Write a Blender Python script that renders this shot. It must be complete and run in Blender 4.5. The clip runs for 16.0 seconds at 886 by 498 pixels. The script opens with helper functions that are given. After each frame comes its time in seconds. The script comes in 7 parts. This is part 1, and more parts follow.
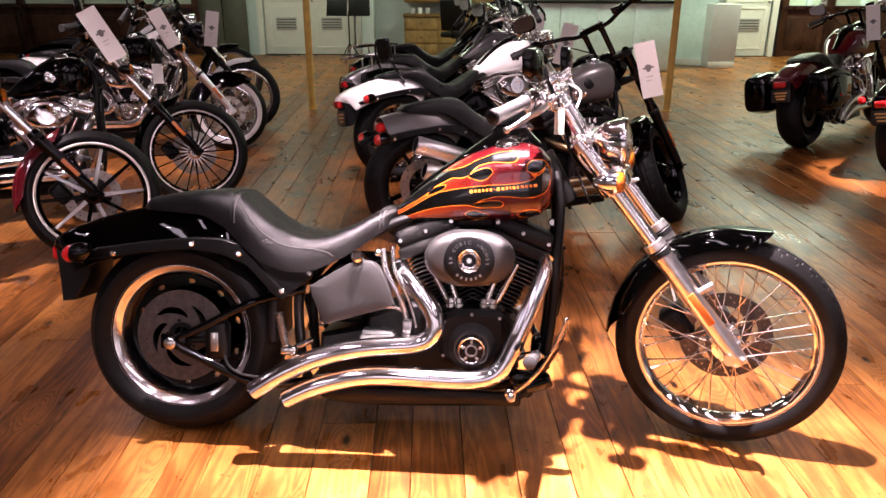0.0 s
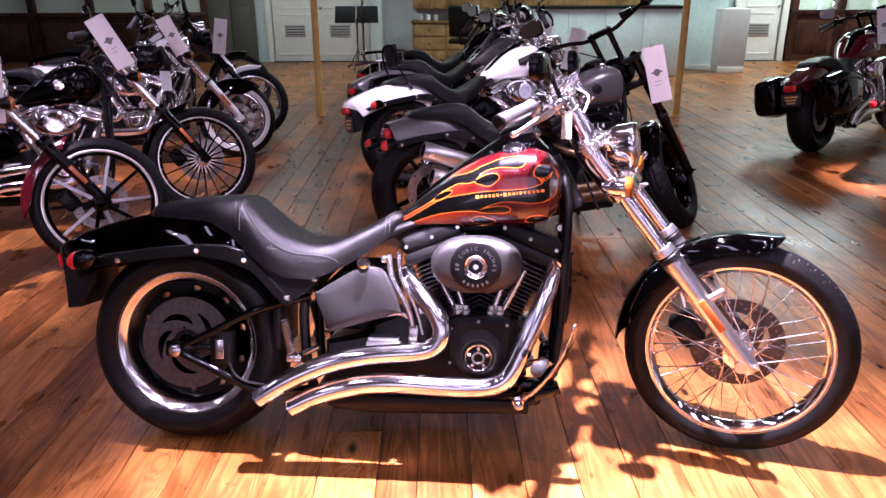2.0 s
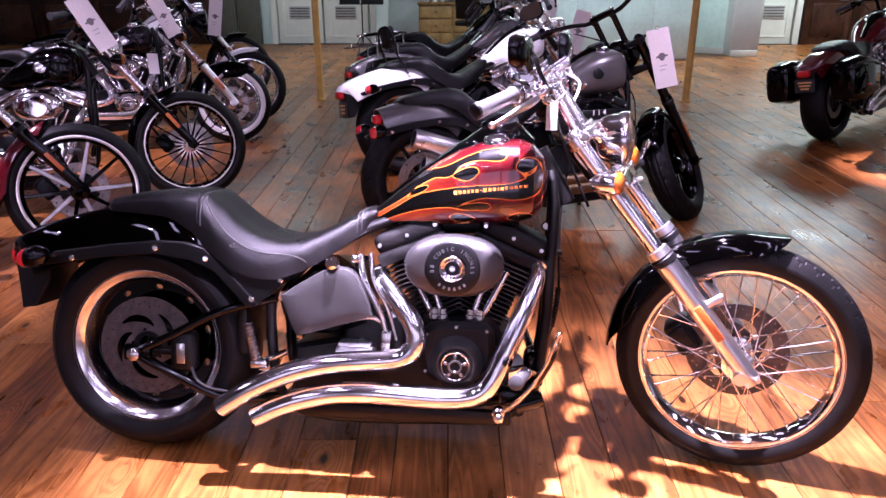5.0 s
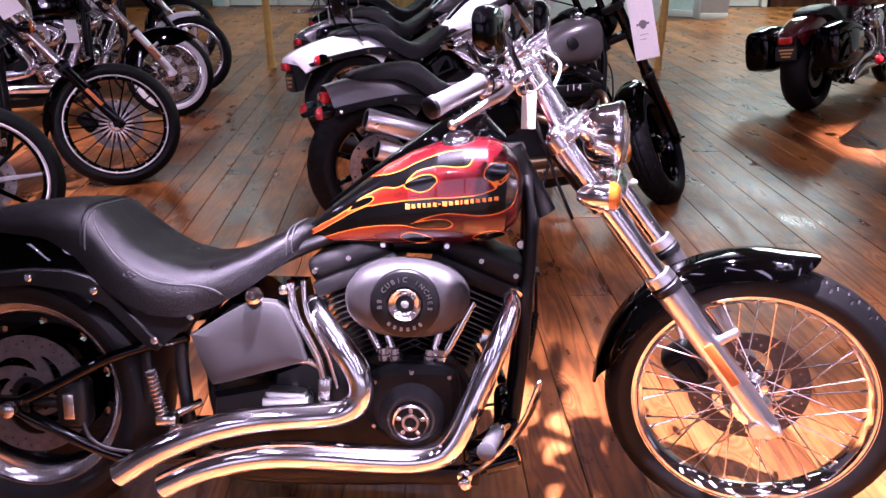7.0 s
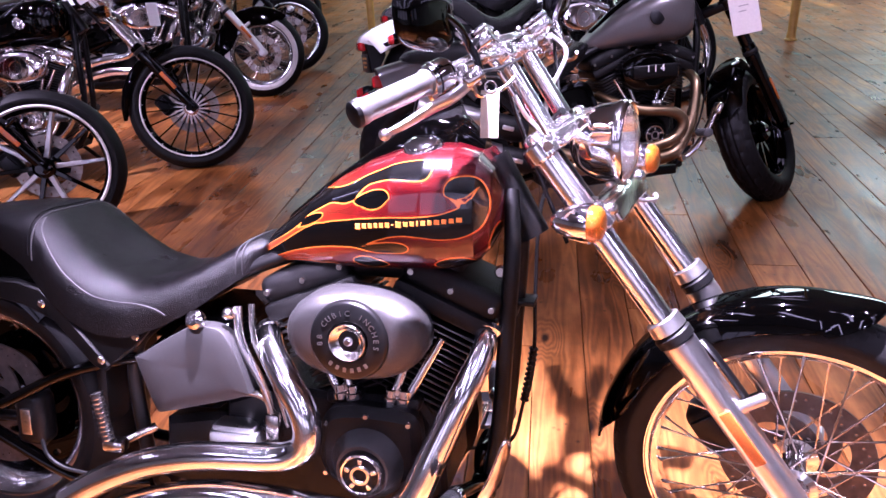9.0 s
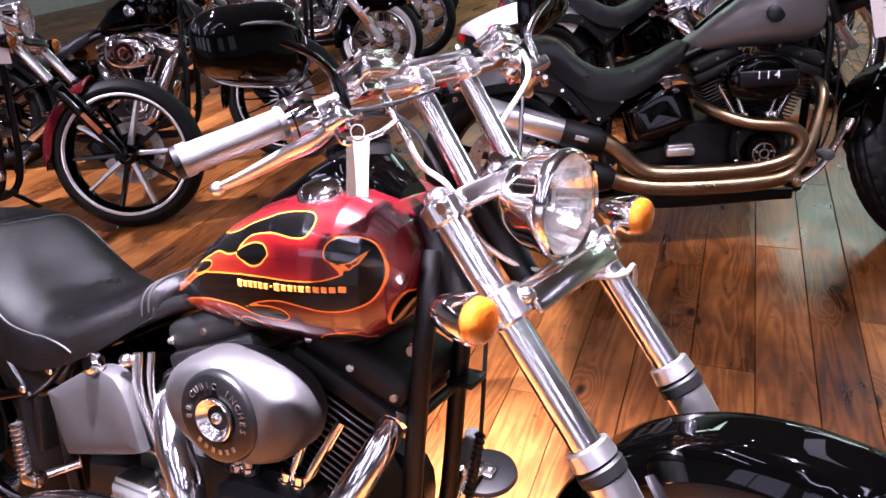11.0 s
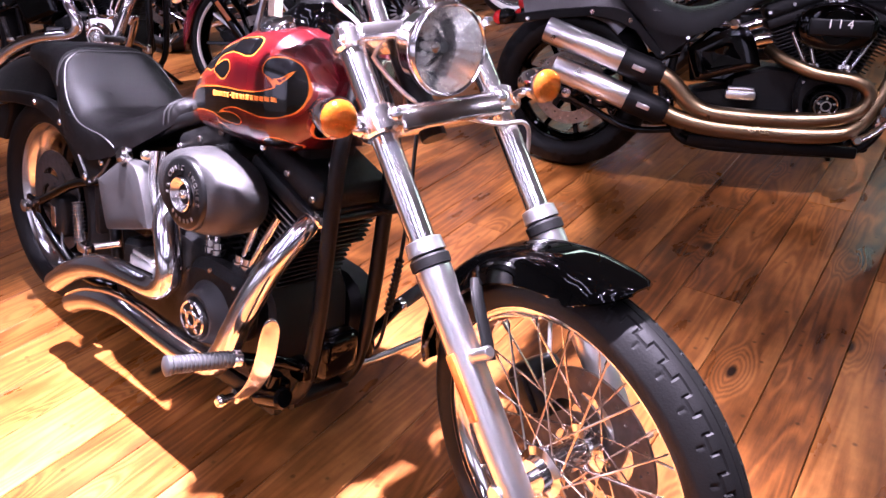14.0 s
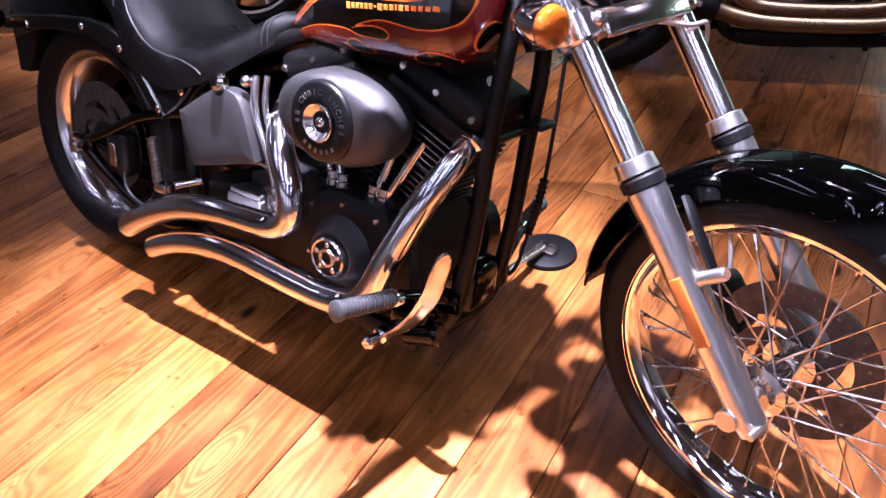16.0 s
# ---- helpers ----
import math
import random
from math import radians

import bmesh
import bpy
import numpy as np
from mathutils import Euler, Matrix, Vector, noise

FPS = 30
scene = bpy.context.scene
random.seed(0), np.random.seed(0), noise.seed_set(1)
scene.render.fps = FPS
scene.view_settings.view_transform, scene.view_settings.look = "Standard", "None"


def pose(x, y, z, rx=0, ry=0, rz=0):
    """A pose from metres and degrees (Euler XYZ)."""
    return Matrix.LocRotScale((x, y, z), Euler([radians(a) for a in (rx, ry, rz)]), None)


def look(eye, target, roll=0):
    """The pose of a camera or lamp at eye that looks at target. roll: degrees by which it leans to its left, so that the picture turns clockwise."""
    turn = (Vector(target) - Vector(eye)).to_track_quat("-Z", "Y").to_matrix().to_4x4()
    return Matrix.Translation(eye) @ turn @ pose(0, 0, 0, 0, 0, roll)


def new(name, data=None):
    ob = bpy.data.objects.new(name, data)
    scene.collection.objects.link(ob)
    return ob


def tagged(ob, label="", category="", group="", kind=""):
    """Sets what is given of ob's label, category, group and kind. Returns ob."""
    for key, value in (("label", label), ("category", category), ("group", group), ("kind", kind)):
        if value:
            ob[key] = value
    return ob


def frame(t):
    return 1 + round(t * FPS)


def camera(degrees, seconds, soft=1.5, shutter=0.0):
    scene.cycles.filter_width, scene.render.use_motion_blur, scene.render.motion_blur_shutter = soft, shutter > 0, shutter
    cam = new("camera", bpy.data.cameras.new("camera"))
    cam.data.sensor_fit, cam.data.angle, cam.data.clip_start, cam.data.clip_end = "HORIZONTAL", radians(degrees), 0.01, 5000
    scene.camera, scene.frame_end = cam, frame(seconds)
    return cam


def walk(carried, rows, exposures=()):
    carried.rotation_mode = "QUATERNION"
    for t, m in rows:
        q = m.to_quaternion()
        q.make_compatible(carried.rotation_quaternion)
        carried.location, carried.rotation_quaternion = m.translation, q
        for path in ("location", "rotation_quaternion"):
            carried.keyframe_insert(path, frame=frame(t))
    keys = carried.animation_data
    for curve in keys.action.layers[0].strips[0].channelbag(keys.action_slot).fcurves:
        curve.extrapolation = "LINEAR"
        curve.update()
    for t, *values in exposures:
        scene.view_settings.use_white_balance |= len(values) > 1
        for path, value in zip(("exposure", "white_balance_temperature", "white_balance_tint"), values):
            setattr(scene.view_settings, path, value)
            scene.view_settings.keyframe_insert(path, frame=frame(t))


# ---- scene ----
cam = camera(62.0, 16.0)
PATH = [
    (0, (0.899, -2.16, 1.444), (0.861, -0.286, 0.746), 0.1),
    (0.5, (0.9, -2.159, 1.444), (0.852, -0.285, 0.747), 0.1),
    (1, (0.903, -2.155, 1.443), (0.846, -0.277, 0.755), 0.0),
    (1.5, (0.907, -2.148, 1.439), (0.848, -0.267, 0.76), 0.2),
    (2, (0.907, -2.139, 1.436), (0.844, -0.26, 0.754), -0.3),
    (2.5, (0.913, -2.121, 1.434), (0.853, -0.245, 0.743), -0.6),
    (3, (0.919, -2.097, 1.431), (0.859, -0.226, 0.727), -0.7),
    (3.5, (0.939, -2.073, 1.43), (0.877, -0.204, 0.72), -0.5),
    (4, (0.962, -2.047, 1.431), (0.896, -0.179, 0.717), -0.5),
    (4.2, (0.969, -2.035, 1.428), (0.903, -0.167, 0.716), 0.1),
    (6.3, (1.031, -1.678, 1.4), (0.899, 0.162, 0.627), -1.4),
    (6.5, (1.018, -1.614, 1.395), (0.939, 0.224, 0.611), -0.5),
    (7, (1.014, -1.526, 1.4), (1.016, 0.301, 0.587), 0.1),
    (7.5, (1.056, -1.448, 1.384), (1.077, 0.372, 0.555), -0.4),
    (8, (1.172, -1.334, 1.38), (1.001, 0.473, 0.54), -1.4),
    (8.5, (1.27, -1.262, 1.379), (0.993, 0.521, 0.517), -1.7),
    (9, (1.328, -1.22, 1.38), (0.981, 0.547, 0.509), -2.8),
    (9.2, (1.343, -1.195, 1.378), (0.983, 0.568, 0.506), -3.1),
    (11.3, (1.686, -0.796, 1.367), (0.829, 0.773, 0.47), -4.8),
    (11.5, (1.704, -0.805, 1.375), (0.783, 0.728, 0.48), -4.9),
    (12, (1.782, -0.912, 1.383), (0.774, 0.589, 0.528), -4.2),
    (12.5, (1.892, -0.975, 1.376), (0.874, 0.522, 0.525), -2.9),
    (13, (2.035, -0.919, 1.338), (0.948, 0.531, 0.491), -1.7),
    (13.5, (2.14, -0.88, 1.293), (1.016, 0.499, 0.379), -1.6),
    (14, (2.17, -0.875, 1.269), (1.084, 0.49, 0.291), -1.4),
    (14.5, (2.175, -0.888, 1.233), (1.152, 0.471, 0.181), -1.3),
    (14.7, (2.182, -0.892, 1.201), (1.185, 0.451, 0.104), -1.0),
    (15, (2.151, -0.898, 1.192), (1.228, 0.389, -0.029), -1.0),
    (15.5, (2.018, -0.936, 1.198), (1.091, 0.335, -0.037), -1.5),
    (16, (1.783, -1.033, 1.248), (0.883, 0.307, 0.067), -2.6),
]
TONE = [(0.0, 0.29, 6250, 46), (1.5, 0.28, 5800, 54), (2.5, 0.31, 5200, 65), (7.0, 0.37, 5350, 61), (9.0, 0.44, 5150, 59), (11.5, 0.55, 5350, 37), (12.5, 0.52, 5350, 41), (13.5, 0.50, 5400, 47), (14.5, 0.47, 5150, 42), (15.0, 0.09, 5100, 37), (16.0, -0.30, 5050, 41)]
walk(cam, [(t, look(e, a, r)) for t, e, a, r in PATH], TONE)

# ---- world, lamps ----
world = bpy.data.worlds.new("showroom_world")
scene.world = world
world.use_nodes = True
world.node_tree.nodes["Background"].inputs[0].default_value = (0.9, 0.95, 1.0, 1)
world.node_tree.nodes["Background"].inputs[1].default_value = 0.02


def spot(eye, aim, watts, degrees, blend=0.5, radius=0.03, colour=(1.0, 0.83, 0.62)):
    d = bpy.data.lights.new("spotlight", "SPOT")
    d.energy, d.spot_size, d.spot_blend, d.shadow_soft_size, d.color = watts, radians(degrees), blend, radius, colour
    o = new("spotlight", d)
    o.matrix_world = look(eye, aim)
    return o


def panel_light(eye, aim, watts, sx, sy, colour=(1, 1, 1)):
    d = bpy.data.lights.new("ceiling_panel", "AREA")
    d.energy, d.shape, d.size, d.size_y, d.color = watts, "RECTANGLE", sx, sy, colour
    o = new("ceiling_panel", d)
    o.matrix_world = look(eye, aim)
    return o


WARM = (1.0, 0.91, 0.78)
LIGHTS = [
    # eye, aim, watts, cone, blend
    ((1.03, 0.145, 3.35), (1.20, -0.58, 0.0), 5900, 55, 1.0),
    ((0.75, -1.6, 3.35), (0.56, 0.22, 0.92), 1900, 18.5, 0.08),
    ((0.3, 2.1, 3.35), (0.75, 3.5, 0.7), 650, 36, 0.7),
    ((-2.4, 0.9, 3.35), (-2.0, 1.7, 0.5), 850, 54, 0.8),
    ((-2.6, 3.0, 3.35), (-2.3, 3.8, 0.6), 650, 48, 0.8),
    ((2.6, 0.9, 3.35), (1.40, 2.35, 0.6), 330, 33, 0.6),
    # fill spot added to brighten the floor beside the front wheel
    ((2.7, 0.9, 3.35), (2.7, 0.5, 0.0), 240, 60, 0.9),
    ((4.5, 2.6, 3.35), (4.25, 3.30, 0.0), 3000, 23, 0.6),
]
for eye, aim, w, deg, bl in LIGHTS:
    spot(eye, aim, w, deg, bl, 0.035, WARM)
for x, y, w in ((-2.5, 9.8, 75), (2.7, 9.0, 120), (6.6, 10.3, 240)):
    panel_light((x, y, 3.4), (x, y, 0), w, 2.4, 1.4, (0.74, 1.0, 0.58))
# weak fill panels added over the middle of the room
for x, y in ((-2.6, 5.6), (2.6, 6.6)):
    panel_light((x, y, 3.4), (x, y, 0), 8, 1.2, 0.3, (1.0, 0.95, 0.86))
# unseen strips added overhead: broad soft streaks in the chrome and black lacquer
for x, y in ((-2.2, -3.4), (0.2, -3.4), (2.6, -3.4), (5.0, -3.4), (-4.4, -0.8), (-5.6, 3.2), (7.6, 4.0), (1.9, -1.7), (-0.9, -1.9), (3.7, -1.3), (0.6, -5.4), (3.2, -5.4)):
    panel_light((x, y, 3.46), (x, y + 0.001, 0), 9, 0.16, 2.2, (1.0, 0.97, 0.93))
panel_light((2.2, 4.2, 3.46), (2.2, 4.201, 0), 3.5, 0.5, 1.8, (1.0, 0.93, 0.84))
# unseen wall lamps added south and east, for the chrome to reflect
for x in (-3.2, -0.4, 2.4, 5.2):
    panel_light((x, -7.33, 1.9), (x, 0, 1.9), 9, 1.6, 1.7, (1.0, 0.97, 0.92))
for y in (-4.2, -1.0):
    panel_light((10.43, y, 1.9), (0, y, 1.9), 3, 1.6, 1.7, (1.0, 0.97, 0.92))
# small unseen ceiling lamps, added to put sparkles in the chrome
for x, y in ((-0.9, -1.3), (0.6, -1.6), (2.0, -1.2), (3.6, -1.9), (-1.2, 0.2), (-3.4, 1.6), (-2.2, 4.6), (0.6, 3.6), (3.8, 3.4), (-2.2, -3.0), (-0.2, -3.6), (1.6, -3.2), (3.2, -4.2), (4.8, -0.4), (5.2, -2.8), (-4.2, -1.6), (0.2, 1.0)):
    panel_light((x, y, 3.45), (x, y, 0), 8, 0.07, 0.07, (1.0, 0.93, 0.82))


# ---- materials ----
def nodes_of(m):
    m.use_nodes = True
    t = m.node_tree
    return t, t.nodes["Principled BSDF"]


def mat(name, colour, rough=0.5, metal=0.0, vary=0.0, scale=40.0, bump=0.0, bump_scale=200.0, coat=0.0, rough_vary=0.08, emit=0.0, spec=0.5):
    m = bpy.data.materials.new(name)
    t, b = nodes_of(m)
    b.inputs["Base Color"].default_value = (*colour, 1)
    b.inputs["Roughness"].default_value, b.inputs["Metallic"].default_value = rough, metal
    b.inputs["Coat Weight"].default_value, b.inputs["Coat Roughness"].default_value = coat, 0.04
    b.inputs["Specular IOR Level"].default_value = spec
    if emit:
        b.inputs["Emission Color"].default_value, b.inputs["Emission Strength"].default_value = (*colour, 1), emit
    tc = t.nodes.new("ShaderNodeTexCoord")
    if vary:
        n = t.nodes.new("ShaderNodeTexNoise")
        n.inputs["Scale"].default_value, n.inputs["Detail"].default_value = scale, 5
        t.links.new(tc.outputs["Object"], n.inputs["Vector"])
        r = t.nodes.new("ShaderNodeValToRGB")
        r.color_ramp.elements[0].position, r.color_ramp.elements[1].position = 0.3, 0.75
        r.color_ramp.elements[0].color = (*[c * (1 - vary) for c in colour], 1)
        r.color_ramp.elements[1].color = (*[min(1, c * (1 + vary)) for c in colour], 1)
        t.links.new(n.outputs[0], r.inputs[0])
        t.links.new(r.outputs[0], b.inputs["Base Color"])
    if rough_vary:
        n2 = t.nodes.new("ShaderNodeTexNoise")
        n2.inputs["Scale"].default_value, n2.inputs["Detail"].default_value = 14, 6
        t.links.new(tc.outputs["Object"], n2.inputs["Vector"])
        mr = t.nodes.new("ShaderNodeMapRange")
        mr.inputs["To Min"].default_value, mr.inputs["To Max"].default_value = max(0.01, rough - rough_vary), rough + rough_vary
        t.links.new(n2.outputs[0], mr.inputs["Value"])
        t.links.new(mr.outputs[0], b.inputs["Roughness"])
    if bump:
        n3 = t.nodes.new("ShaderNodeTexNoise")
        n3.inputs["Scale"].default_value, n3.inputs["Detail"].default_value = bump_scale, 3
        t.links.new(tc.outputs["Object"], n3.inputs["Vector"])
        bp = t.nodes.new("ShaderNodeBump")
        bp.inputs["Strength"].default_value, bp.inputs["Distance"].default_value = bump, 0.002
        t.links.new(n3.outputs[0], bp.inputs["Height"])
        t.links.new(bp.outputs[0], b.inputs["Normal"])
    return m


CHROME = mat("chrome", (0.93, 0.925, 0.92), 0.075, 1.0, rough_vary=0.035)
PIPE_CHROME = mat("exhaust_chrome", (0.90, 0.895, 0.90), 0.12, 1.0, 0.06, 25, 0.05, 160, rough_vary=0.05)
FORK_CHROME = mat("brushed_fork_chrome", (0.90, 0.89, 0.88), 0.17, 1.0, rough_vary=0.05)
CHROME_WORN = mat("worn_chrome", (0.74, 0.71, 0.68), 0.16, 1.0, rough_vary=0.08)
ALLOY = mat("brushed_alloy", (0.68, 0.675, 0.66), 0.30, 1.0, 0.05, 60, 0.05, 400)
POLISHED = mat("polished_alloy_rim", (0.80, 0.785, 0.765), 0.17, 1.0, rough_vary=0.06)
STEEL = mat("brake_steel", (0.34, 0.30, 0.27), 0.36, 1.0, 0.2, 60, 0.1, 500)
STEEL_DARK = mat("browned_brake_steel", (0.085, 0.072, 0.065), 0.5, 0.6, 0.3, 50, 0.1, 500)
BLACK = mat("gloss_black_paint", (0.0002, 0.0002, 0.0002), 0.028, 0.0, coat=0.0, spec=0.30, rough_vary=0.012)
BLACK_SATIN = mat("satin_black_metal", (0.0009, 0.0009, 0.0009), 0.40, 0.0, 0.2, 30, 0.05, 300, spec=0.24)
BLACK_MATT = mat("black_plastic", (0.0008, 0.0008, 0.0008), 0.55, 0.0, 0.25, 40, 0.1, 500, spec=0.28)
WRINKLE = mat("wrinkle_black_paint", (0.0012, 0.0012, 0.0012), 0.44, 0.0, 0.4, 500, 0.6, 1000, spec=0.22)
COVER = mat("textured_silver_paint", (0.066, 0.065, 0.064), 0.38, 0.75, 0.35, 700, 0.5, 900)
INSERT = mat("satin_graphite_insert", (0.0045, 0.0045, 0.0046), 0.33, 0.3, 0.2, 300)
COVER_DARK = mat("textured_graphite_paint", (0.032, 0.0315, 0.0315), 0.42, 0.4, 0.3, 700, 0.35, 1100)
RUBBER = mat("tyre_rubber", (0.0026, 0.0025, 0.0024), 0.58, 0.0, 0.35, 25, 0.25, 300, spec=0.2)
GRIP_SILVER = mat("satin_silver_grip", (0.20, 0.197, 0.193), 0.36, 0.85, 0.1, 60, 0.3, 500)
GRIP = mat("grip_rubber", (0.02, 0.02, 0.02), 0.55, 0.0, 0.2, 60, 0.2, 600)
FIN_EDGE = mat("machined_fin_edge", (0.085, 0.083, 0.08), 0.32, 1.0)
BOWL = mat("faceted_reflector", (0.90, 0.90, 0.87), 0.17, 0.95, 0.1, 60, 0.6, 45)
PEG = mat("grey_peg_rubber", (0.035, 0.035, 0.035), 0.45)
AMBER_REFL = mat("amber_reflector", (0.46, 0.11, 0.012), 0.22, 0.0, 0.15, 300, 0.3, 900, coat=0.6)
TAG_PAPER = mat("tag_paper", (0.80, 0.78, 0.74), 0.6, 0.0, 0.05, 90)
TAG_CREAM = mat("cream_tag_card", (0.36, 0.33, 0.27), 0.6, 0.0, 0.05, 90)
INK = mat("printed_ink", (0.16, 0.15, 0.15), 0.6)
INK_FAINT = mat("faint_printed_ink", (0.42, 0.41, 0.40), 0.6)
LETTER = mat("raised_lettering", (0.46, 0.45, 0.44), 0.3, 1.0)
GOLD = mat("gold_leaf_script", (0.95, 0.27, 0.03), 0.35, 0.0, 0.1, 200)
WHITE_PAINT = mat("white_gloss_paint", (0.80, 0.79, 0.76), 0.15, 0.0, coat=1.0)
WHITEWALL = mat("whitewall_rubber", (0.72, 0.70, 0.66), 0.5, 0.0, 0.08, 50)
GREY_PAINT = mat("satin_grey_paint", (0.075, 0.070, 0.066), 0.32, 0.35, 0.06, 120, coat=0.2)
SILVER_PAINT = mat("silver_paint", (0.15, 0.145, 0.145), 0.22, 0.6, coat=0.8)
DARK_RED = mat("dark_red_paint", (0.085, 0.004, 0.007), 0.14, 0.2, coat=1.0)
BRONZE = mat("bronze_exhaust", (0.25, 0.175, 0.095), 0.30, 1.0, 0.1, 20)
HOSE = mat("braided_hose", (0.55, 0.54, 0.52), 0.35, 0.8, 0.3, 400, 0.4, 900)
DARK_HOLE = mat("dark_cavity", (0.004, 0.004, 0.004), 0.8)
PLATE = mat("dealer_plate", (0.02, 0.02, 0.022), 0.4)
PLATE_INK = mat("dealer_plate_print", (0.75, 0.42, 0.12), 0.5)


def glass_mat(name, colour, rough=0.02, ior=1.45):
    m = bpy.data.materials.new(name)
    t, b = nodes_of(m)
    b.inputs["Base Color"].default_value = (*colour, 1)
    b.inputs["Roughness"].default_value = rough
    b.inputs["Transmission Weight"].default_value, b.inputs["IOR"].default_value = 1.0, ior
    return m


LENS = glass_mat("headlight_glass", (0.97, 0.97, 0.95))
AMBER = mat("amber_lens", (1.0, 0.25, 0.005), 0.06, 0.0, 0.2, 120, 0.4, 260, coat=1.0, rough_vary=0.04)
AMBER.node_tree.nodes["Principled BSDF"].inputs["Transmission Weight"].default_value = 0.72
RED_LENS = mat("red_lens", (0.60, 0.015, 0.012), 0.1, 0.0, 0.25, 120, 0.4, 260, coat=1.0)
CLEAR_SCREEN = glass_mat("smoked_screen", (0.75, 0.76, 0.78), 0.03, 1.1)


def leather_mat():
    m = bpy.data.materials.new("black_seat_leather")
    t, b = nodes_of(m)
    b.inputs["Base Color"].default_value = (0.0008, 0.0007, 0.0007, 1)
    b.inputs["Specular IOR Level"].default_value = 0.21
    tc = t.nodes.new("ShaderNodeTexCoord")
    v = t.nodes.new("ShaderNodeTexVoronoi")
    v.inputs["Scale"].default_value = 520
    n = t.nodes.new("ShaderNodeTexNoise")
    n.inputs["Scale"].default_value, n.inputs["Detail"].default_value, n.inputs["Roughness"].default_value = 14, 9, 0.62
    for x in (v, n):
        t.links.new(tc.outputs["Object"], x.inputs["Vector"])
    mr = t.nodes.new("ShaderNodeMapRange")
    mr.inputs["To Min"].default_value, mr.inputs["To Max"].default_value = 0.24, 0.34
    t.links.new(n.outputs[0], mr.inputs["Value"])
    t.links.new(mr.outputs[0], b.inputs["Roughness"])
    b1 = t.nodes.new("ShaderNodeBump")
    b1.inputs["Strength"].default_value, b1.inputs["Distance"].default_value = 0.6, 0.0016
    t.links.new(v.outputs["Distance"], b1.inputs["Height"])
    b2 = t.nodes.new("ShaderNodeBump")
    b2.inputs["Strength"].default_value, b2.inputs["Distance"].default_value = 0.14, 0.02
    t.links.new(n.outputs[0], b2.inputs["Height"])
    t.links.new(b1.outputs[0], b2.inputs["Normal"])
    t.links.new(b2.outputs[0], b.inputs["Normal"])
    return m


LEATHER = leather_mat()
SEAM = mat("seat_stitching", (0.010, 0.0098, 0.0098), 0.5)


def flame_mat():
    """Black lacquer with red flames edged in orange; the mesh carries the distance to the flame's edge."""
    m = bpy.data.materials.new("flame_lacquer")
    t, b = nodes_of(m)
    a = t.nodes.new("ShaderNodeUVMap")
    a.uv_map = "flame"
    sep = t.nodes.new("ShaderNodeSeparateXYZ")
    t.links.new(a.outputs[0], sep.inputs[0])
    r = t.nodes.new("ShaderNodeValToRGB")
    t.links.new(sep.outputs[0], r.inputs[0])
    e = r.color_ramp.elements
    e[0].position, e[0].color = 0.478, (0.0004, 0.0004, 0.0004, 1)
    e[1].position, e[1].color = 0.490, (0.80, 0.20, 0.012, 1)
    for p, c in ((0.527, (0.80, 0.20, 0.012, 1)), (0.55, (0.13, 0.0050, 0.0034, 1)), (1.0, (0.050, 0.0013, 0.0027, 1))):
        x = e.new(p)
        x.color = c
    # lamp light painted in: the flames turn orange towards the tank's rear
    tc = t.nodes.new("ShaderNodeTexCoord")
    sx = t.nodes.new("ShaderNodeSeparateXYZ")
    t.links.new(tc.outputs["Object"], sx.inputs[0])
    mr = t.nodes.new("ShaderNodeMapRange")
    mr.inputs["From Min"].default_value, mr.inputs["From Max"].default_value = 0.95, 0.72
    mr.inputs["To Max"].default_value = 0.5
    t.links.new(sx.outputs[0], mr.inputs["Value"])
    inside = t.nodes.new("ShaderNodeMapRange")
    inside.inputs["From Min"].default_value, inside.inputs["From Max"].default_value = 0.482, 0.492
    t.links.new(sep.outputs[0], inside.inputs["Value"])
    both_f = t.nodes.new("ShaderNodeMath")
    both_f.operation = "MULTIPLY"
    t.links.new(mr.outputs[0], both_f.inputs[0])
    t.links.new(inside.outputs[0], both_f.inputs[1])
    mx = t.nodes.new("ShaderNodeMix")
    mx.data_type = "RGBA"
    t.links.new(both_f.outputs[0], mx.inputs["Factor"])
    t.links.new(r.outputs[0], mx.inputs[6])
    mx.inputs[7].default_value = (0.42, 0.062, 0.006, 1)
    t.links.new(mx.outputs[2], b.inputs["Base Color"])
    b.inputs["Roughness"].default_value, b.inputs["Metallic"].default_value = 0.24, 0.3
    b.inputs["Coat Weight"].default_value, b.inputs["Coat Roughness"].default_value = 1.0, 0.03
    return m


FLAME = flame_mat()


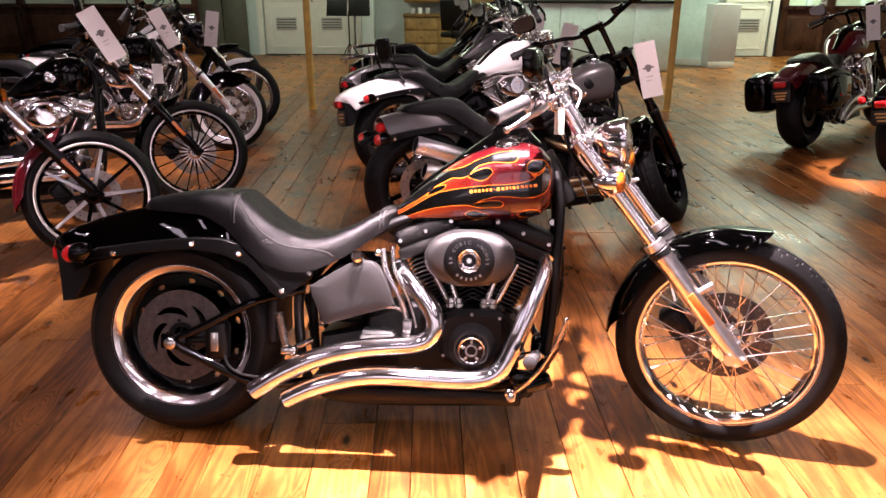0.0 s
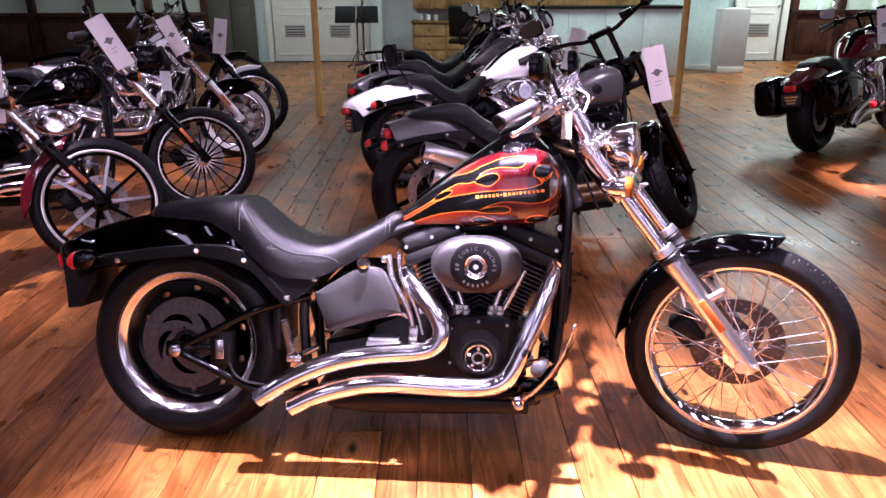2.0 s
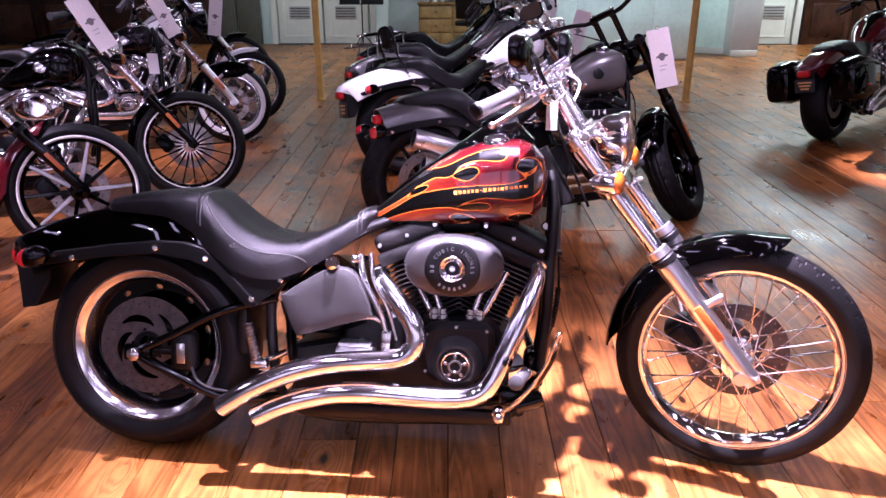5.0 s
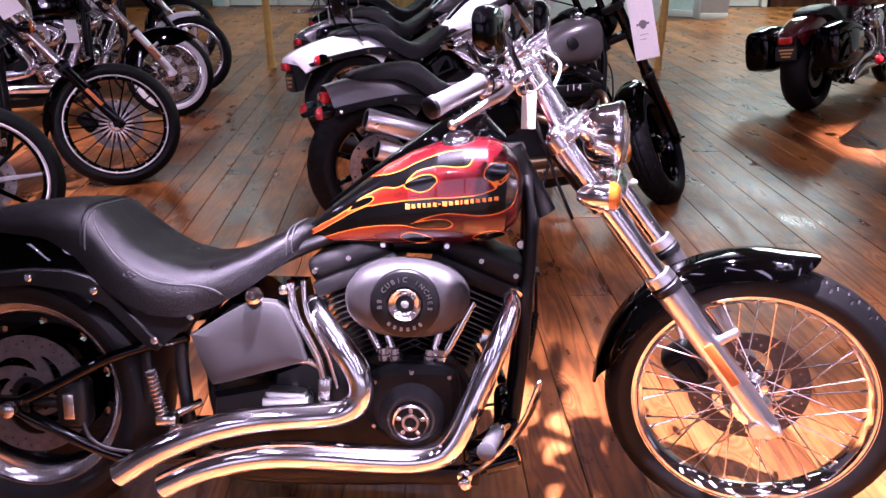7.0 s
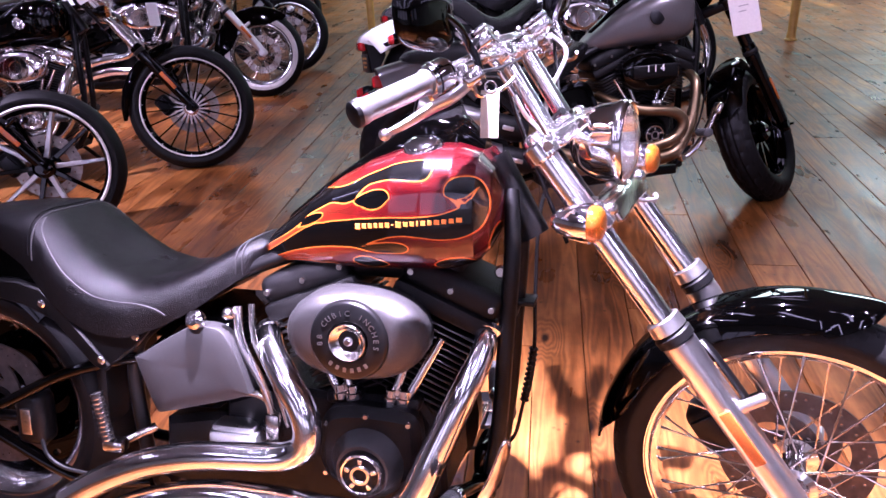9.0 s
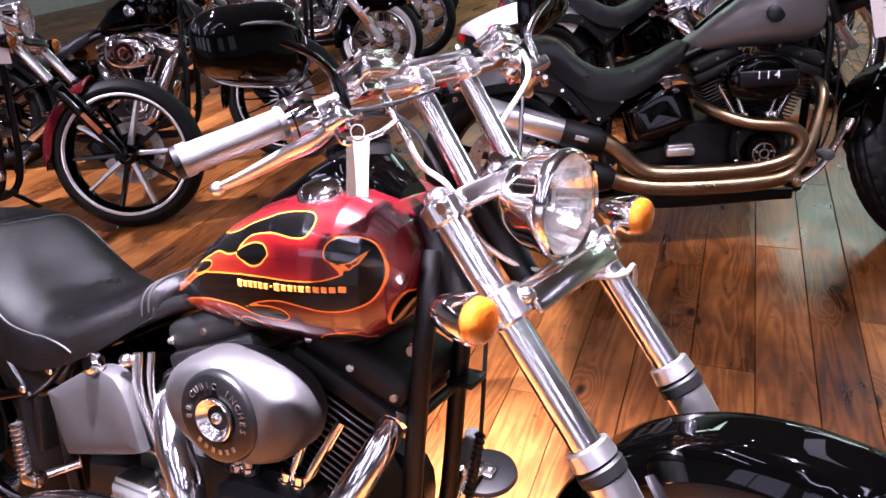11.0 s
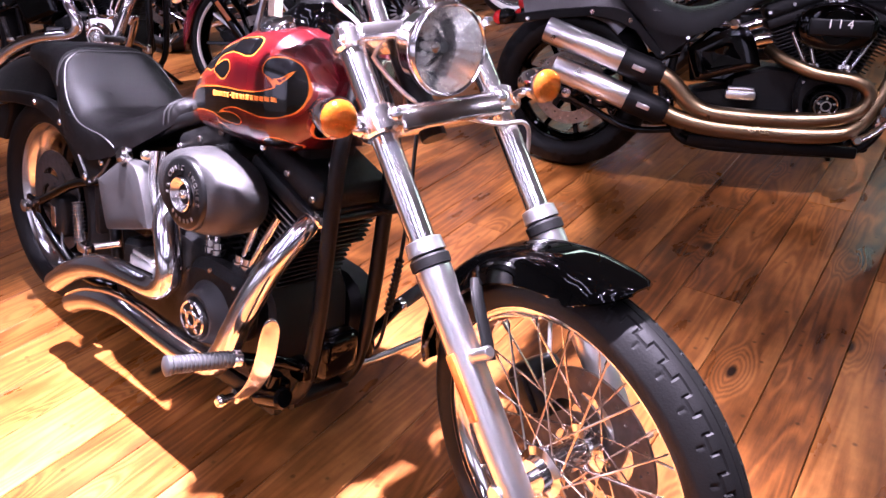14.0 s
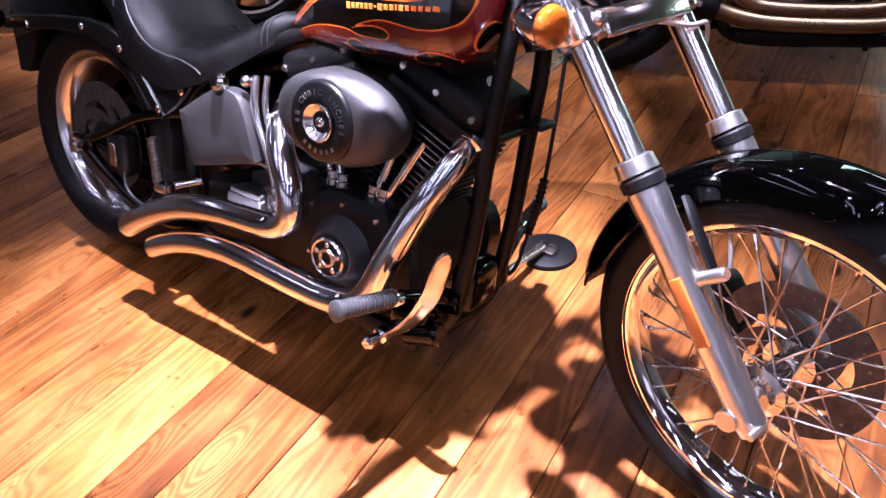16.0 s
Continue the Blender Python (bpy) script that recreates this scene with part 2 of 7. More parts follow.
def wood_mat(name, dark, mid, light, along=1, stretch=11.0, scale=0.9, rough=(0.24, 0.44), per_island=False, bump=0.10, spec=0.26):
    m = bpy.data.materials.new(name)
    t, b = nodes_of(m)
    tc = t.nodes.new("ShaderNodeTexCoord")
    if per_island:
        g = t.nodes.new("ShaderNodeNewGeometry")
        rnd = g.outputs["Random Per Island"]
    else:
        oi = t.nodes.new("ShaderNodeObjectInfo")
        rnd = oi.outputs["Random"]
    mul = t.nodes.new("ShaderNodeMath")
    mul.operation, mul.inputs[1].default_value = "MULTIPLY", 37.0
    t.links.new(rnd, mul.inputs[0])
    add = t.nodes.new("ShaderNodeVectorMath")
    add.operation = "ADD"
    t.links.new(tc.outputs["Object"], add.inputs[0])
    t.links.new(mul.outputs[0], add.inputs[1])
    mp = t.nodes.new("ShaderNodeMapping")
    s = [stretch, stretch, stretch]
    s[along] = 1.0
    mp.inputs["Scale"].default_value = s
    t.links.new(add.outputs[0], mp.inputs["Vector"])
    n = t.nodes.new("ShaderNodeTexNoise")
    n.inputs["Scale"].default_value, n.inputs["Detail"].default_value, n.inputs["Distortion"].default_value = scale, 2, 0.5
    t.links.new(mp.outputs[0], n.inputs["Vector"])
    # knots, which push the growth rings aside
    mk = t.nodes.new("ShaderNodeMapping")
    sk = [2.2, 2.2, 2.2]
    sk[along] = 1.0
    mk.inputs["Scale"].default_value = sk
    t.links.new(add.outputs[0], mk.inputs["Vector"])
    vk = t.nodes.new("ShaderNodeTexVoronoi")
    vk.inputs["Scale"].default_value = 1.9
    t.links.new(mk.outputs[0], vk.inputs["Vector"])
    push = t.nodes.new("ShaderNodeMapRange")
    push.interpolation_type = "SMOOTHERSTEP"
    push.inputs["From Max"].default_value = 0.34
    push.inputs["To Min"].default_value, push.inputs["To Max"].default_value = 0.42, 0.0
    t.links.new(vk.outputs["Distance"], push.inputs["Value"])
    lift = t.nodes.new("ShaderNodeMath")
    lift.operation = "ADD"
    t.links.new(n.outputs[0], lift.inputs[0])
    t.links.new(push.outputs[0], lift.inputs[1])
    # growth rings: the noise is folded several times
    fold = t.nodes.new("ShaderNodeMath")
    fold.operation, fold.inputs[1].default_value = "MULTIPLY", 62.0
    t.links.new(lift.outputs[0], fold.inputs[0])
    sine = t.nodes.new("ShaderNodeMath")
    sine.operation = "SINE"
    t.links.new(fold.outputs[0], sine.inputs[0])
    ring = t.nodes.new("ShaderNodeMapRange")
    ring.inputs["From Min"].default_value = -1.0
    t.links.new(sine.outputs[0], ring.inputs["Value"])
    fine = t.nodes.new("ShaderNodeTexNoise")
    fine.inputs["Scale"].default_value, fine.inputs["Detail"].default_value = scale * 20, 3
    t.links.new(mp.outputs[0], fine.inputs["Vector"])
    big = t.nodes.new("ShaderNodeTexNoise")
    big.inputs["Scale"].default_value, big.inputs["Detail"].default_value = 3.0, 6
    mb = t.nodes.new("ShaderNodeMapping")
    sb = [2.6, 2.6, 2.6]
    sb[along] = 1.0
    mb.inputs["Scale"].default_value = sb
    t.links.new(add.outputs[0], mb.inputs["Vector"])
    t.links.new(mb.outputs[0], big.inputs["Vector"])
    mix1 = t.nodes.new("ShaderNodeMath")
    mix1.operation = "MULTIPLY_ADD"
    mix1.inputs[1].default_value = 0.17
    t.links.new(ring.outputs[0], mix1.inputs[0])
    half = t.nodes.new("ShaderNodeMath")
    half.operation, half.inputs[1].default_value = "MULTIPLY", 0.68
    t.links.new(big.outputs[0], half.inputs[0])
    t.links.new(half.outputs[0], mix1.inputs[2])
    tone = t.nodes.new("ShaderNodeMath")
    tone.operation, tone.inputs[1].default_value = "MULTIPLY_ADD", 0.28
    t.links.new(rnd, tone.inputs[0])
    t.links.new(mix1.outputs[0], tone.inputs[2])
    fin = t.nodes.new("ShaderNodeMath")
    fin.operation, fin.inputs[1].default_value = "MULTIPLY_ADD", 0.17
    t.links.new(fine.outputs[0], fin.inputs[0])
    t.links.new(tone.outputs[0], fin.inputs[2])
    r = t.nodes.new("ShaderNodeValToRGB")
    e = r.color_ramp.elements
    e[0].position, e[0].color = 0.33, (*dark, 1)
    e[1].position, e[1].color = 0.92, (*light, 1)
    x = e.new(0.60)
    x.color = (*mid, 1)
    t.links.new(fin.outputs[0], r.inputs[0])
    kr = t.nodes.new("ShaderNodeMapRange")
    kr.inputs["From Min"].default_value, kr.inputs["From Max"].default_value = 0.035, 0.075
    t.links.new(vk.outputs["Distance"], kr.inputs["Value"])
    km = t.nodes.new("ShaderNodeMix")
    km.data_type, km.blend_type = "RGBA", "MIX"
    t.links.new(kr.outputs[0], km.inputs["Factor"])
    km.inputs[6].default_value = (*[c * 0.35 for c in dark], 1)
    t.links.new(r.outputs[0], km.inputs[7])
    gp = t.nodes.new("ShaderNodeNewGeometry")
    stain = t.nodes.new("ShaderNodeTexNoise")
    stain.inputs["Scale"].default_value, stain.inputs["Detail"].default_value, stain.inputs["Roughness"].default_value = 2.1, 7, 0.62
    t.links.new(gp.outputs["Position"], stain.inputs["Vector"])
    sr = t.nodes.new("ShaderNodeMapRange")
    sr.inputs["From Min"].default_value, sr.inputs["From Max"].default_value = 0.36, 0.62
    sr.inputs["To Min"].default_value, sr.inputs["To Max"].default_value = 0.44, 1.06
    t.links.new(stain.outputs[0], sr.inputs["Value"])
    sm = t.nodes.new("ShaderNodeMix")
    sm.data_type, sm.blend_type = "RGBA", "MULTIPLY"
    sm.inputs["Factor"].default_value = 1.0
    t.links.new(km.outputs[2], sm.inputs[6])
    t.links.new(sr.outputs[0], sm.inputs[7])
    # small dents and burn marks
    vs = t.nodes.new("ShaderNodeTexVoronoi")
    vs.inputs["Scale"].default_value = 16.0
    t.links.new(gp.outputs["Position"], vs.inputs["Vector"])
    vr = t.nodes.new("ShaderNodeMapRange")
    vr.inputs["From Min"].default_value, vr.inputs["From Max"].default_value = 0.05, 0.13
    vr.inputs["To Min"].default_value = 0.45
    t.links.new(vs.outputs["Distance"], vr.inputs["Value"])
    dm = t.nodes.new("ShaderNodeMix")
    dm.data_type, dm.blend_type = "RGBA", "MULTIPLY"
    dm.inputs["Factor"].default_value = 1.0
    t.links.new(sm.outputs[2], dm.inputs[6])
    t.links.new(vr.outputs[0], dm.inputs[7])
    t.links.new(dm.outputs[2], b.inputs["Base Color"])
    rr = t.nodes.new("ShaderNodeMapRange")
    rr.inputs["From Min"].default_value, rr.inputs["From Max"].default_value = 0.3, 0.7
    rr.inputs["To Min"].default_value, rr.inputs["To Max"].default_value = rough
    t.links.new(big.outputs[0], rr.inputs["Value"])
    t.links.new(rr.outputs[0], b.inputs["Roughness"])
    bp = t.nodes.new("ShaderNodeBump")
    bp.inputs["Strength"].default_value, bp.inputs["Distance"].default_value = bump, 0.004
    t.links.new(fin.outputs[0], bp.inputs["Height"])
    t.links.new(bp.outputs[0], b.inputs["Normal"])
    b.inputs["Specular IOR Level"].default_value = spec
    return m


FLOOR_DARK, FLOOR_MID, FLOOR_LIGHT = (0.040, 0.0120, 0.0033), (0.225, 0.073, 0.0130), (0.475, 0.186, 0.040)
PLANK = wood_mat("varnished_pine_plank", FLOOR_DARK, FLOOR_MID, FLOOR_LIGHT)
PLANK_FAR = wood_mat("varnished_pine_floor", FLOOR_DARK, FLOOR_MID, FLOOR_LIGHT, per_island=True)
DARK_WOOD = wood_mat("dark_stained_wood", (0.02, 0.008, 0.005), (0.055, 0.02, 0.011), (0.10, 0.04, 0.02), along=2, rough=(0.25, 0.45))
OAK = wood_mat("honey_oak", (0.22, 0.12, 0.035), (0.36, 0.21, 0.07), (0.46, 0.29, 0.11), along=2, rough=(0.3, 0.5))
PILLAR_PAINT = mat("ochre_painted_pillar", (0.60, 0.36, 0.06), 0.42, 0.0, 0.18, 12, 0.15, 60)
WALL_LIGHT = mat("off_white_wall", (0.70, 0.68, 0.63), 0.75, 0.0, 0.06, 6, 0.1, 120)
WALL_PAINT = mat("pale_blue_green_wall", (0.52, 0.62, 0.60), 0.75, 0.0, 0.06, 6, 0.1, 120)
WALL_DARK = mat("grey_wall", (0.46, 0.455, 0.45), 0.7, 0.0, 0.1, 6, 0.1, 120)
CEILING_PAINT = mat("grey_ceiling_paint", (0.14, 0.137, 0.134), 0.85, 0.0, 0.06, 5)
DOOR_PAINT = mat("off_white_door_paint", (0.66, 0.66, 0.60), 0.45, 0.0, 0.05, 9)
GREEN_PANEL = mat("dark_olive_panel", (0.075, 0.075, 0.055), 0.55, 0.0, 0.12, 9)
DESK_PAINT = mat("grey_desk_laminate", (0.46, 0.45, 0.44), 0.4, 0.0, 0.05, 9)
FROST = mat("frosted_teal_glass", (0.60, 0.78, 0.75), 0.28, 0.0, 0.08, 3)
PANE = mat("pale_green_glazing", (0.58, 0.68, 0.56), 0.3, 0.0, 0.15, 1.5)


# ---- geometry helpers ----
def join(*gs):
    v, f = [], []
    for a, b in gs:
        k = len(v)
        v += list(a)
        f += [tuple(i + k for i in q) for q in b]
    return v, f


def moved(g, m):
    return [tuple(m @ Vector(p)) for p in g[0]], g[1]


def mirrored(g):
    return [(x, -y, z) for x, y, z in g[0]], [tuple(reversed(q)) for q in g[1]]


def both(g):
    return join(g, mirrored(g))


def smooth_path(pts, n=8, closed=False):
    """Catmull-Rom through the points; extra columns (radius) are carried along."""
    p = [np.array(q, float) for q in pts]
    out, m = [], len(p)
    for i in range(m if closed else m - 1):
        a, b, c, d = (p[(i + k) % m] if closed else p[min(max(i + k, 0), m - 1)] for k in (-1, 0, 1, 2))
        for j in range(n):
            s = j / n
            out.append(0.5 * (2 * b + (c - a) * s + (2 * a - 5 * b + 4 * c - d) * s * s + (3 * b - a - 3 * c + d) * s ** 3))
    if not closed:
        out.append(p[-1])
    return out


def tube(pts, r, seg=12, n=6, caps=True, flat=1.0, closed=False):
    """A swept tube; r is one radius, or each point has a fourth number. flat squashes it along its first side."""
    path = smooth_path(pts, n, closed) if n else [np.array(q, float) for q in pts]
    c = [q[:3] for q in path]
    rad = [q[3] if len(q) > 3 else r for q in path]
    m = len(c)
    v, f = [], []
    up = None
    for i in range(m):
        t = c[(i + 1) % m] - c[i - 1] if closed else c[min(i + 1, m - 1)] - c[max(i - 1, 0)]
        t = t / (np.linalg.norm(t) + 1e-12)
        if up is None:
            up = np.cross(t, (0, 1, 0)) if abs(t[1]) < 0.9 else np.cross(t, (1, 0, 0))
        up = up - t * up.dot(t)
        up /= np.linalg.norm(up) + 1e-12
        side = np.cross(t, up)
        for k in range(seg):
            a = 2 * math.pi * k / seg
            v.append(tuple(c[i] + rad[i] * (math.cos(a) * up * flat + math.sin(a) * side)))
    for i in range(m if closed else m - 1):
        for k in range(seg):
            a, b = i * seg + k, i * seg + (k + 1) % seg
            d, e = ((i + 1) % m) * seg + k, ((i + 1) % m) * seg + (k + 1) % seg
            f.append((a, b, e, d))
    if caps and not closed:
        f += [tuple(range(seg))[::-1], tuple(range((m - 1) * seg, m * seg))]
    return v, f


def lathe(profile, seg=32, closed=False, arc=(0.0, 360.0)):
    """Turns (radius, height) pairs about the y axis; angles run from x towards z."""
    a0, a1 = radians(arc[0]), radians(arc[1])
    full = abs(arc[1] - arc[0]) > 359.9
    cols = seg if full else seg + 1
    v, f = [], []
    for k in range(cols):
        a = a0 + (a1 - a0) * k / seg
        for r, h in profile:
            v.append((r * math.cos(a), h, r * math.sin(a)))
    m = len(profile)
    for k in range(seg):
        for i in range(m if closed else m - 1):
            j = (i + 1) % m
            a, b = k * m, ((k + 1) % cols) * m
            f.append((a + i, a + j, b + j, b + i))
    return v, f


def loft(rings, caps=True, ring_closed=True):
    m = len(rings[0])
    v = [tuple(p) for r in rings for p in r]
    f = []
    for i in range(len(rings) - 1):
        for k in range(m if ring_closed else m - 1):
            a, b = i * m + k, i * m + (k + 1) % m
            f.append((a, b, b + m, a + m))
    if caps and ring_closed:
        f += [tuple(range(m))[::-1], tuple(range((len(rings) - 1) * m, len(rings) * m))]
    return v, f


def block(c, s, bevel=0.0, seg=2):
    bm = bmesh.new()
    bmesh.ops.create_cube(bm, size=1)
    for q in bm.verts:
        q.co = Vector([c[i] + s[i] * q.co[i] for i in range(3)])
    if bevel:
        bmesh.ops.bevel(bm, geom=bm.edges[:], offset=min(bevel, min(s) * 0.45), segments=seg, affect="EDGES", profile=0.5)
    bm.verts.index_update()
    g = [tuple(q.co) for q in bm.verts], [tuple(q.index for q in p.verts) for p in bm.faces]
    bm.free()
    return g


def plate(outline, y0, y1, bevel=0.0, smooth=0):
    """An outline in x, z pushed from y0 to y1, with bevelled rims."""
    o = [tuple(q) for q in (smooth_path(outline, smooth, True) if smooth else outline)]
    if bevel:
        m = len(o)
        turn = 1 if sum(o[i - 1][0] * o[i][1] - o[i][0] * o[i - 1][1] for i in range(m)) > 0 else -1
        inner = []
        for i in range(m):
            p, q, r = np.array(o[i - 1]), np.array(o[i]), np.array(o[(i + 1) % m])
            t = (r - p) / (np.linalg.norm(r - p) + 1e-9)
            inner.append(tuple(q + turn * bevel * np.array((-t[1], t[0]))))
        sg = 1 if y1 > y0 else -1
        rings = [[(x, y0, z) for x, z in inner], [(x, y0 + sg * bevel, z) for x, z in o], [(x, y1 - sg * bevel, z) for x, z in o], [(x, y1, z) for x, z in inner]]
    else:
        rings = [[(x, y0, z) for x, z in o], [(x, y1, z) for x, z in o]]
    return loft(rings)


def rod(a, b, r, seg=12):
    return tube([a, b], r, seg, 0)


def ball(c, r, seg=14, squash=(1, 1, 1)):
    v, f = lathe([(r * math.sin(math.pi * i / 8), -r * math.cos(math.pi * i / 8)) for i in range(9)], seg)
    return [(c[0] + x * squash[0], c[1] + y * squash[1], c[2] + z * squash[2]) for x, y, z in v], f


def turned(profile, base, axis, seg=24):
    """A lathed body whose y axis is laid along axis from base."""
    q = Vector((0, 1, 0)).rotation_difference(Vector(axis))
    return moved(lathe(profile, seg), Matrix.Translation(base) @ q.to_matrix().to_4x4())


MESHES = {}


def mesh_of(name, g, material, sharp=38, rim=None, key=None):
    if key and key in MESHES:
        return MESHES[key]
    me = bpy.data.meshes.new(name)
    bm = bmesh.new()
    vs = [bm.verts.new(p) for p in g[0]]
    for q in g[1]:
        if len(set(q)) > 2:
            try:
                bm.faces.new([vs[i] for i in q])
            except ValueError:
                pass
    bmesh.ops.remove_doubles(bm, verts=bm.verts[:], dist=1e-5)
    bmesh.ops.recalc_face_normals(bm, faces=bm.faces[:])
    lim = radians(sharp)
    for e in bm.edges:
        e.smooth = not (len(e.link_faces) == 2 and e.calc_face_angle(0) > lim)
    for q in bm.faces:
        q.smooth = True
        if rim:
            q.material_index = rim(q)
    bm.to_mesh(me)
    bm.free()
    for x in material if isinstance(material, (list, tuple)) else (material,):
        me.materials.append(x)
    if key:
        MESHES[key] = me
    return me


def part(name, g, material, parent, label="", m=None, sharp=38, rim=None, key=None):
    me = MESHES[key] if key and key in MESHES else mesh_of(name, g() if callable(g) else g, material, sharp, rim, key)
    o = new(name, me)
    o.parent = parent
    if m is not None:
        o.matrix_basis = m
    if label:
        tagged(o, label)
    return o


def thing(name, label, category, m=None, group="", kind=""):
    o = new(name)
    o.empty_display_size = 0.1
    if m is not None:
        o.matrix_basis = m
    return tagged(o, label, category, group, kind)


def solid(name, g, material, label="", category="", group="", kind="", m=None, sharp=38, key=None):
    o = new(name, mesh_of(name, g, material, sharp, None, key))
    if m is not None:
        o.matrix_basis = m
    return tagged(o, label, category, group, kind)


def letters(body, size, depth=0.001):
    cu = bpy.data.curves.new("lettering", "FONT")
    cu.body, cu.size, cu.extrude, cu.align_x, cu.resolution_u = body, size, depth, "CENTER", 3
    ob = bpy.data.objects.new("lettering", cu)
    scene.collection.objects.link(ob)
    bpy.context.view_layer.update()
    me = bpy.data.meshes.new_from_object(ob.evaluated_get(bpy.context.evaluated_depsgraph_get()))
    g = [tuple(v.co) for v in me.vertices], [tuple(p.vertices) for p in me.polygons]
    bpy.data.objects.remove(ob)
    bpy.data.meshes.remove(me)
    return g


# ---- motorcycles ----
# Bike space: x ahead, y to the bike's left, z up, origin where the rear tyre stands.
# Fork space: x ahead of the tubes, y to the left, z up along the tubes, origin in the middle of the lower clamp.
def basis(origin, fx, fy, fz):
    m = Matrix((Vector(fx), Vector(fy), Vector(fz))).transposed().to_4x4()
    m.translation = origin
    return m


def fork_pose(steer, rake=37.0, origin=(1.387, 0.0, 0.862)):
    r = radians(rake)
    return basis(origin, (math.cos(r), 0, math.sin(r)), (0, 1, 0), (-math.sin(r), 0, math.cos(r))) @ pose(0, 0, 0, 0, 0, steer)


def tyre_geo(R, w, seat, tread, seg=96, lat=9):
    """A tyre about the y axis; tread(a, v) is the groove's depth at an angle and a sideways place."""
    v, f = [], []
    prof = []
    for i in range(lat):
        s = -1 + 2 * i / (lat - 1)
        prof.append((R - (R - seat) * 0.50 * abs(s) ** 2.4, s * w * 0.5, True))
    side = []
    for k in range(1, 6):
        q = k / 5
        r0 = R - (R - seat) * 0.50
        side.append((r0 + (seat - r0) * q, w * (0.5 - 0.0 + 0.02 * math.sin(math.pi * q) - 0.11 * q * q), False))
    rows = [(r, -h, t) for r, h, t in reversed(side)] + prof + side
    inner = [(seat - 0.004, w * 0.3, False), (seat - 0.004, -w * 0.3, False)]
    rows = rows + inner
    m = len(rows)
    for k in range(seg):
        a = 2 * math.pi * k / seg
        for r, h, t in rows:
            d = tread(a, h) if (t and tread) else 0.0
            v.append(((r - d) * math.cos(a), h, (r - d) * math.sin(a)))
    for k in range(seg):
        for i in range(m):
            j = (i + 1) % m
            a, b = k * m, ((k + 1) % seg) * m
            f.append((a + i, a + j, b + j, b + i))
    return v, f


def road_tread(a, v):
    """A stepped groove along each shoulder, with short sipes, and a centre line."""
    u = (a * 40 / (2 * math.pi) + (0.5 if v > 0 else 0.0)) % 1.0
    step = 0.0055 if u < 0.5 else -0.0055
    jump = min(u, abs(u - 0.5), 1 - u) < 0.045
    d = abs(v) - 0.019
    if (jump and abs(d) < 0.0068) or abs(d - step) < 0.0014:
        return 0.0028
    if 0.0075 < d < 0.016 and abs(u - 0.25) < 0.045:
        return 0.0024
    if abs(v) < 0.0014:
        return 0.0024
    return 0.0


def block_tread(a, v):
    q = a * 26 / (2 * math.pi)
    row = int((v + 0.12) / 0.034)
    if (v + 0.12) % 0.034 < 0.006 or ((q + 0.5 * (row % 2)) % 1.0) < 0.16:
        return 0.007
    return 0.0


def disc_geo(r0, r1, t, holes=24, cuts=0, seg=96):
    """A brake disc about y, drilled by leaving out cells of a polar grid."""
    rows = [r0 + (r1 - r0) * i / 7 for i in range(8)]
    v, f = [], []
    for side in (-1, 1):
        for k in range(seg):
            a = 2 * math.pi * k / seg
            for i, r in enumerate(rows):
                aa = a + cuts * 0.5 * (i / 7.0)
                v.append((r * math.cos(aa), side * t / 2, r * math.sin(aa)))
    n = 8
    off = seg * n

    def keep(k, i):
        per = seg // holes
        if holes and k % per == 0 and (i == 2 + 2 * ((k // per) % 2) or i == 5 and (k // per) % 3 == 0):
            return False
        return True
    for k in range(seg):
        kk = (k + 1) % seg
        for i in range(7):
            a, b, c, d = k * n + i, k * n + i + 1, kk * n + i + 1, kk * n + i
            if keep(k, i):
                f += [(a, b, c, d), (a + off, d + off, c + off, b + off)]
                for (p, q, kk2, ii2) in ((a, b, (k - 1) % seg, i), (d, c, kk, i), (a, d, k, i - 1), (b, c, k, i + 1)):
                    if not (0 <= ii2 < 7) or not keep(kk2, ii2):
                        f.append((p, q, q + off, p + off))
    return v, f


def pierced(loops, y0, y1):
    """A flat plate across y: the first loop of (x, z) is its rim, the others are holes through it."""
    bm = bmesh.new()
    v, walls = [], []
    for loop in loops:
        k, m = len(v), len(loop)
        vs = [bm.verts.new((x, 0, z)) for x, z in loop]
        for i in range(m):
            bm.edges.new((vs[i], vs[(i + 1) % m]))
            walls.append((k + i, k + (i + 1) % m))
        v += [tuple(p) for p in loop]
    bm.verts.index_update()
    bmesh.ops.triangle_fill(bm, use_beauty=True, edges=bm.edges[:])
    n = len(v)
    f = []
    for q in bm.faces:
        ids = [w.index for w in q.verts]
        f += [tuple(ids), tuple(i + n for i in reversed(ids))]
    bm.free()
    f += [(a, b, b + n, a + n) for a, b in walls]
    return [(x, y0, z) for x, z in v] + [(x, y1, z) for x, z in v], f


def ring_loop(r, n, c=(0.0, 0.0), squash=1.0, turn=0.0):
    """A closed loop about c; squash flattens it across the line at turn."""
    out = []
    for k in range(n):
        a = 2 * math.pi * k / n
        u, w = r * math.cos(a), r * squash * math.sin(a)
        out.append((c[0] + u * math.cos(turn) - w * math.sin(turn), c[1] + u * math.sin(turn) + w * math.cos(turn)))
    return out


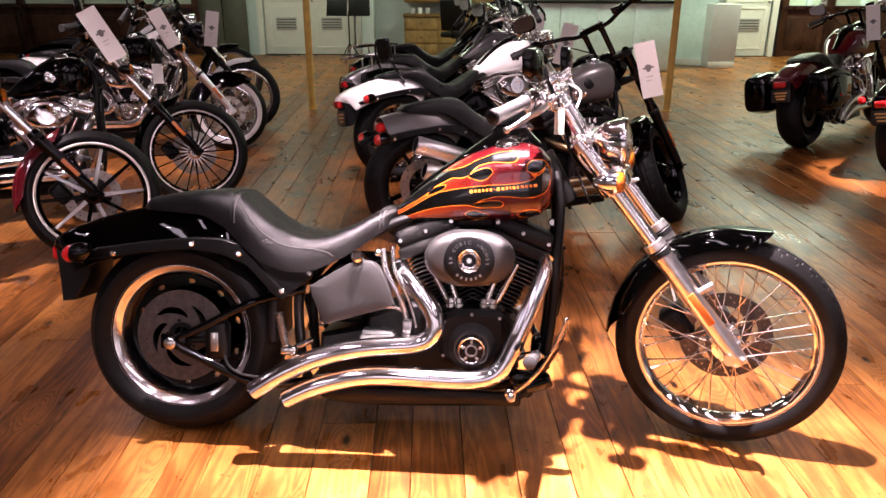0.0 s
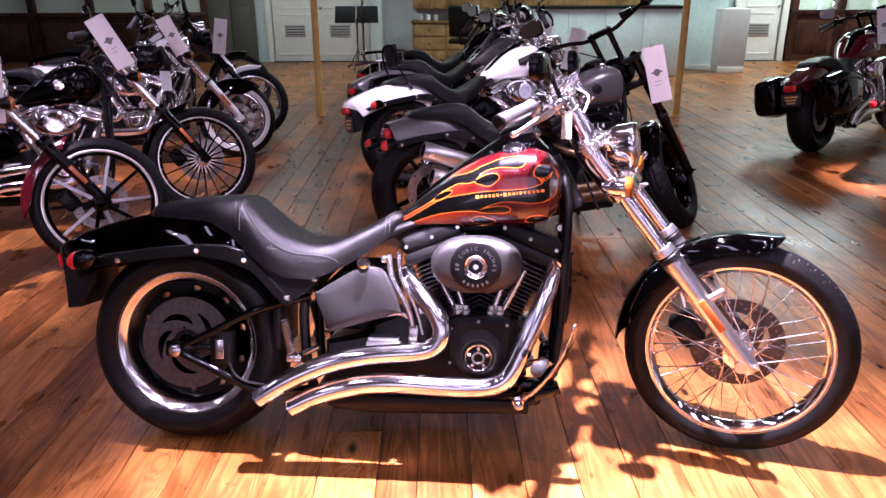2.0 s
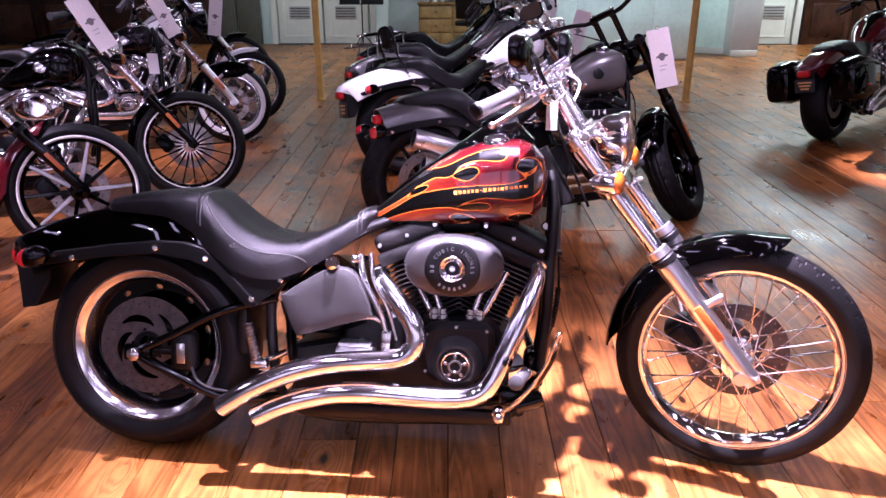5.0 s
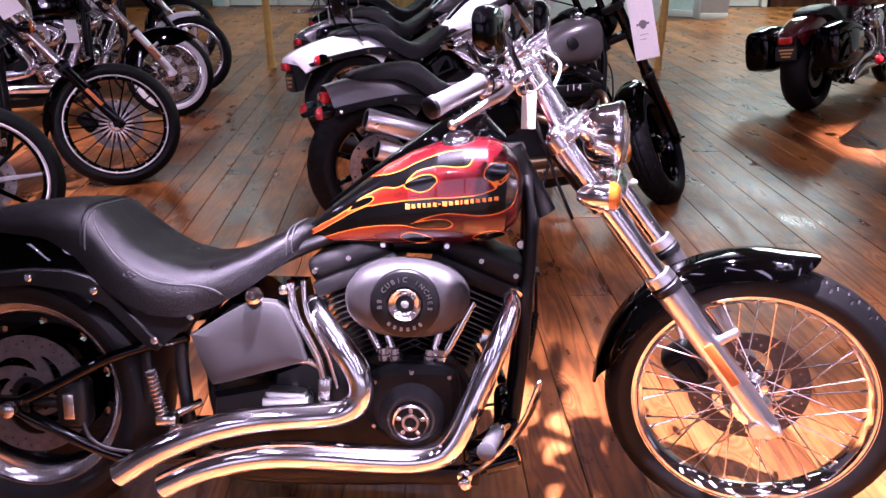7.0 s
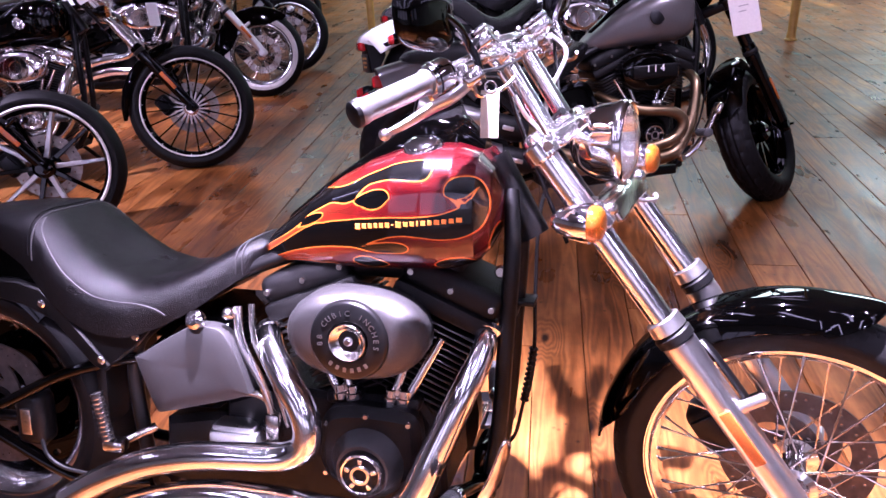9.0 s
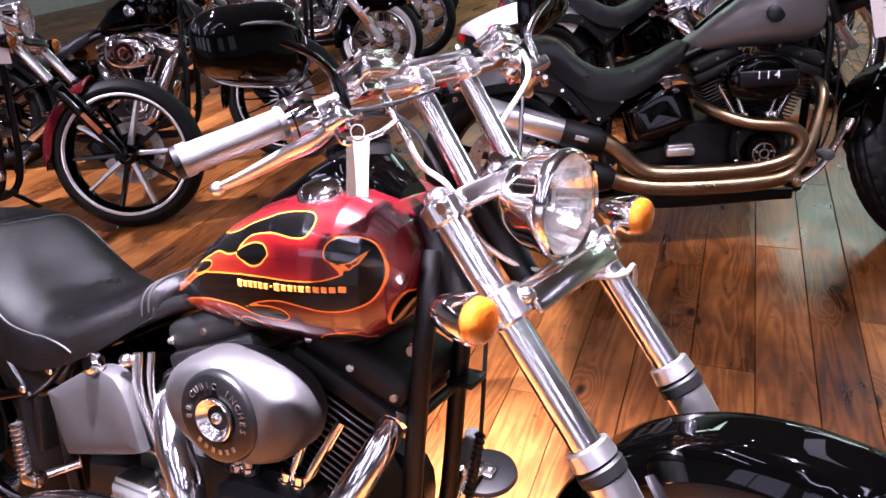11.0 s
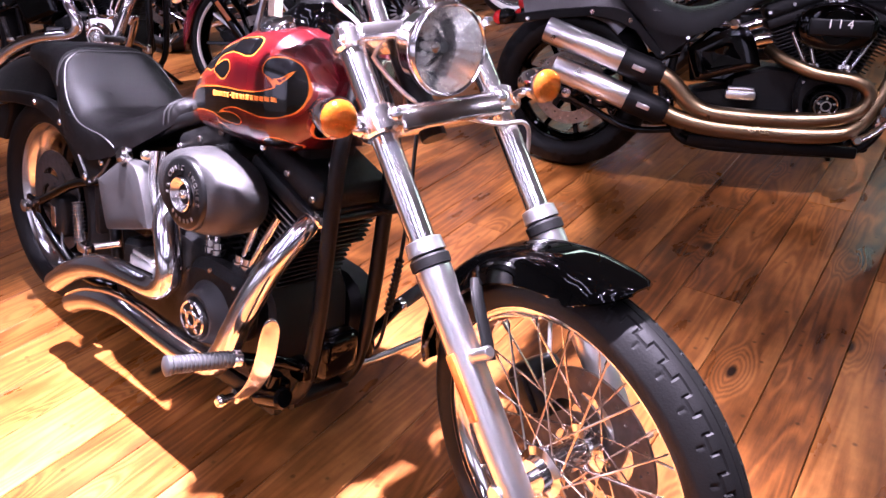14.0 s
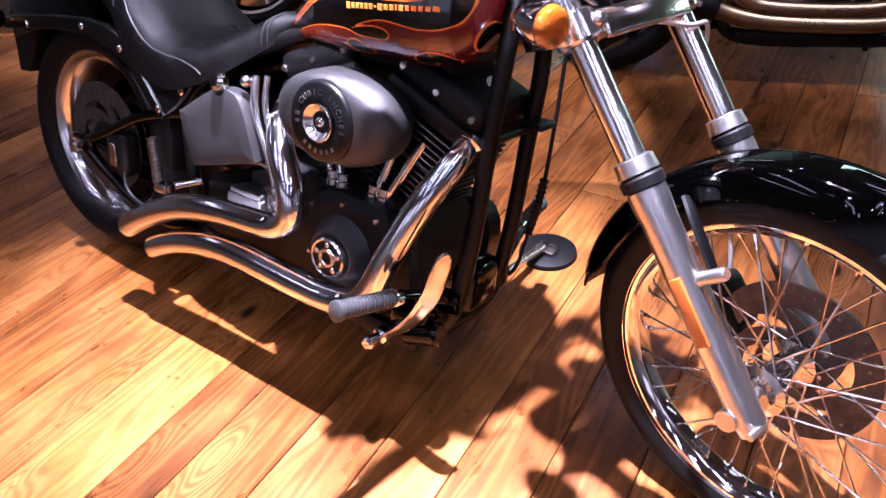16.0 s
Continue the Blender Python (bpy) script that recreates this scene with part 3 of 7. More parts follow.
def swirl_disc(R, t):
    """A drilled brake disc whose web is cut by five curved slots."""
    loops = [ring_loop(R, 80), ring_loop(R * 0.24, 28)[::-1]]
    for k in range(5):
        a0 = 2 * math.pi * k / 5
        mid = [(R * (0.42 + 0.27 * q ** 0.8), a0 + 1.22 * q, 0.0125 * math.sin(math.pi * (0.12 + 0.80 * q))) for q in [i / 9 for i in range(10)]]
        outer = [((r + h) * math.cos(a), (r + h) * math.sin(a)) for r, a, h in mid]
        inner = [((r - h) * math.cos(a), (r - h) * math.sin(a)) for r, a, h in mid]
        loops.append(outer + inner[::-1])
        for j in range(5):
            for q, rr in ((0.0, 0.80), (0.09, 0.90)) if j % 2 else ((0.0, 0.86), (0.10, 0.94)):
                a = a0 + 2 * math.pi * (j / 25 + q / 5)
                loops.append(ring_loop(0.0030, 6, (R * rr * math.cos(a), R * rr * math.sin(a))))
        loops.append(ring_loop(0.0055, 10, (R * 0.33 * math.cos(a0 + 0.5), R * 0.33 * math.sin(a0 + 0.5))))
    return pierced(loops, -t / 2, t / 2)


def wheel(bike, name, centre, R, w, rim_r, style, paint, m=None, tread=None, hi=False, side_band=None, disc_side=1, disc_r=0.145, fine=False):
    """Rim as the part; tyre, hub, spokes and brake disc under it."""
    M = (m or Matrix()) @ Matrix.Translation(centre)
    lip = rim_r + 0.014
    hw = w * 0.40
    rim_mat = CHROME if paint is None else paint
    prof = [(lip, -hw), (lip + 0.002, -hw + 0.004), (rim_r + 0.007, -hw + 0.005), (rim_r + 0.002, -hw * 0.62), (rim_r - 0.008, -hw * 0.42), (rim_r - 0.011, 0)]
    if style == "dish":
        prof = [(lip + 0.001, -hw), (lip + 0.003, -hw + 0.004), (lip - 0.002, -hw + 0.007), (lip - 0.006, -hw + 0.009), (lip - 0.021, -hw + 0.017), (lip - 0.024, -hw + 0.022), (lip - 0.033, -hw + 0.040), (lip - 0.037, -hw + 0.056), (rim_r - 0.026, 0)]
        rim_mat = POLISHED
    prof = prof + [(r, -h) for r, h in reversed(prof[:-1])]
    inner = [(r - 0.006, h) for r, h in reversed(prof)]
    rim = part(name, lathe(prof + inner, 72, True), rim_mat, bike, "", M, key=("rim", R, w, rim_r, rim_mat.name))
    tk = ("tyre", R, w, rim_r, style, hi, 1 if tread is road_tread else (2 if tread else 0))
    part("tyre", lambda: tyre_geo(R, w, rim_r + 0.008, tread, 640 if hi and tread else (150 if tread else 64), 61 if hi and tread else (19 if tread else 9)), RUBBER, rim, key=tk, sharp=30)
    if side_band:
        for s in (-1, 1):
            b0, b1, bm = side_band
            part("sidewall_band", lathe([(b0, s * (w * 0.42 + 0.006)), ((b0 + b1) / 2, s * (w * 0.50 + 0.007)), (b1, s * (w * 0.50 + 0.003))], 64), bm, rim)
    if style == "laced":
        hub = part("hub", lathe([(0.0, -0.075), (0.028, -0.075), (0.032, -0.06), (0.045, -0.055), (0.045, -0.045), (0.026, -0.038), (0.024, 0.038), (0.045, 0.045), (0.045, 0.055), (0.03, 0.062), (0.0, 0.07)], 28), CHROME, rim, "chrome laced wheel hub")
        n = 40
        me = mesh_of("spoke", rod((0, 0, 0), (0, 0, 1), 0.0021, 6), CHROME_WORN, key="unit_spoke")
        nip = mesh_of("nipple", rod((0, 0, 0), (0, 0, 0.022), 0.0036, 6), CHROME, key="unit_nipple")
        for k in range(n):
            a = 2 * math.pi * k / n
            s = 1 if k % 2 else -1
            lean = radians(46) * (1 if (k // 2) % 2 else -1)
            p = Vector((0.042 * math.cos(a + lean), s * 0.05, 0.042 * math.sin(a + lean)))
            q = Vector(((rim_r - 0.012) * math.cos(a), s * 0.008, (rim_r - 0.012) * math.sin(a)))
            rot = (q - p).to_track_quat("Z", "Y").to_matrix().to_4x4()
            o = new("spoke", me)
            o.parent, o.matrix_basis = rim, Matrix.Translation(p) @ rot @ Matrix.Diagonal((1, 1, (q - p).length, 1))
            if hi:
                o = new("nipple", nip)
                o.parent, o.matrix_basis = rim, Matrix.Translation(q - (q - p).normalized() * 0.016) @ rot
    elif style == "dish":
        part("wheel_disc", (lambda: join(pierced([ring_loop(rim_r - 0.020, 72)] + [ring_loop(0.0135, 14, (0.172 * math.cos(a), 0.172 * math.sin(a)), 0.62, a + math.pi / 2) for a in [2 * math.pi * k / 10 + 0.25 for k in range(10)]], -0.012, 0.004), lathe([(0.0, 0.045), (0.05, 0.045), (0.07, 0.0), (0.07, -0.014), (0.045, -0.045), (0.0, -0.05)], 40))) if fine else lathe([(0.0, 0.03), (0.06, 0.03), (0.10, 0.012), (rim_r - 0.03, 0.02), (rim_r - 0.016, 0.0), (rim_r - 0.03, -0.004), (0.10, -0.008), (0.05, -0.03), (0.0, -0.03)], 56), BLACK if fine else BLACK_SATIN, rim)
    else:
        n, wid, polished = {"ten": (10, 0.013, True), "turbine": (20, 0.006, False), "five": (5, 0.03, False), "split": (9, 0.016, False)}[style]
        part("hub", lathe([(0, -0.06), (0.03, -0.06), (0.048, -0.045), (0.05, 0.045), (0.03, 0.06), (0, 0.06)], 24), CHROME if style == "turbine" else BLACK, rim)
        prf = [(0.04, -wid * 0.9), (rim_r - 0.016, -wid * 0.6), (rim_r - 0.016, wid * 0.6), (0.04, wid * 0.9)]
        g = plate(prf, -0.018, 0.018, 0.003)
        me = mesh_of("spoke", g, [BLACK, ALLOY], rim=lambda q: 1 if (polished and abs(q.normal.z) < 0.5 and abs(q.normal.y) < 0.9) else 0, key=("spk", style, rim_r))
        bright = mesh_of("spoke", g, ALLOY, key=("bright", style, rim_r)) if polished else me
        for k in range(n):
            o = new("spoke", bright if k % 2 else me)
            o.parent, o.matrix_basis = rim, pose(0, 0, 0, 0, 360 * k / n, 0)
        if style == "turbine":
            vane = mesh_of("vane", plate([(0.046, -0.007), (0.092, -0.001), (0.092, 0.004), (0.046, 0.003)], -0.052, -0.022, 0.001), ALLOY, key="turbine_vane")
            tick = mesh_of("tick", block((rim_r + 0.002, -hw - 0.001, 0), (0.022, 0.004, 0.004), 0.001, 1), WHITEWALL, key=("tick", rim_r))
            for k in range(n):
                for q, nm in ((vane, "vane"), (tick, "tick")):
                    o = new(nm, q)
                    o.parent, o.matrix_basis = rim, pose(0, 0, 0, 0, 360 * (k + 0.5) / n, 0)
    if disc_r and fine:
        dm = Matrix.Translation((0, disc_side * min(0.066, w * 0.5 + 0.012), 0))
        bd = part("brake_disc", lambda: swirl_disc(disc_r, 0.0055), STEEL_DARK, rim, "drilled steel disc with swirling slots", dm, key=("swirl", disc_r, style == "dish"))
        part("disc_carrier", lathe([(0.030, -0.006), (disc_r * 0.30, -0.006), (disc_r * 0.31, 0.006), (0.030, 0.006)], 32, True), BLACK_SATIN, bd)
    elif disc_r:
        part("brake_disc", lambda: disc_geo(disc_r * 0.66, disc_r, 0.005, 24, 0.0), STEEL, rim, "", Matrix.Translation((0, disc_side * min(0.066, w * 0.5 + 0.012), 0)), key=("disc", disc_r))
        part("disc_carrier", lambda: join(lathe([(0.03, 0), (disc_r * 0.42, 0), (disc_r * 0.42, 0.006), (0.03, 0.006)], 28, True),
             *[moved(plate([(disc_r * 0.38, -0.012), (disc_r * 0.70, 0.02), (disc_r * 0.74, 0.045), (disc_r * 0.36, 0.02)], 0.0, 0.006), pose(0, 0, 0, 0, 72 * k, 0)) for k in range(5)]),
             BLACK_SATIN, rim, "", Matrix.Translation((0, disc_side * min(0.066, w * 0.5 + 0.012), 0)), key=("carrier", disc_r))
    return rim


def interp(rows, x):
    """Smooth reading of a table of (x, values...)."""
    xs = [r[0] for r in rows]
    return [float(np.interp(x, xs, [r[i] for r in rows])) for i in range(1, len(rows[0]))]


# tank: x, half width, bottom, top
TANK = [(0.684, 0.036, 0.724, 0.752), (0.715, 0.070, 0.720, 0.778), (0.76, 0.098, 0.720, 0.815), (0.82, 0.127, 0.722, 0.862), (0.88, 0.147, 0.724, 0.905),
        (0.94, 0.163, 0.726, 0.938), (1.00, 0.174, 0.730, 0.960), (1.06, 0.178, 0.732, 0.972), (1.11, 0.174, 0.738, 0.972), (1.15, 0.158, 0.750, 0.958), (1.175, 0.128, 0.775, 0.930), (1.190, 0.078, 0.81, 0.895), (1.195, 0.022, 0.84, 0.86)]


def tank_ring(x, n):
    w, zb, zt = interp(TANK, x)
    zc = zb + (zt - zb) * 0.62
    ring = []
    for k in range(n):
        a = 2 * math.pi * k / n
        c, s = math.cos(a), math.sin(a)
        y = w * math.copysign(abs(c) ** (0.54 if s > 0 else 0.36), c)
        z = zc + ((zt - zc) * abs(s) ** 0.92 if s > 0 else -(zc - zb) * abs(s) ** 0.62)
        ring.append((x, y, z))
    return ring


def tank_side(x, z):
    """The y of the tank's right flank at x, z."""
    w, zb, zt = interp(TANK, x)
    zc = zb + (zt - zb) * 0.62
    s = ((z - zc) / (zt - zc)) ** (1 / 0.92) if z > zc else ((zc - z) / (zc - zb)) ** (1 / 0.62)
    return -w * (max(0.0, 1 - min(1, s) ** 2)) ** (0.27 if z > zc else 0.18)


def tank_geo(hi=True):
    x0, x1 = TANK[0][0], TANK[-1][0]
    m = 230 if hi else 26
    xs = [x0 + (x1 - x0) * (0.5 - 0.5 * math.cos(math.pi * i / m)) for i in range(m + 1)]
    return loft([tank_ring(x, 200 if hi else 28) for x in xs])


def tank_girth(co):
    """How far each point lies up or down the tank's skin from its widest line."""
    xs = np.linspace(TANK[0][0], TANK[-1][0], 90)
    ang = np.linspace(-math.pi / 2, math.pi / 2, 240)
    c, q = np.abs(np.cos(ang)), np.abs(np.sin(ang))
    table = []
    for x in xs:
        w, zb, zt = interp(TANK, x)
        zc = zb + (zt - zb) * 0.62
        y = w * c ** np.where(ang > 0, 0.54, 0.36)
        z = zc + np.where(ang > 0, (zt - zc) * q ** 0.92, -(zc - zb) * q ** 0.62)
        run = np.concatenate([[0], np.cumsum(np.hypot(np.diff(y), np.diff(z)))])
        table.append(run - np.interp(0.0, ang, run))
    table = np.array(table)
    tx = [r[0] for r in TANK]
    w, zb, zt = (np.interp(co[:, 0], tx, [r[i] for r in TANK]) for i in (1, 2, 3))
    zc = zb + (zt - zb) * 0.62
    up = co[:, 2] > zc
    cc = np.clip(np.abs(co[:, 1]) / w, 0, 1) ** (1 / np.where(up, 0.54, 0.36))
    hi = np.clip((co[:, 2] - zc) / (zt - zc), 0, 1) ** (1 / 0.92)
    lo = np.clip((zc - co[:, 2]) / (zc - zb), 0, 1) ** (1 / 0.62)
    a = np.arctan2(np.where(up, hi, -lo), cc)
    fi = np.clip((co[:, 0] - xs[0]) / (xs[1] - xs[0]), 0, 88.999)
    fj = np.clip((a - ang[0]) / (ang[1] - ang[0]), 0, 238.999)
    i, j = fi.astype(int), fj.astype(int)
    u, v = fi - i, fj - j
    return (table[i, j] * (1 - u) + table[i + 1, j] * u) * (1 - v) + (table[i, j + 1] * (1 - u) + table[i + 1, j + 1] * u) * v


# black shapes left between the flames: along the tank, and up its skin from the widest line; a doubled point is a sharp tip
FLAME_BAND = [(0.690, -0.012), (0.690, -0.012), (0.730, -0.010), (0.761, -0.007), (0.821, -0.002), (0.873, -0.008), (0.939, -0.019), (1.006, -0.028), (1.057, -0.031), (1.096, -0.027), (1.124, -0.016), (1.147, 0.003), (1.158, 0.026), (1.158, 0.026),
              (1.142, 0.009), (1.124, -0.001), (1.108, 0.003), (1.102, 0.014), (1.107, 0.029), (1.122, 0.040), (1.144, 0.044), (1.161, 0.039), (1.173, 0.019), (1.176, -0.005), (1.170, -0.031), (1.156, -0.053), (1.129, -0.068), (1.096, -0.073),
              (1.056, -0.068), (1.025, -0.063), (0.994, -0.064), (0.966, -0.067), (0.945, -0.073), (0.945, -0.073), (0.971, -0.072), (0.999, -0.074), (1.025, -0.079), (1.036, -0.089), (1.023, -0.097), (0.991, -0.094), (0.958, -0.085),
              (0.925, -0.070), (0.883, -0.058), (0.838, -0.045), (0.781, -0.034), (0.730, -0.028)]
FLAME_BACK = [(0.676, 0.004), (0.700, 0.000), (0.735, 0.003), (0.769, 0.005), (0.806, 0.012), (0.828, 0.022), (0.853, 0.025), (0.882, 0.026), (0.910, 0.017), (0.931, 0.017), (0.931, 0.017), (0.942, 0.028), (0.960, 0.040), (0.987, 0.042), (1.014, 0.040),
              (1.046, 0.034), (1.066, 0.035), (1.075, 0.045), (1.078, 0.060), (1.070, 0.073), (1.049, 0.077), (1.018, 0.076), (0.987, 0.069), (0.955, 0.062), (0.928, 0.054), (0.890, 0.056), (0.860, 0.075), (0.820, 0.120), (0.676, 0.120)]
FLAME_DROPS = [
    [(0.803, 0.006), (0.803, 0.006), (0.817, 0.018), (0.837, 0.020), (0.857, 0.015), (0.861, 0.008), (0.847, 0.002), (0.827, 0.002)],
    [(0.931, 0.016), (0.945, 0.023), (0.967, 0.028), (0.989, 0.025), (1.000, 0.015), (1.000, 0.004), (0.984, -0.007), (0.962, -0.007), (0.940, 0.005)],
    [(0.922, -0.098), (0.939, -0.093), (0.961, -0.100), (0.986, -0.116), (0.992, -0.126), (0.965, -0.132), (0.938, -0.118)],
    [(1.082, -0.128), (1.103, -0.115), (1.131, -0.112), (1.151, -0.122), (1.150, -0.140), (1.120, -0.150), (1.092, -0.144)],
    [(1.174, -0.090), (1.180, -0.055), (1.189, -0.034), (1.200, -0.040), (1.200, -0.110), (1.188, -0.140), (1.176, -0.120)],
    [(0.676, -0.050), (0.705, -0.042), (0.760, -0.052), (0.800, -0.064), (0.845, -0.086), (0.890, -0.112), (0.890, -0.200), (0.676, -0.200)],
]


def flame_distance(P):
    """Signed distance of points on the tank's skin to the black shapes: positive in the red."""
    best = np.full(len(P), 1.0)
    for shape in [FLAME_BAND, FLAME_BACK] + FLAME_DROPS:
        q = np.array(smooth_path(shape, 6, True))
        nxt = np.roll(q, -1, 0)
        d = np.full(len(P), 9.0)
        inside = np.zeros(len(P), bool)
        for a, b in zip(q, nxt):
            ab = b - a
            t = np.clip(((P - a) @ ab) / (ab @ ab + 1e-12), 0, 1)
            d = np.minimum(d, np.hypot(*(P - a - t[:, None] * ab).T))
            cross = (a[1] > P[:, 1]) != (b[1] > P[:, 1])
            with np.errstate(divide="ignore", invalid="ignore"):
                xi = a[0] + (P[:, 1] - a[1]) * (b[0] - a[0]) / (b[1] - a[1])
            inside ^= cross & (P[:, 0] < xi)
        best = np.minimum(best, np.where(inside, -d, d))
    return np.clip(best, -0.02, 0.02)


# seat: x, half width, lower edge, top, dish
SEAT = [(-0.115, 0.055, 0.742, 0.758, 0), (-0.09, 0.090, 0.738, 0.778, 0), (0.0, 0.108, 0.735, 0.796, 0), (0.10, 0.120, 0.728, 0.806, 0), (0.175, 0.135, 0.690, 0.810, 0), (0.215, 0.148, 0.655, 0.800, 0.004),
        (0.25, 0.160, 0.625, 0.772, 0.010), (0.30, 0.170, 0.592, 0.728, 0.014), (0.36, 0.174, 0.568, 0.693, 0.016), (0.43, 0.172, 0.563, 0.676, 0.016), (0.50, 0.160, 0.585, 0.684, 0.012), (0.57, 0.140, 0.622, 0.712, 0.006),
        (0.63, 0.116, 0.664, 0.742, 0), (0.68, 0.096, 0.700, 0.766, 0), (0.705, 0.070, 0.730, 0.762, 0), (0.712, 0.04, 0.742, 0.752, 0)]


def seat_point(x, a):
    """a: 0 at the right lower edge, 180 at the left one."""
    w, zb, zt, dish = interp(SEAT, x)
    c, s = -math.cos(radians(a)), max(0.0, math.sin(radians(a)))
    y = w * math.copysign(abs(c) ** 0.52, c)
    z = zb + (zt - zb) * s ** 0.50 - dish * math.exp(-(y / (0.55 * w)) ** 2)
    return (x, y, z)


def seat_geo(x0, x1, m=44, n=40):
    rings = []
    for i in range(m + 1):
        x = x0 + (x1 - x0) * (0.5 - 0.5 * math.cos(math.pi * i / m))
        rings.append([seat_point(x, 180 * k / n) for k in range(n + 1)] + [(x, 0.6 * interp(SEAT, x)[0], interp(SEAT, x)[1] + 0.004), (x, -0.6 * interp(SEAT, x)[0], interp(SEAT, x)[1] + 0.004)])
    return loft(rings)


def arch(path, half, drop, thick=0.004, n=14, flare=1.0):
    """A fender: an arched section with real thickness, swept along (x, z, nx, nz, half, drop)."""
    rings = []
    for x, z, nx, nz, hw, dp in path:
        ring = []
        for s, t in ((1, 0.0), (-1, thick)):
            row = []
            for k in range(n + 1):
                u = -1 + 2 * k / n
                h = math.cos(abs(u) ** 2.2 * math.pi / 2)
                d = dp * (1 - h) + t
                row.append((x - nx * d, (hw - t) * math.copysign(abs(u) ** 0.75, u), z - nz * d))
            ring += row if s > 0 else row[::-1]
        rings.append(ring)
    return loft(rings)


def arc_path(c, r, a0, a1, half, drop, m=28, taper=0.0, beak=0.0):
    """An arc of fender stations; a beak rounds the first end in plan and lifts its tip."""
    out, r0 = [], r
    for i in range(m + 1):
        a = radians(a0 + (a1 - a0) * i / m)
        e = min(i, m - i) / m
        k = 1 - taper * math.exp(-(e / 0.07) ** 2)
        kd = 1 - min(1.0, 2.1 * taper) * math.exp(-(e / 0.10) ** 2)
        if beak and i / m < 0.12:
            u = i / m / 0.12
            k, kd, r = 0.30 + 0.70 * math.sqrt(1 - (1 - u) ** 2), 0.12 + 0.88 * u ** 0.8, r0 + beak * (1 - u) ** 2
        out.append((c[0] + r * math.cos(a), c[1] + r * math.sin(a), math.cos(a), math.sin(a), half * k, drop * kd))
    return out


def tag_card(bike_m, place, size, turn, label, bars=2, key_ring=True):
    """A paper price tag on a ring; place in the bike's space."""
    t = thing("price_tag", label, "price tag", bike_m @ Matrix.Translation(place) @ turn)
    w, h = size
    part("card", block((0, 0, -h / 2), (w, 0.0012, h), 0.0004, 1), TAG_PAPER if bars else TAG_CREAM, t)
    if bars:
        part("logo_print", join(plate([(-w * 0.17, -h * 0.46), (-w * 0.12, -h * 0.415), (0, -h * 0.40), (w * 0.12, -h * 0.415), (w * 0.17, -h * 0.46), (w * 0.09, -h * 0.52), (0, -h * 0.54), (-w * 0.09, -h * 0.52)], -0.0012, -0.0008), block((0, -0.0012, -h * 0.462), (w * 0.52, 0.0006, h * 0.032))), INK, t, "grey printed emblem")
        for k in range(bars):
            part("print_line", block((-w * 0.06 * (k % 2), -0.001, -h * (0.62 + 0.07 * k)), (w * (0.34 - 0.08 * (k % 3)), 0.0006, h * 0.014)), INK_FAINT, t)
    if key_ring:
        part("ring", moved(lathe([(0.009 + 0.0012 * math.cos(q), 0.0012 * math.sin(q)) for q in [i * math.pi / 3 for i in range(6)]], 20, True), Matrix.Translation((0, 0, 0.006))), CHROME, t, "steel split ring")
    return t


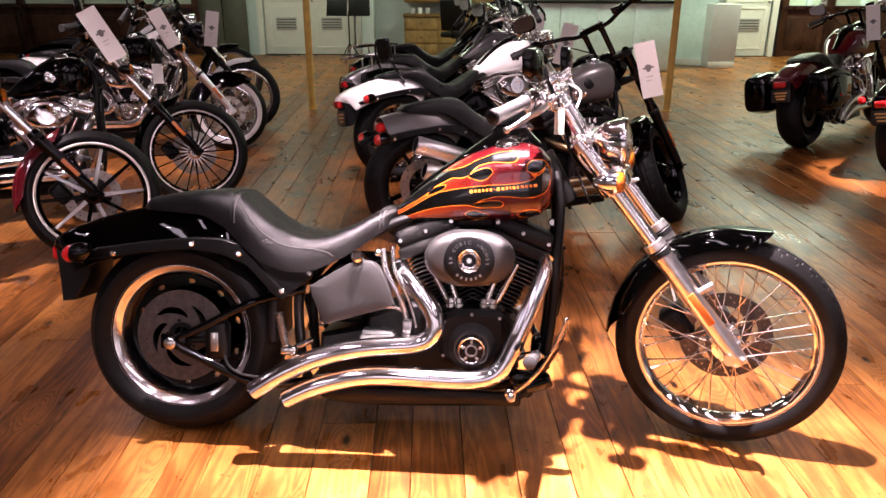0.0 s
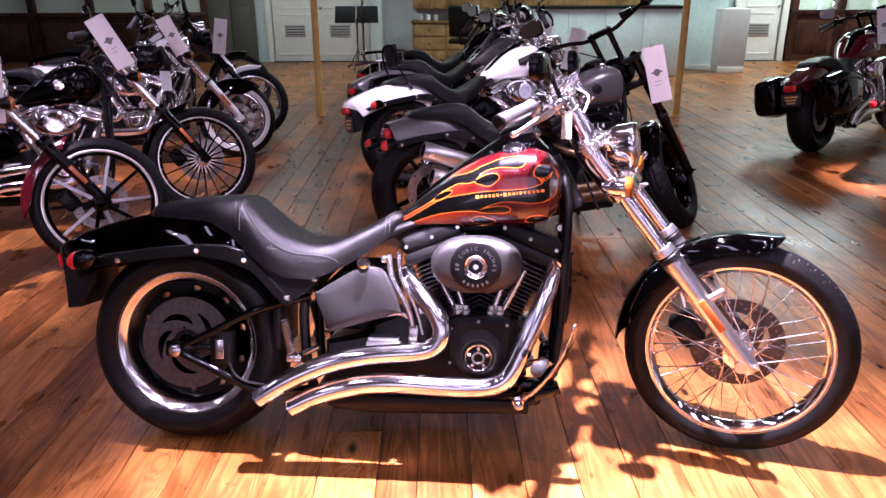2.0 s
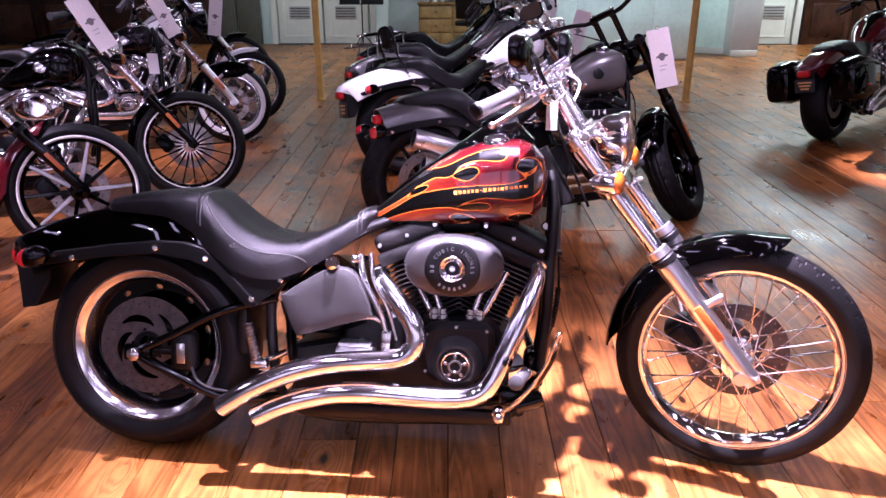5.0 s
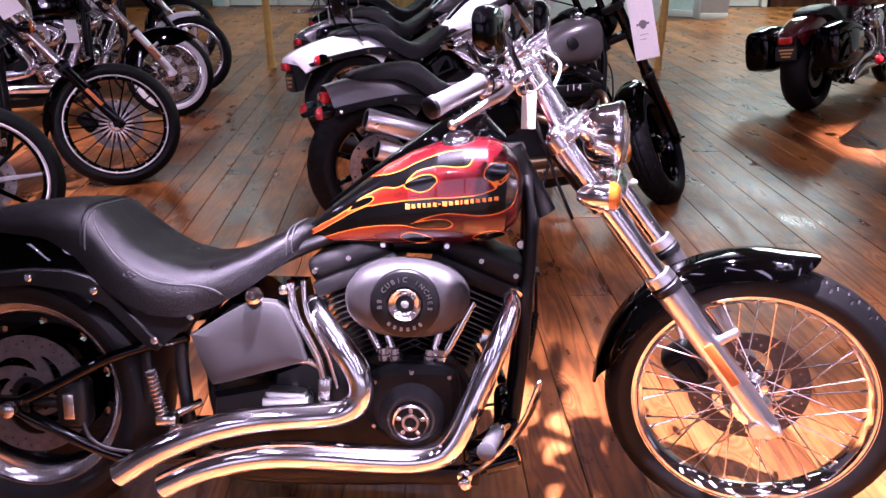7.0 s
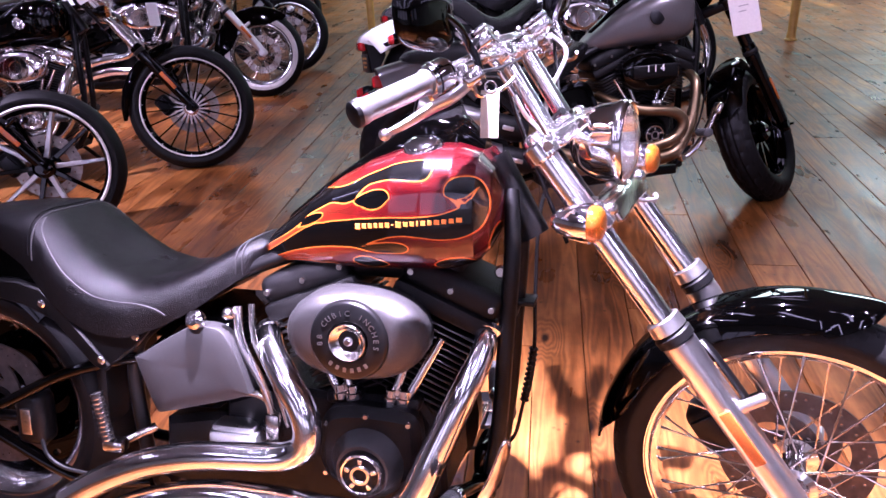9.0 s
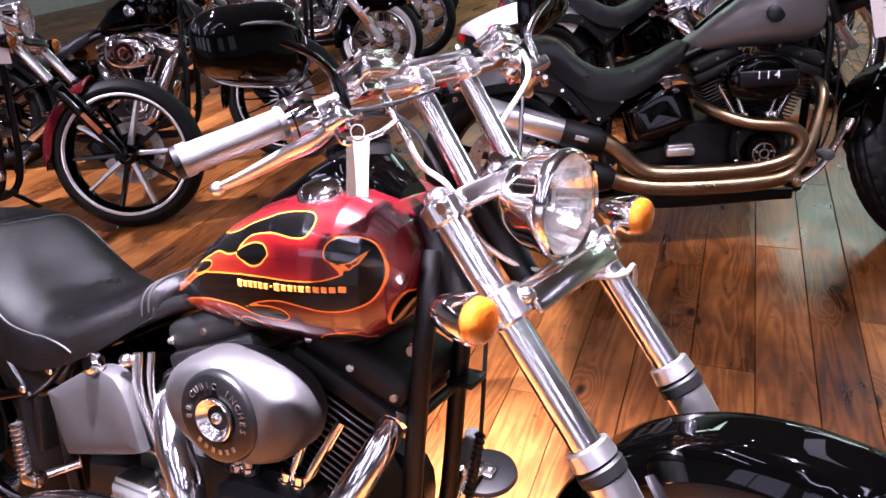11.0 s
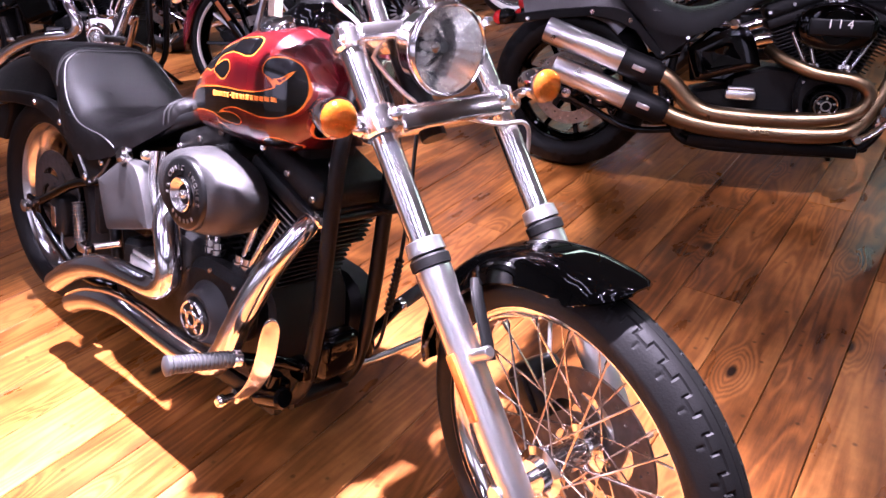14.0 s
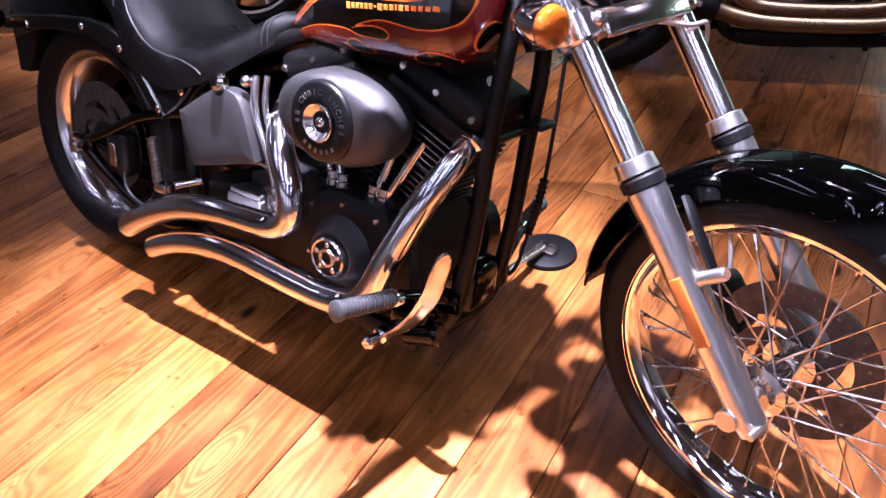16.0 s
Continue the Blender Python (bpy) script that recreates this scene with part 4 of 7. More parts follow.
def motorcycle(label, m, spec, hi=False):
    S = dict(tank=BLACK, fender=BLACK, rear_fender=None, rear_style="dish", front_style="laced", rear_rim=None, front_rim=None, pipes=CHROME, engine=CHROME, cover=CHROME, fork=FORK_CHROME, slider=ALLOY,
             steer=6.0, rear_R=0.330, rear_w=0.20, rear_rim_r=0.224, front_R=0.345, front_w=0.088, front_rim_r=0.267, front_band=None, bags=None, sissy=False, rack=False, screen=None,
             plate=True, exhaust="swept", front_m=None, bar="drag", tail=True, mirrors=True, tread=None, seat=LEATHER, fat_front=False, front_dx=0.0, rake=37.0, tail_cut=0.0, stand_at=(1.105, 0.345, 0.03))
    S.update(spec)
    b = thing("motorcycle", label, "motorcycle", m, "motorcycles on the showroom floor")
    lo = not hi
    FM = S["front_m"] or fork_pose(S["steer"], S["rake"], (1.387 + S["front_dx"], 0.0, 0.862 + S["front_R"] - 0.355))
    # wheels
    rw = wheel(b, "rear_wheel", (0, 0, S["rear_R"] - 0.003), S["rear_R"], S["rear_w"], S["rear_rim_r"], S["rear_style"], S["rear_rim"], None, S["tread"] or None, False, None, -1, 0.15, hi)
    fwc = (-0.02, 0, -0.632)
    fw = wheel(b, "front_wheel", fwc, S["front_R"], S["front_w"], S["front_rim_r"], S["front_style"], S["front_rim"], FM, road_tread if hi else S["tread"], hi, S["front_band"], 1, 0.145, hi)
    # axles
    part("rear_axle", join(rod((0, -0.165, 0.323), (0, 0.165, 0.323), 0.011), turned([(0, 0), (0.019, 0), (0.019, 0.016), (0.012, 0.020), (0, 0.020)], (0, -0.148, 0.323), (0, -1, 0), 12)), CHROME_WORN, b)
    part("front_axle", rod((fwc[0], -0.155, fwc[2]), (fwc[0], 0.155, fwc[2]), 0.011), CHROME_WORN, b, "", FM)
    # frame
    rails = both(join(tube([(1.20, -0.03, 0.88), (1.212, -0.07, 0.77), (1.205, -0.075, 0.60), (1.195, -0.075, 0.40), (1.165, -0.075, 0.24), (1.08, -0.075, 0.165), (0.9, -0.085, 0.15), (0.55, -0.085, 0.145), (0.43, -0.085, 0.20), (0.40, -0.09, 0.34), (0.41, -0.10, 0.52), (0.52, -0.10, 0.615), (0.70, -0.075, 0.715), (0.95, -0.03, 0.79), (1.18, -0.02, 0.87)], 0.0165, 10, 5)))
    part("frame", join(rails, rod((1.245, 0, 0.79), (1.16, 0, 0.94), 0.032, 16), rod((0.45, -0.1, 0.20), (0.45, 0.1, 0.20), 0.018), rod((1.13, -0.08, 0.185), (1.13, 0.08, 0.185), 0.018)), BLACK_SATIN, b)
    part("swingarm", both(join(tube([(-0.01, -0.13, 0.323), (0.10, -0.128, 0.375), (0.25, -0.122, 0.452), (0.42, -0.11, 0.50)], 0.0135, 10), tube([(-0.01, -0.13, 0.323), (0.08, -0.13, 0.275), (0.26, -0.122, 0.195), (0.42, -0.10, 0.20)], 0.0145, 10), block((0.0, -0.13, 0.323), (0.085, 0.02, 0.05), 0.008))), BLACK, b)
    # fenders and struts
    rf = S["rear_fender"] or S["fender"]
    if S.get("rear_path"):
        path = S["rear_path"]
    else:
        ctr = [(0.27, 0.655, 0.115), (0.20, 0.715, 0.118), (0.10, 0.752, 0.12), (0.0, 0.758, 0.12), (-0.087, 0.750, 0.12), (-0.204, 0.726, 0.118), (-0.30, 0.697, 0.115), (-0.38, 0.667, 0.108), (-0.425, 0.640, 0.098), (-0.440, 0.610, 0.088)]
        q = [p for p in smooth_path(ctr, 4) if p[0] > -0.45 + S["tail_cut"]]
        path = []
        for i in range(len(q)):
            t = q[min(i + 1, len(q) - 1)] - q[max(i - 1, 0)]
            nrm = np.array((t[1], -t[0])) / np.hypot(t[0], t[1])
            path.append((q[i][0], q[i][1], nrm[0] * -1 if nrm[1] < 0 else nrm[0], abs(nrm[1]), q[i][2], 0.135))
    part("rear_fender", arch(path, 0.12, 0.13), rf, b)
    strut = [(-0.325, 0.590), (-0.24, 0.619), (-0.08, 0.644), (0.074, 0.660), (0.16, 0.659), (0.217, 0.645), (0.265, 0.605), (0.349, 0.512), (0.372, 0.487), (0.357, 0.472), (0.331, 0.484), (0.243, 0.577), (0.171, 0.606), (0.073, 0.622), (-0.08, 0.608), (-0.20, 0.588), (-0.31, 0.571)]
    for s in (-1, 1):
        part("fender_strut", plate(strut, s * 0.126, s * 0.146, 0.004), BLACK if S["fender"] is not BLACK and lo else BLACK_SATIN, b)
        part("side_panel", plate([(0.235, 0.615), (0.30, 0.60), (0.45, 0.605), (0.468, 0.572), (0.43, 0.53), (0.362, 0.478), (0.345, 0.49)], s * 0.118, s * 0.140, 0.004), BLACK_SATIN, b)
        if hi or s < 0:
            for x, z in ((-0.183, 0.603), (0.072, 0.640), (0.222, 0.614), (0.356, 0.500), (0.443, 0.560)):
                part("bolt", turned([(0, 0.006), (0.006, 0.006), (0.0095, 0.003), (0.0095, 0), (0, 0)], (x, s * 0.147, z), (0, s, 0), 12), CHROME, b)
    if S["tail"]:
        part("tail_light", join(block((-0.425 + S["tail_cut"], 0, 0.585 + 0.4 * S["tail_cut"]), (0.05, 0.10, 0.055), 0.018, 3)), RED_LENS, b, "red tail light lens")
        for s in (-1, 1):
            sig = part("rear_signal", moved(lathe([(0, -0.012), (0.02, -0.010), (0.030, 0.008), (0.033, 0.03), (0.024, 0.055), (0.008, 0.066), (0, 0.067)], 20), basis((-0.285, s * 0.20, 0.607), (0, 0, 1), (1, 0.0, 0.12), (0, 1, 0))), CHROME if S["fork"] is CHROME else BLACK, b, "bullet turn signal")
            part("lens", moved(lathe([(0, -0.026), (0.018, -0.023), (0.028, -0.010), (0.029, 0.004)], 20), basis((-0.285, s * 0.20, 0.607), (0, 0, 1), (1, 0.0, 0.12), (0, 1, 0))), RED_LENS, sig, "red lens")
            part("signal_stalk", rod((-0.24, s * 0.14, 0.61), (-0.235, s * 0.20, 0.612), 0.008), CHROME, b)
    if S["plate"] and not S["tail_cut"]:
        br = part("plate_bracket", join(plate([(-0.415, 0.60), (-0.30, 0.57), (-0.30, 0.52), (-0.355, 0.435), (-0.400, 0.430), (-0.405, 0.50)], -0.075, 0.075, 0.006)), BLACK_MATT, b)
        if lo:
            part("plate_card", block((-0.412, 0, 0.49), (0.004, 0.16, 0.10), 0.003), PLATE, br, "black dealer plate")
            for k in range(3):
                part("print_line", block((-0.415, 0, 0.515 - 0.025 * k), (0.002, 0.11 - 0.02 * k, 0.012)), PLATE_INK, br)
    # seat
    sx = 0.19
    part("passenger_seat", seat_geo(SEAT[0][0], sx + 0.006, 20), S["seat"], b)
    seat = part("rider_seat", seat_geo(sx, SEAT[-1][0], 44), S["seat"], b)
    if hi:
        for s in (1, -1):
            pts = [seat_point(x, 90 - s * (90 - a)) for x, a in ((0.215, 62), (0.225, 44), (0.26, 32), (0.30, 27), (0.36, 24), (0.42, 24), (0.46, 20), (0.50, 10), (0.52, 2))]
            pts = [(x, y * 1.004, z + 0.001) for x, y, z in pts]
            part("seam", tube(pts, 0.0022, 6, 8), SEAM, seat, "grey stitched piping")
        for k in range(2):
            part("seam", tube([(x, y * 1.003, z + 0.0008) for x, y, z in [seat_point(0.196 + 0.012 * k, a) for a in range(6, 175, 7)]], 0.002, 6, 2), SEAM if k else LEATHER, seat)
            part("seam", tube([(x, y * 1.003, z + 0.0008) for x, y, z in [seat_point(0.668 - 0.012 * k, a) for a in range(2, 179, 8)]], 0.0018, 6, 2), SEAM, seat)
    # tank
    tk = part("fuel_tank", tank_geo(hi), S["tank"], b, S.get("tank_label", ""), key=None if hi else ("tank", S["tank"].name))
    if hi:
        me = tk.data
        co = np.empty(len(me.vertices) * 3)
        me.vertices.foreach_get("co", co)
        co = co.reshape(-1, 3)
        d = 0.5 + flame_distance(np.column_stack([co[:, 0], tank_girth(co)])) / 0.04
        loops = np.empty(len(me.loops), dtype=np.int32)
        me.loops.foreach_get("vertex_index", loops)
        uv = np.zeros((len(loops), 2), dtype=np.float32)
        uv[:, 0] = d[loops]
        me.uv_layers.new(name="flame").data.foreach_set("uv", uv.ravel())
        # gold script drawn as a row of plain bars along the flank
        x = 0.934
        k = 0
        while x < 1.128:
            w = (0.0095, 0.008, 0.0075, 0.0065, 0.0075, 0.008, 0.004)[k] if k < 7 else (0.010, 0.0085, 0.008, 0.0035, 0.0085, 0.007, 0.0095, 0.0085, 0.008)[(k - 7) % 9]
            zc = 0.8215 + (x - 0.93) * 0.115
            h = 0.0042 if k not in (0, 7) else 0.0052
            if k == 6:
                h = 0.0012
            v = []
            for dx, dz in ((0, -h), (w, -h), (w, h), (0, h)):
                v.append((x + dx, tank_side(x + dx, zc + dz) - 0.0022, zc + dz))
            q = [(a, y + 0.002, z) for a, y, z in v]
            part("script_bar", (v + q, [(0, 1, 2, 3), (7, 6, 5, 4), (0, 4, 5, 1), (1, 5, 6, 2), (2, 6, 7, 3), (3, 7, 4, 0)]), GOLD, tk)
            x += w + 0.0042
            k += 1
    else:
        for s in (-1, 1):
            part("tank_badge", turned([(0, 0.006), (0.02, 0.006), (0.032, 0.003), (0.034, 0), (0, 0)], (0.98, s * 0.169, 0.845), (0, s, 0.15), 20), CHROME_WORN if S["tank"] is not GREY_PAINT else BLACK_SATIN, tk)
    dash = [(0.74, 0.026, 0.800, 0.012), (0.82, 0.040, 0.862, 0.016), (0.90, 0.052, 0.915, 0.020), (0.98, 0.064, 0.950, 0.042), (1.05, 0.070, 0.968, 0.066), (1.10, 0.064, 0.970, 0.056), (1.15, 0.045, 0.955, 0.022), (1.17, 0.03, 0.935, 0.012)] if hi else [(0.74, 0.024, 0.800, 0.012), (0.82, 0.034, 0.862, 0.016), (0.90, 0.042, 0.915, 0.018), (0.98, 0.050, 0.952, 0.024), (1.05, 0.058, 0.970, 0.034), (1.10, 0.052, 0.972, 0.030), (1.15, 0.035, 0.955, 0.015)]
    rings = []
    for i in range(31):
        x = 0.74 + 0.41 * i / 30
        w, z, h = interp(dash, x)
        rings.append([(x, w * -math.cos(math.pi * k / 12), z - 0.01 + (h + 0.01) * math.sin(math.pi * k / 12) ** 0.7) for k in range(13)])
    con = part("tank_console", loft(rings, True), BLACK, b, "gloss black tank console")
    part("speedometer", turned([(0, 0.03), (0.044, 0.03), (0.052, 0.026), (0.054, 0.0), (0.05, -0.01)], (1.055, 0, 1.002 if hi else 0.972), (-0.35, 0, 1), 28), BLACK_MATT, con)
    part("bezel", turned([(0.044, 0.030), (0.048, 0.034), (0.054, 0.030), (0.055, 0.022)], (1.055, 0, 1.002 if hi else 0.972), (-0.35, 0, 1), 28), BLACK, con)
    for s in (-1, 1):
        part("fuel_cap", turned([(0, 0.020), (0.022, 0.019), (0.032, 0.015), (0.036, 0.010), (0.038, 0.002), (0.040, -0.008)], (1.045, s * 0.096, interp(TANK, 1.045)[2] - 0.008), (-0.12, s * 0.40, 1), 32), CHROME, b, "chrome fuel cap")
    # engine
    E = S["engine"]
    dark = hi or E is BLACK
    part("crankcase", join(plate([(0.60, 0.21), (0.62, 0.42), (0.74, 0.47), (0.85, 0.46), (1.04, 0.47), (1.09, 0.40), (1.10, 0.27), (1.02, 0.195), (0.8, 0.185)], -0.11, 0.11, 0.012)), WRINKLE, b)
    cam = part("cam_cover", plate([(0.858, 0.435), (0.90, 0.458), (0.98, 0.462), (1.043, 0.452), (1.058, 0.40), (1.052, 0.325), (1.00, 0.288), (0.93, 0.280), (0.862, 0.305), (0.846, 0.37)], -0.105, -0.166, 0.018, 4), WRINKLE if dark else E, b)
    part("boss", turned([(0.0, 0.036), (0.052, 0.036), (0.057, 0.031), (0.064, 0.014), (0.076, 0.0), (0.080, -0.012)], (0.952, -0.164, 0.350), (0, -1, 0), 40), COVER_DARK if hi else E, cam)
    tim = part("timer_cover", turned([(0, 0.012), (0.030, 0.012), (0.042, 0.009), (0.047, 0.003), (0.048, -0.004)], (0.952, -0.198, 0.348), (0, -1, 0), 32), WRINKLE if hi else E, cam)
    part("ring", turned([(0.036, 0.013), (0.039, 0.0150), (0.042, 0.0110), (0.040, 0.008)], (0.952, -0.198, 0.348), (0, -1, 0), 32), CHROME_WORN, tim)
    part("ring", turned([(0.012, 0.013), (0.014, 0.016), (0.019, 0.016), (0.021, 0.012)], (0.952, -0.198, 0.348), (0, -1, 0), 24), CHROME_WORN, tim)
    for k in range(5):
        a = radians(72 * k + 18)
        part("bar", moved(block((0.0, -0.211, 0.028), (0.010, 0.004, 0.012), 0.002, 1), Matrix.Translation((0.952, 0, 0.348)) @ pose(0, 0, 0, 0, 72 * k, 0)), CHROME_WORN, tim)
    for x, z in ((0.868, 0.425), (0.95, 0.449), (1.035, 0.440), (1.046, 0.335), (0.865, 0.32)):
        part("bolt", turned([(0, 0.006), (0.0045, 0.006), (0.006, 0.004), (0.006, 0), (0, 0)], (x, -0.1655, z), (0, -1, 0), 10), CHROME_WORN, cam)
    base = (0.95, 0.33)
    for name, ang in (("rear_cylinder", radians(-22.5)), ("front_cylinder", radians(22.5))):
        ca, sa = math.cos(ang), math.sin(ang)
        M = basis((base[0], 0, base[1]), (ca, 0, -sa), (0, 1, 0), (sa, 0, ca))
        cyl = part(name, moved(join(lathe([(0, 0), (0.07, 0.0), (0.07, 0.22), (0, 0.22)], 20)), M @ pose(0, 0, 0.13, 90, 0, 0)), BLACK_SATIN, b)
        for i in range(14):
            wide = 1 if i >= 8 else 0
            g = block((0, 0, 0), (0.180 if wide else 0.150, 0.205 if wide else 0.178, 0.005), 0.002, 1)
            part("fin", g, [BLACK_SATIN, FIN_EDGE], cyl, "", M @ Matrix.Translation((0, 0, 0.145 + 0.0135 * i)), rim=lambda q: 1 if (q.calc_area() > 2e-5 and abs(q.normal.y) > 0.7) else 0, key=("fin", wide))
        rb = part("rocker_box", moved(join(block((0.0, 0, 0.352), (0.212, 0.215, 0.04), 0.012), block((0.0, 0, 0.394), (0.204, 0.20, 0.062), 0.022, 3)), M), WRINKLE if dark else E, cyl)
        for x in (-0.085, 0.0, 0.085):
            part("bolt", moved(turned([(0, 0.006), (0.006, 0.006), (0.008, 0.003), (0.008, 0), (0, 0)], (x, -0.100, 0.394), (0, -1, 0), 10), M), CHROME_WORN, rb)
        for dx in (-0.028, 0.022):
            top = M @ Vector((dx + 0.0, -0.102, 0.30))
            part("pushrod_tube", tube([(0.95 + (0.05 if sa > 0 else -0.05) + dx * 0.5, -0.118, 0.455), tuple(top)], 0.0095, 10, 0), CHROME, cyl)
        lb = part("lifter_block", block((0.95 + (0.062 if sa > 0 else -0.062), -0.105, 0.462), (0.070, 0.05, 0.026), 0.009, 3), WRINKLE if dark else E, b)
        for dx in (-0.016, 0.010):
            part("collar", turned([(0.010, 0.030), (0.0135, 0.028), (0.0135, 0.014), (0.0165, 0.012), (0.0165, 0.0)], (0.95 + (0.052 if sa > 0 else -0.052) + dx, -0.118, 0.462), (0.1 * (1 if sa > 0 else -1), 0, 1), 12), CHROME, lb)
    # air cleaner
    ac = (0.940, 0.622)
    A = S["cover"]
    rings = []
    for d, k in ((-0.115, 0.92), (-0.135, 1.0), (-0.175, 1.0), (-0.195, 0.975), (-0.210, 0.91), (-0.218, 0.80), (-0.222, 0.62), (-0.223, 0.40), (-0.223, 0.1)):
        rings.append([(ac[0] + 0.137 * k * math.copysign(abs(math.cos(t)) ** 0.86, math.cos(t)), d, ac[1] + 0.085 * k * math.copysign(abs(math.sin(t)) ** 0.95, math.sin(t)) + 0.0) for t in [2 * math.pi * i / 56 for i in range(56)]])
    air = part("air_cleaner", loft(rings), A, b, "oval silver textured air cleaner cover" if hi else "")
    part("insert", turned([(0, 0.002), (0.036, 0.002), (0.039, 0.007), (0.0690, 0.007), (0.0735, 0.004), (0.0755, -0.002), (0.0755, -0.020)] if hi else [(0, 0.004), (0.030, 0.004), (0.033, 0.007), (0.058, 0.007), (0.062, 0.003), (0.063, -0.004)], (ac[0], -0.223, ac[1]), (0, -1, 0), 40), INSERT if hi else BLACK if S.get("number") else CHROME, air)
    if hi:
        part("dome", turned([(0.0350, 0.004), (0.0350, 0.010), (0.0335, 0.0115), (0.0315, 0.0105), (0.026, 0.002), (0.016, -0.003), (0.0, -0.004)], (ac[0], -0.223 - 0.003, ac[1]), (0, -1, 0), 32), CHROME_WORN, air)
        part("screw", turned([(0, 0.010), (0.005, 0.010), (0.009, 0.006), (0.010, 0.0)], (ac[0], -0.225, ac[1]), (0, -1, 0), 16), CHROME, air)
        words = "88 CUBIC INCHES"
        for i, ch in enumerate(words):
            if ch == " ":
                continue
            a = radians(188 - 196 * i / (len(words) - 1))
            g = letters(ch, 0.0150, 0.0006)
            rr = 0.0490
            at = (ac[0] + rr * math.cos(a), -0.2308, ac[1] + rr * math.sin(a))
            part("letter", moved(g, Matrix.Translation(at) @ pose(0, 0, 0, 90, 0, 0) @ pose(0, 0, 0, 0, 0, math.degrees(a) - 90)), LETTER, air)
        for i in range(6):
            a = radians(232 + 76 * i / 5)
            part("badge_bar", moved(block((0, 0, 0), (0.0065, 0.0012, 0.0085), 0.0004, 1), Matrix.Translation((ac[0] + 0.0545 * math.cos(a), -0.2305, ac[1] + 0.0545 * math.sin(a))) @ pose(0, 0, 0, 0, 270 - math.degrees(a), 0)), LETTER, air)
    if S.get("number"):
        bar = part("number_bar", block((ac[0] + 0.005, -0.226, ac[1]), (0.205, 0.016, 0.060), 0.012, 3), BLACK_SATIN, air)
        for i, ch in enumerate(S["number"]):
            part("digit", moved(letters(ch, 0.040, 0.001), Matrix.Translation((ac[0] - 0.030 + 0.032 * i, -0.2355, ac[1])) @ pose(0, 0, 0, 90, 0, 0)), TAG_PAPER, bar)
        for k in range(30):
            t = 2 * math.pi * k / 30
            part("rib", moved(block((0, 0, 0), (0.010, 0.05, 0.006), 0.002, 1), Matrix.Translation((ac[0] + 0.137 * math.cos(t), -0.165, ac[1] + 0.085 * math.sin(t))) @ pose(0, 0, 0, 0, -math.degrees(t), 0)), BLACK_SATIN, air)
    # exhaust
    pm = S["pipes"]
    if S["exhaust"] == "swept":
        r1 = [(0.715, -0.085, 0.578, 0.025), (0.742, -0.135, 0.554, 0.027), (0.790, -0.176, 0.512, 0.0285), (0.829, -0.193, 0.464, 0.029), (0.842, -0.198, 0.418, 0.029), (0.829, -0.198, 0.382, 0.029), (0.786, -0.198, 0.359, 0.029), (0.70, -0.20, 0.350, 0.029), (0.635, -0.20, 0.343, 0.0295), (0.565, -0.20, 0.330, 0.030), (0.49, -0.20, 0.308, 0.030), (0.42, -0.20, 0.278, 0.030), (0.35, -0.20, 0.240, 0.0295), (0.281, -0.20, 0.193, 0.029)]
        r2 = [(1.166, -0.085, 0.615, 0.022), (1.168, -0.125, 0.585, 0.024), (1.140, -0.165, 0.515, 0.027), (1.090, -0.190, 0.395, 0.029), (1.058, -0.198, 0.318, 0.0295), (1.025, -0.20, 0.276, 0.030), (0.975, -0.20, 0.258, 0.031), (0.90, -0.20, 0.254, 0.032), (0.81, -0.20, 0.256, 0.032), (0.72, -0.20, 0.259, 0.032), (0.64, -0.20, 0.256, 0.0315), (0.565, -0.20, 0.243, 0.031), (0.49, -0.20, 0.221, 0.030), (0.435, -0.20, 0.198, 0.0295), (0.383, -0.20, 0.170, 0.029)]
        for nm, r in (("rear_pipe", r1), ("front_pipe", r2)):
            path = smooth_path(r, 8)
            v, f = tube([tuple(q) for q in path], 0.03, 24, 0, False)
            inner = [(q[0], q[1], q[2], q[3] - 0.003) for q in path[-14:]]
            pip = part(nm, (v, f), pm, b)
            part("bore", tube(inner, 0.03, 20, 0, False), DARK_HOLE, pip)
            e = path[-1]
            t = path[-1][:3] - path[-3][:3]
            part("tip", moved(lathe([(e[3] - 0.004, 0), (e[3] - 0.0005, 0.002), (e[3] - 0.003, -0.006)], 24), Matrix.Translation(e[:3]) @ Vector((0, 1, 0)).rotation_difference(Vector(t)).to_matrix().to_4x4()), pm, pip)
            part("flange", turned([(0.0, 0.0), (0.031, 0), (0.031, 0.012), (0.024, 0.016)], (r[0][0], r[0][1] + 0.006, r[0][2]), Vector(r[1][:3]) - Vector(r[0][:3]), 20), CHROME_WORN, pip)
    else:
        r1 = [(0.74, -0.08, 0.53, 0.021), (0.79, -0.15, 0.50, 0.022), (0.90, -0.185, 0.46, 0.023), (1.04, -0.195, 0.44, 0.024), (1.09, -0.195, 0.39, 0.026), (1.05, -0.195, 0.325, 0.027), (0.90, -0.20, 0.29, 0.03), (0.62, -0.205, 0.285, 0.034), (0.50, -0.205, 0.31, 0.034), (0.40, -0.205, 0.40, 0.034), (0.33, -0.205, 0.44, 0.034)]
        r2 = [(1.16, -0.08, 0.60, 0.021), (1.17, -0.15, 0.55, 0.022), (1.13, -0.19, 0.40, 0.024), (1.07, -0.195, 0.28, 0.026), (0.95, -0.20, 0.24, 0.032), (0.62, -0.205, 0.235, 0.034), (0.45, -0.205, 0.26, 0.034), (0.36, -0.205, 0.30, 0.034)]
        for r in (r1, r2):
            part("header_pipe", tube(r, 0.03, 18, 7), pm, b)
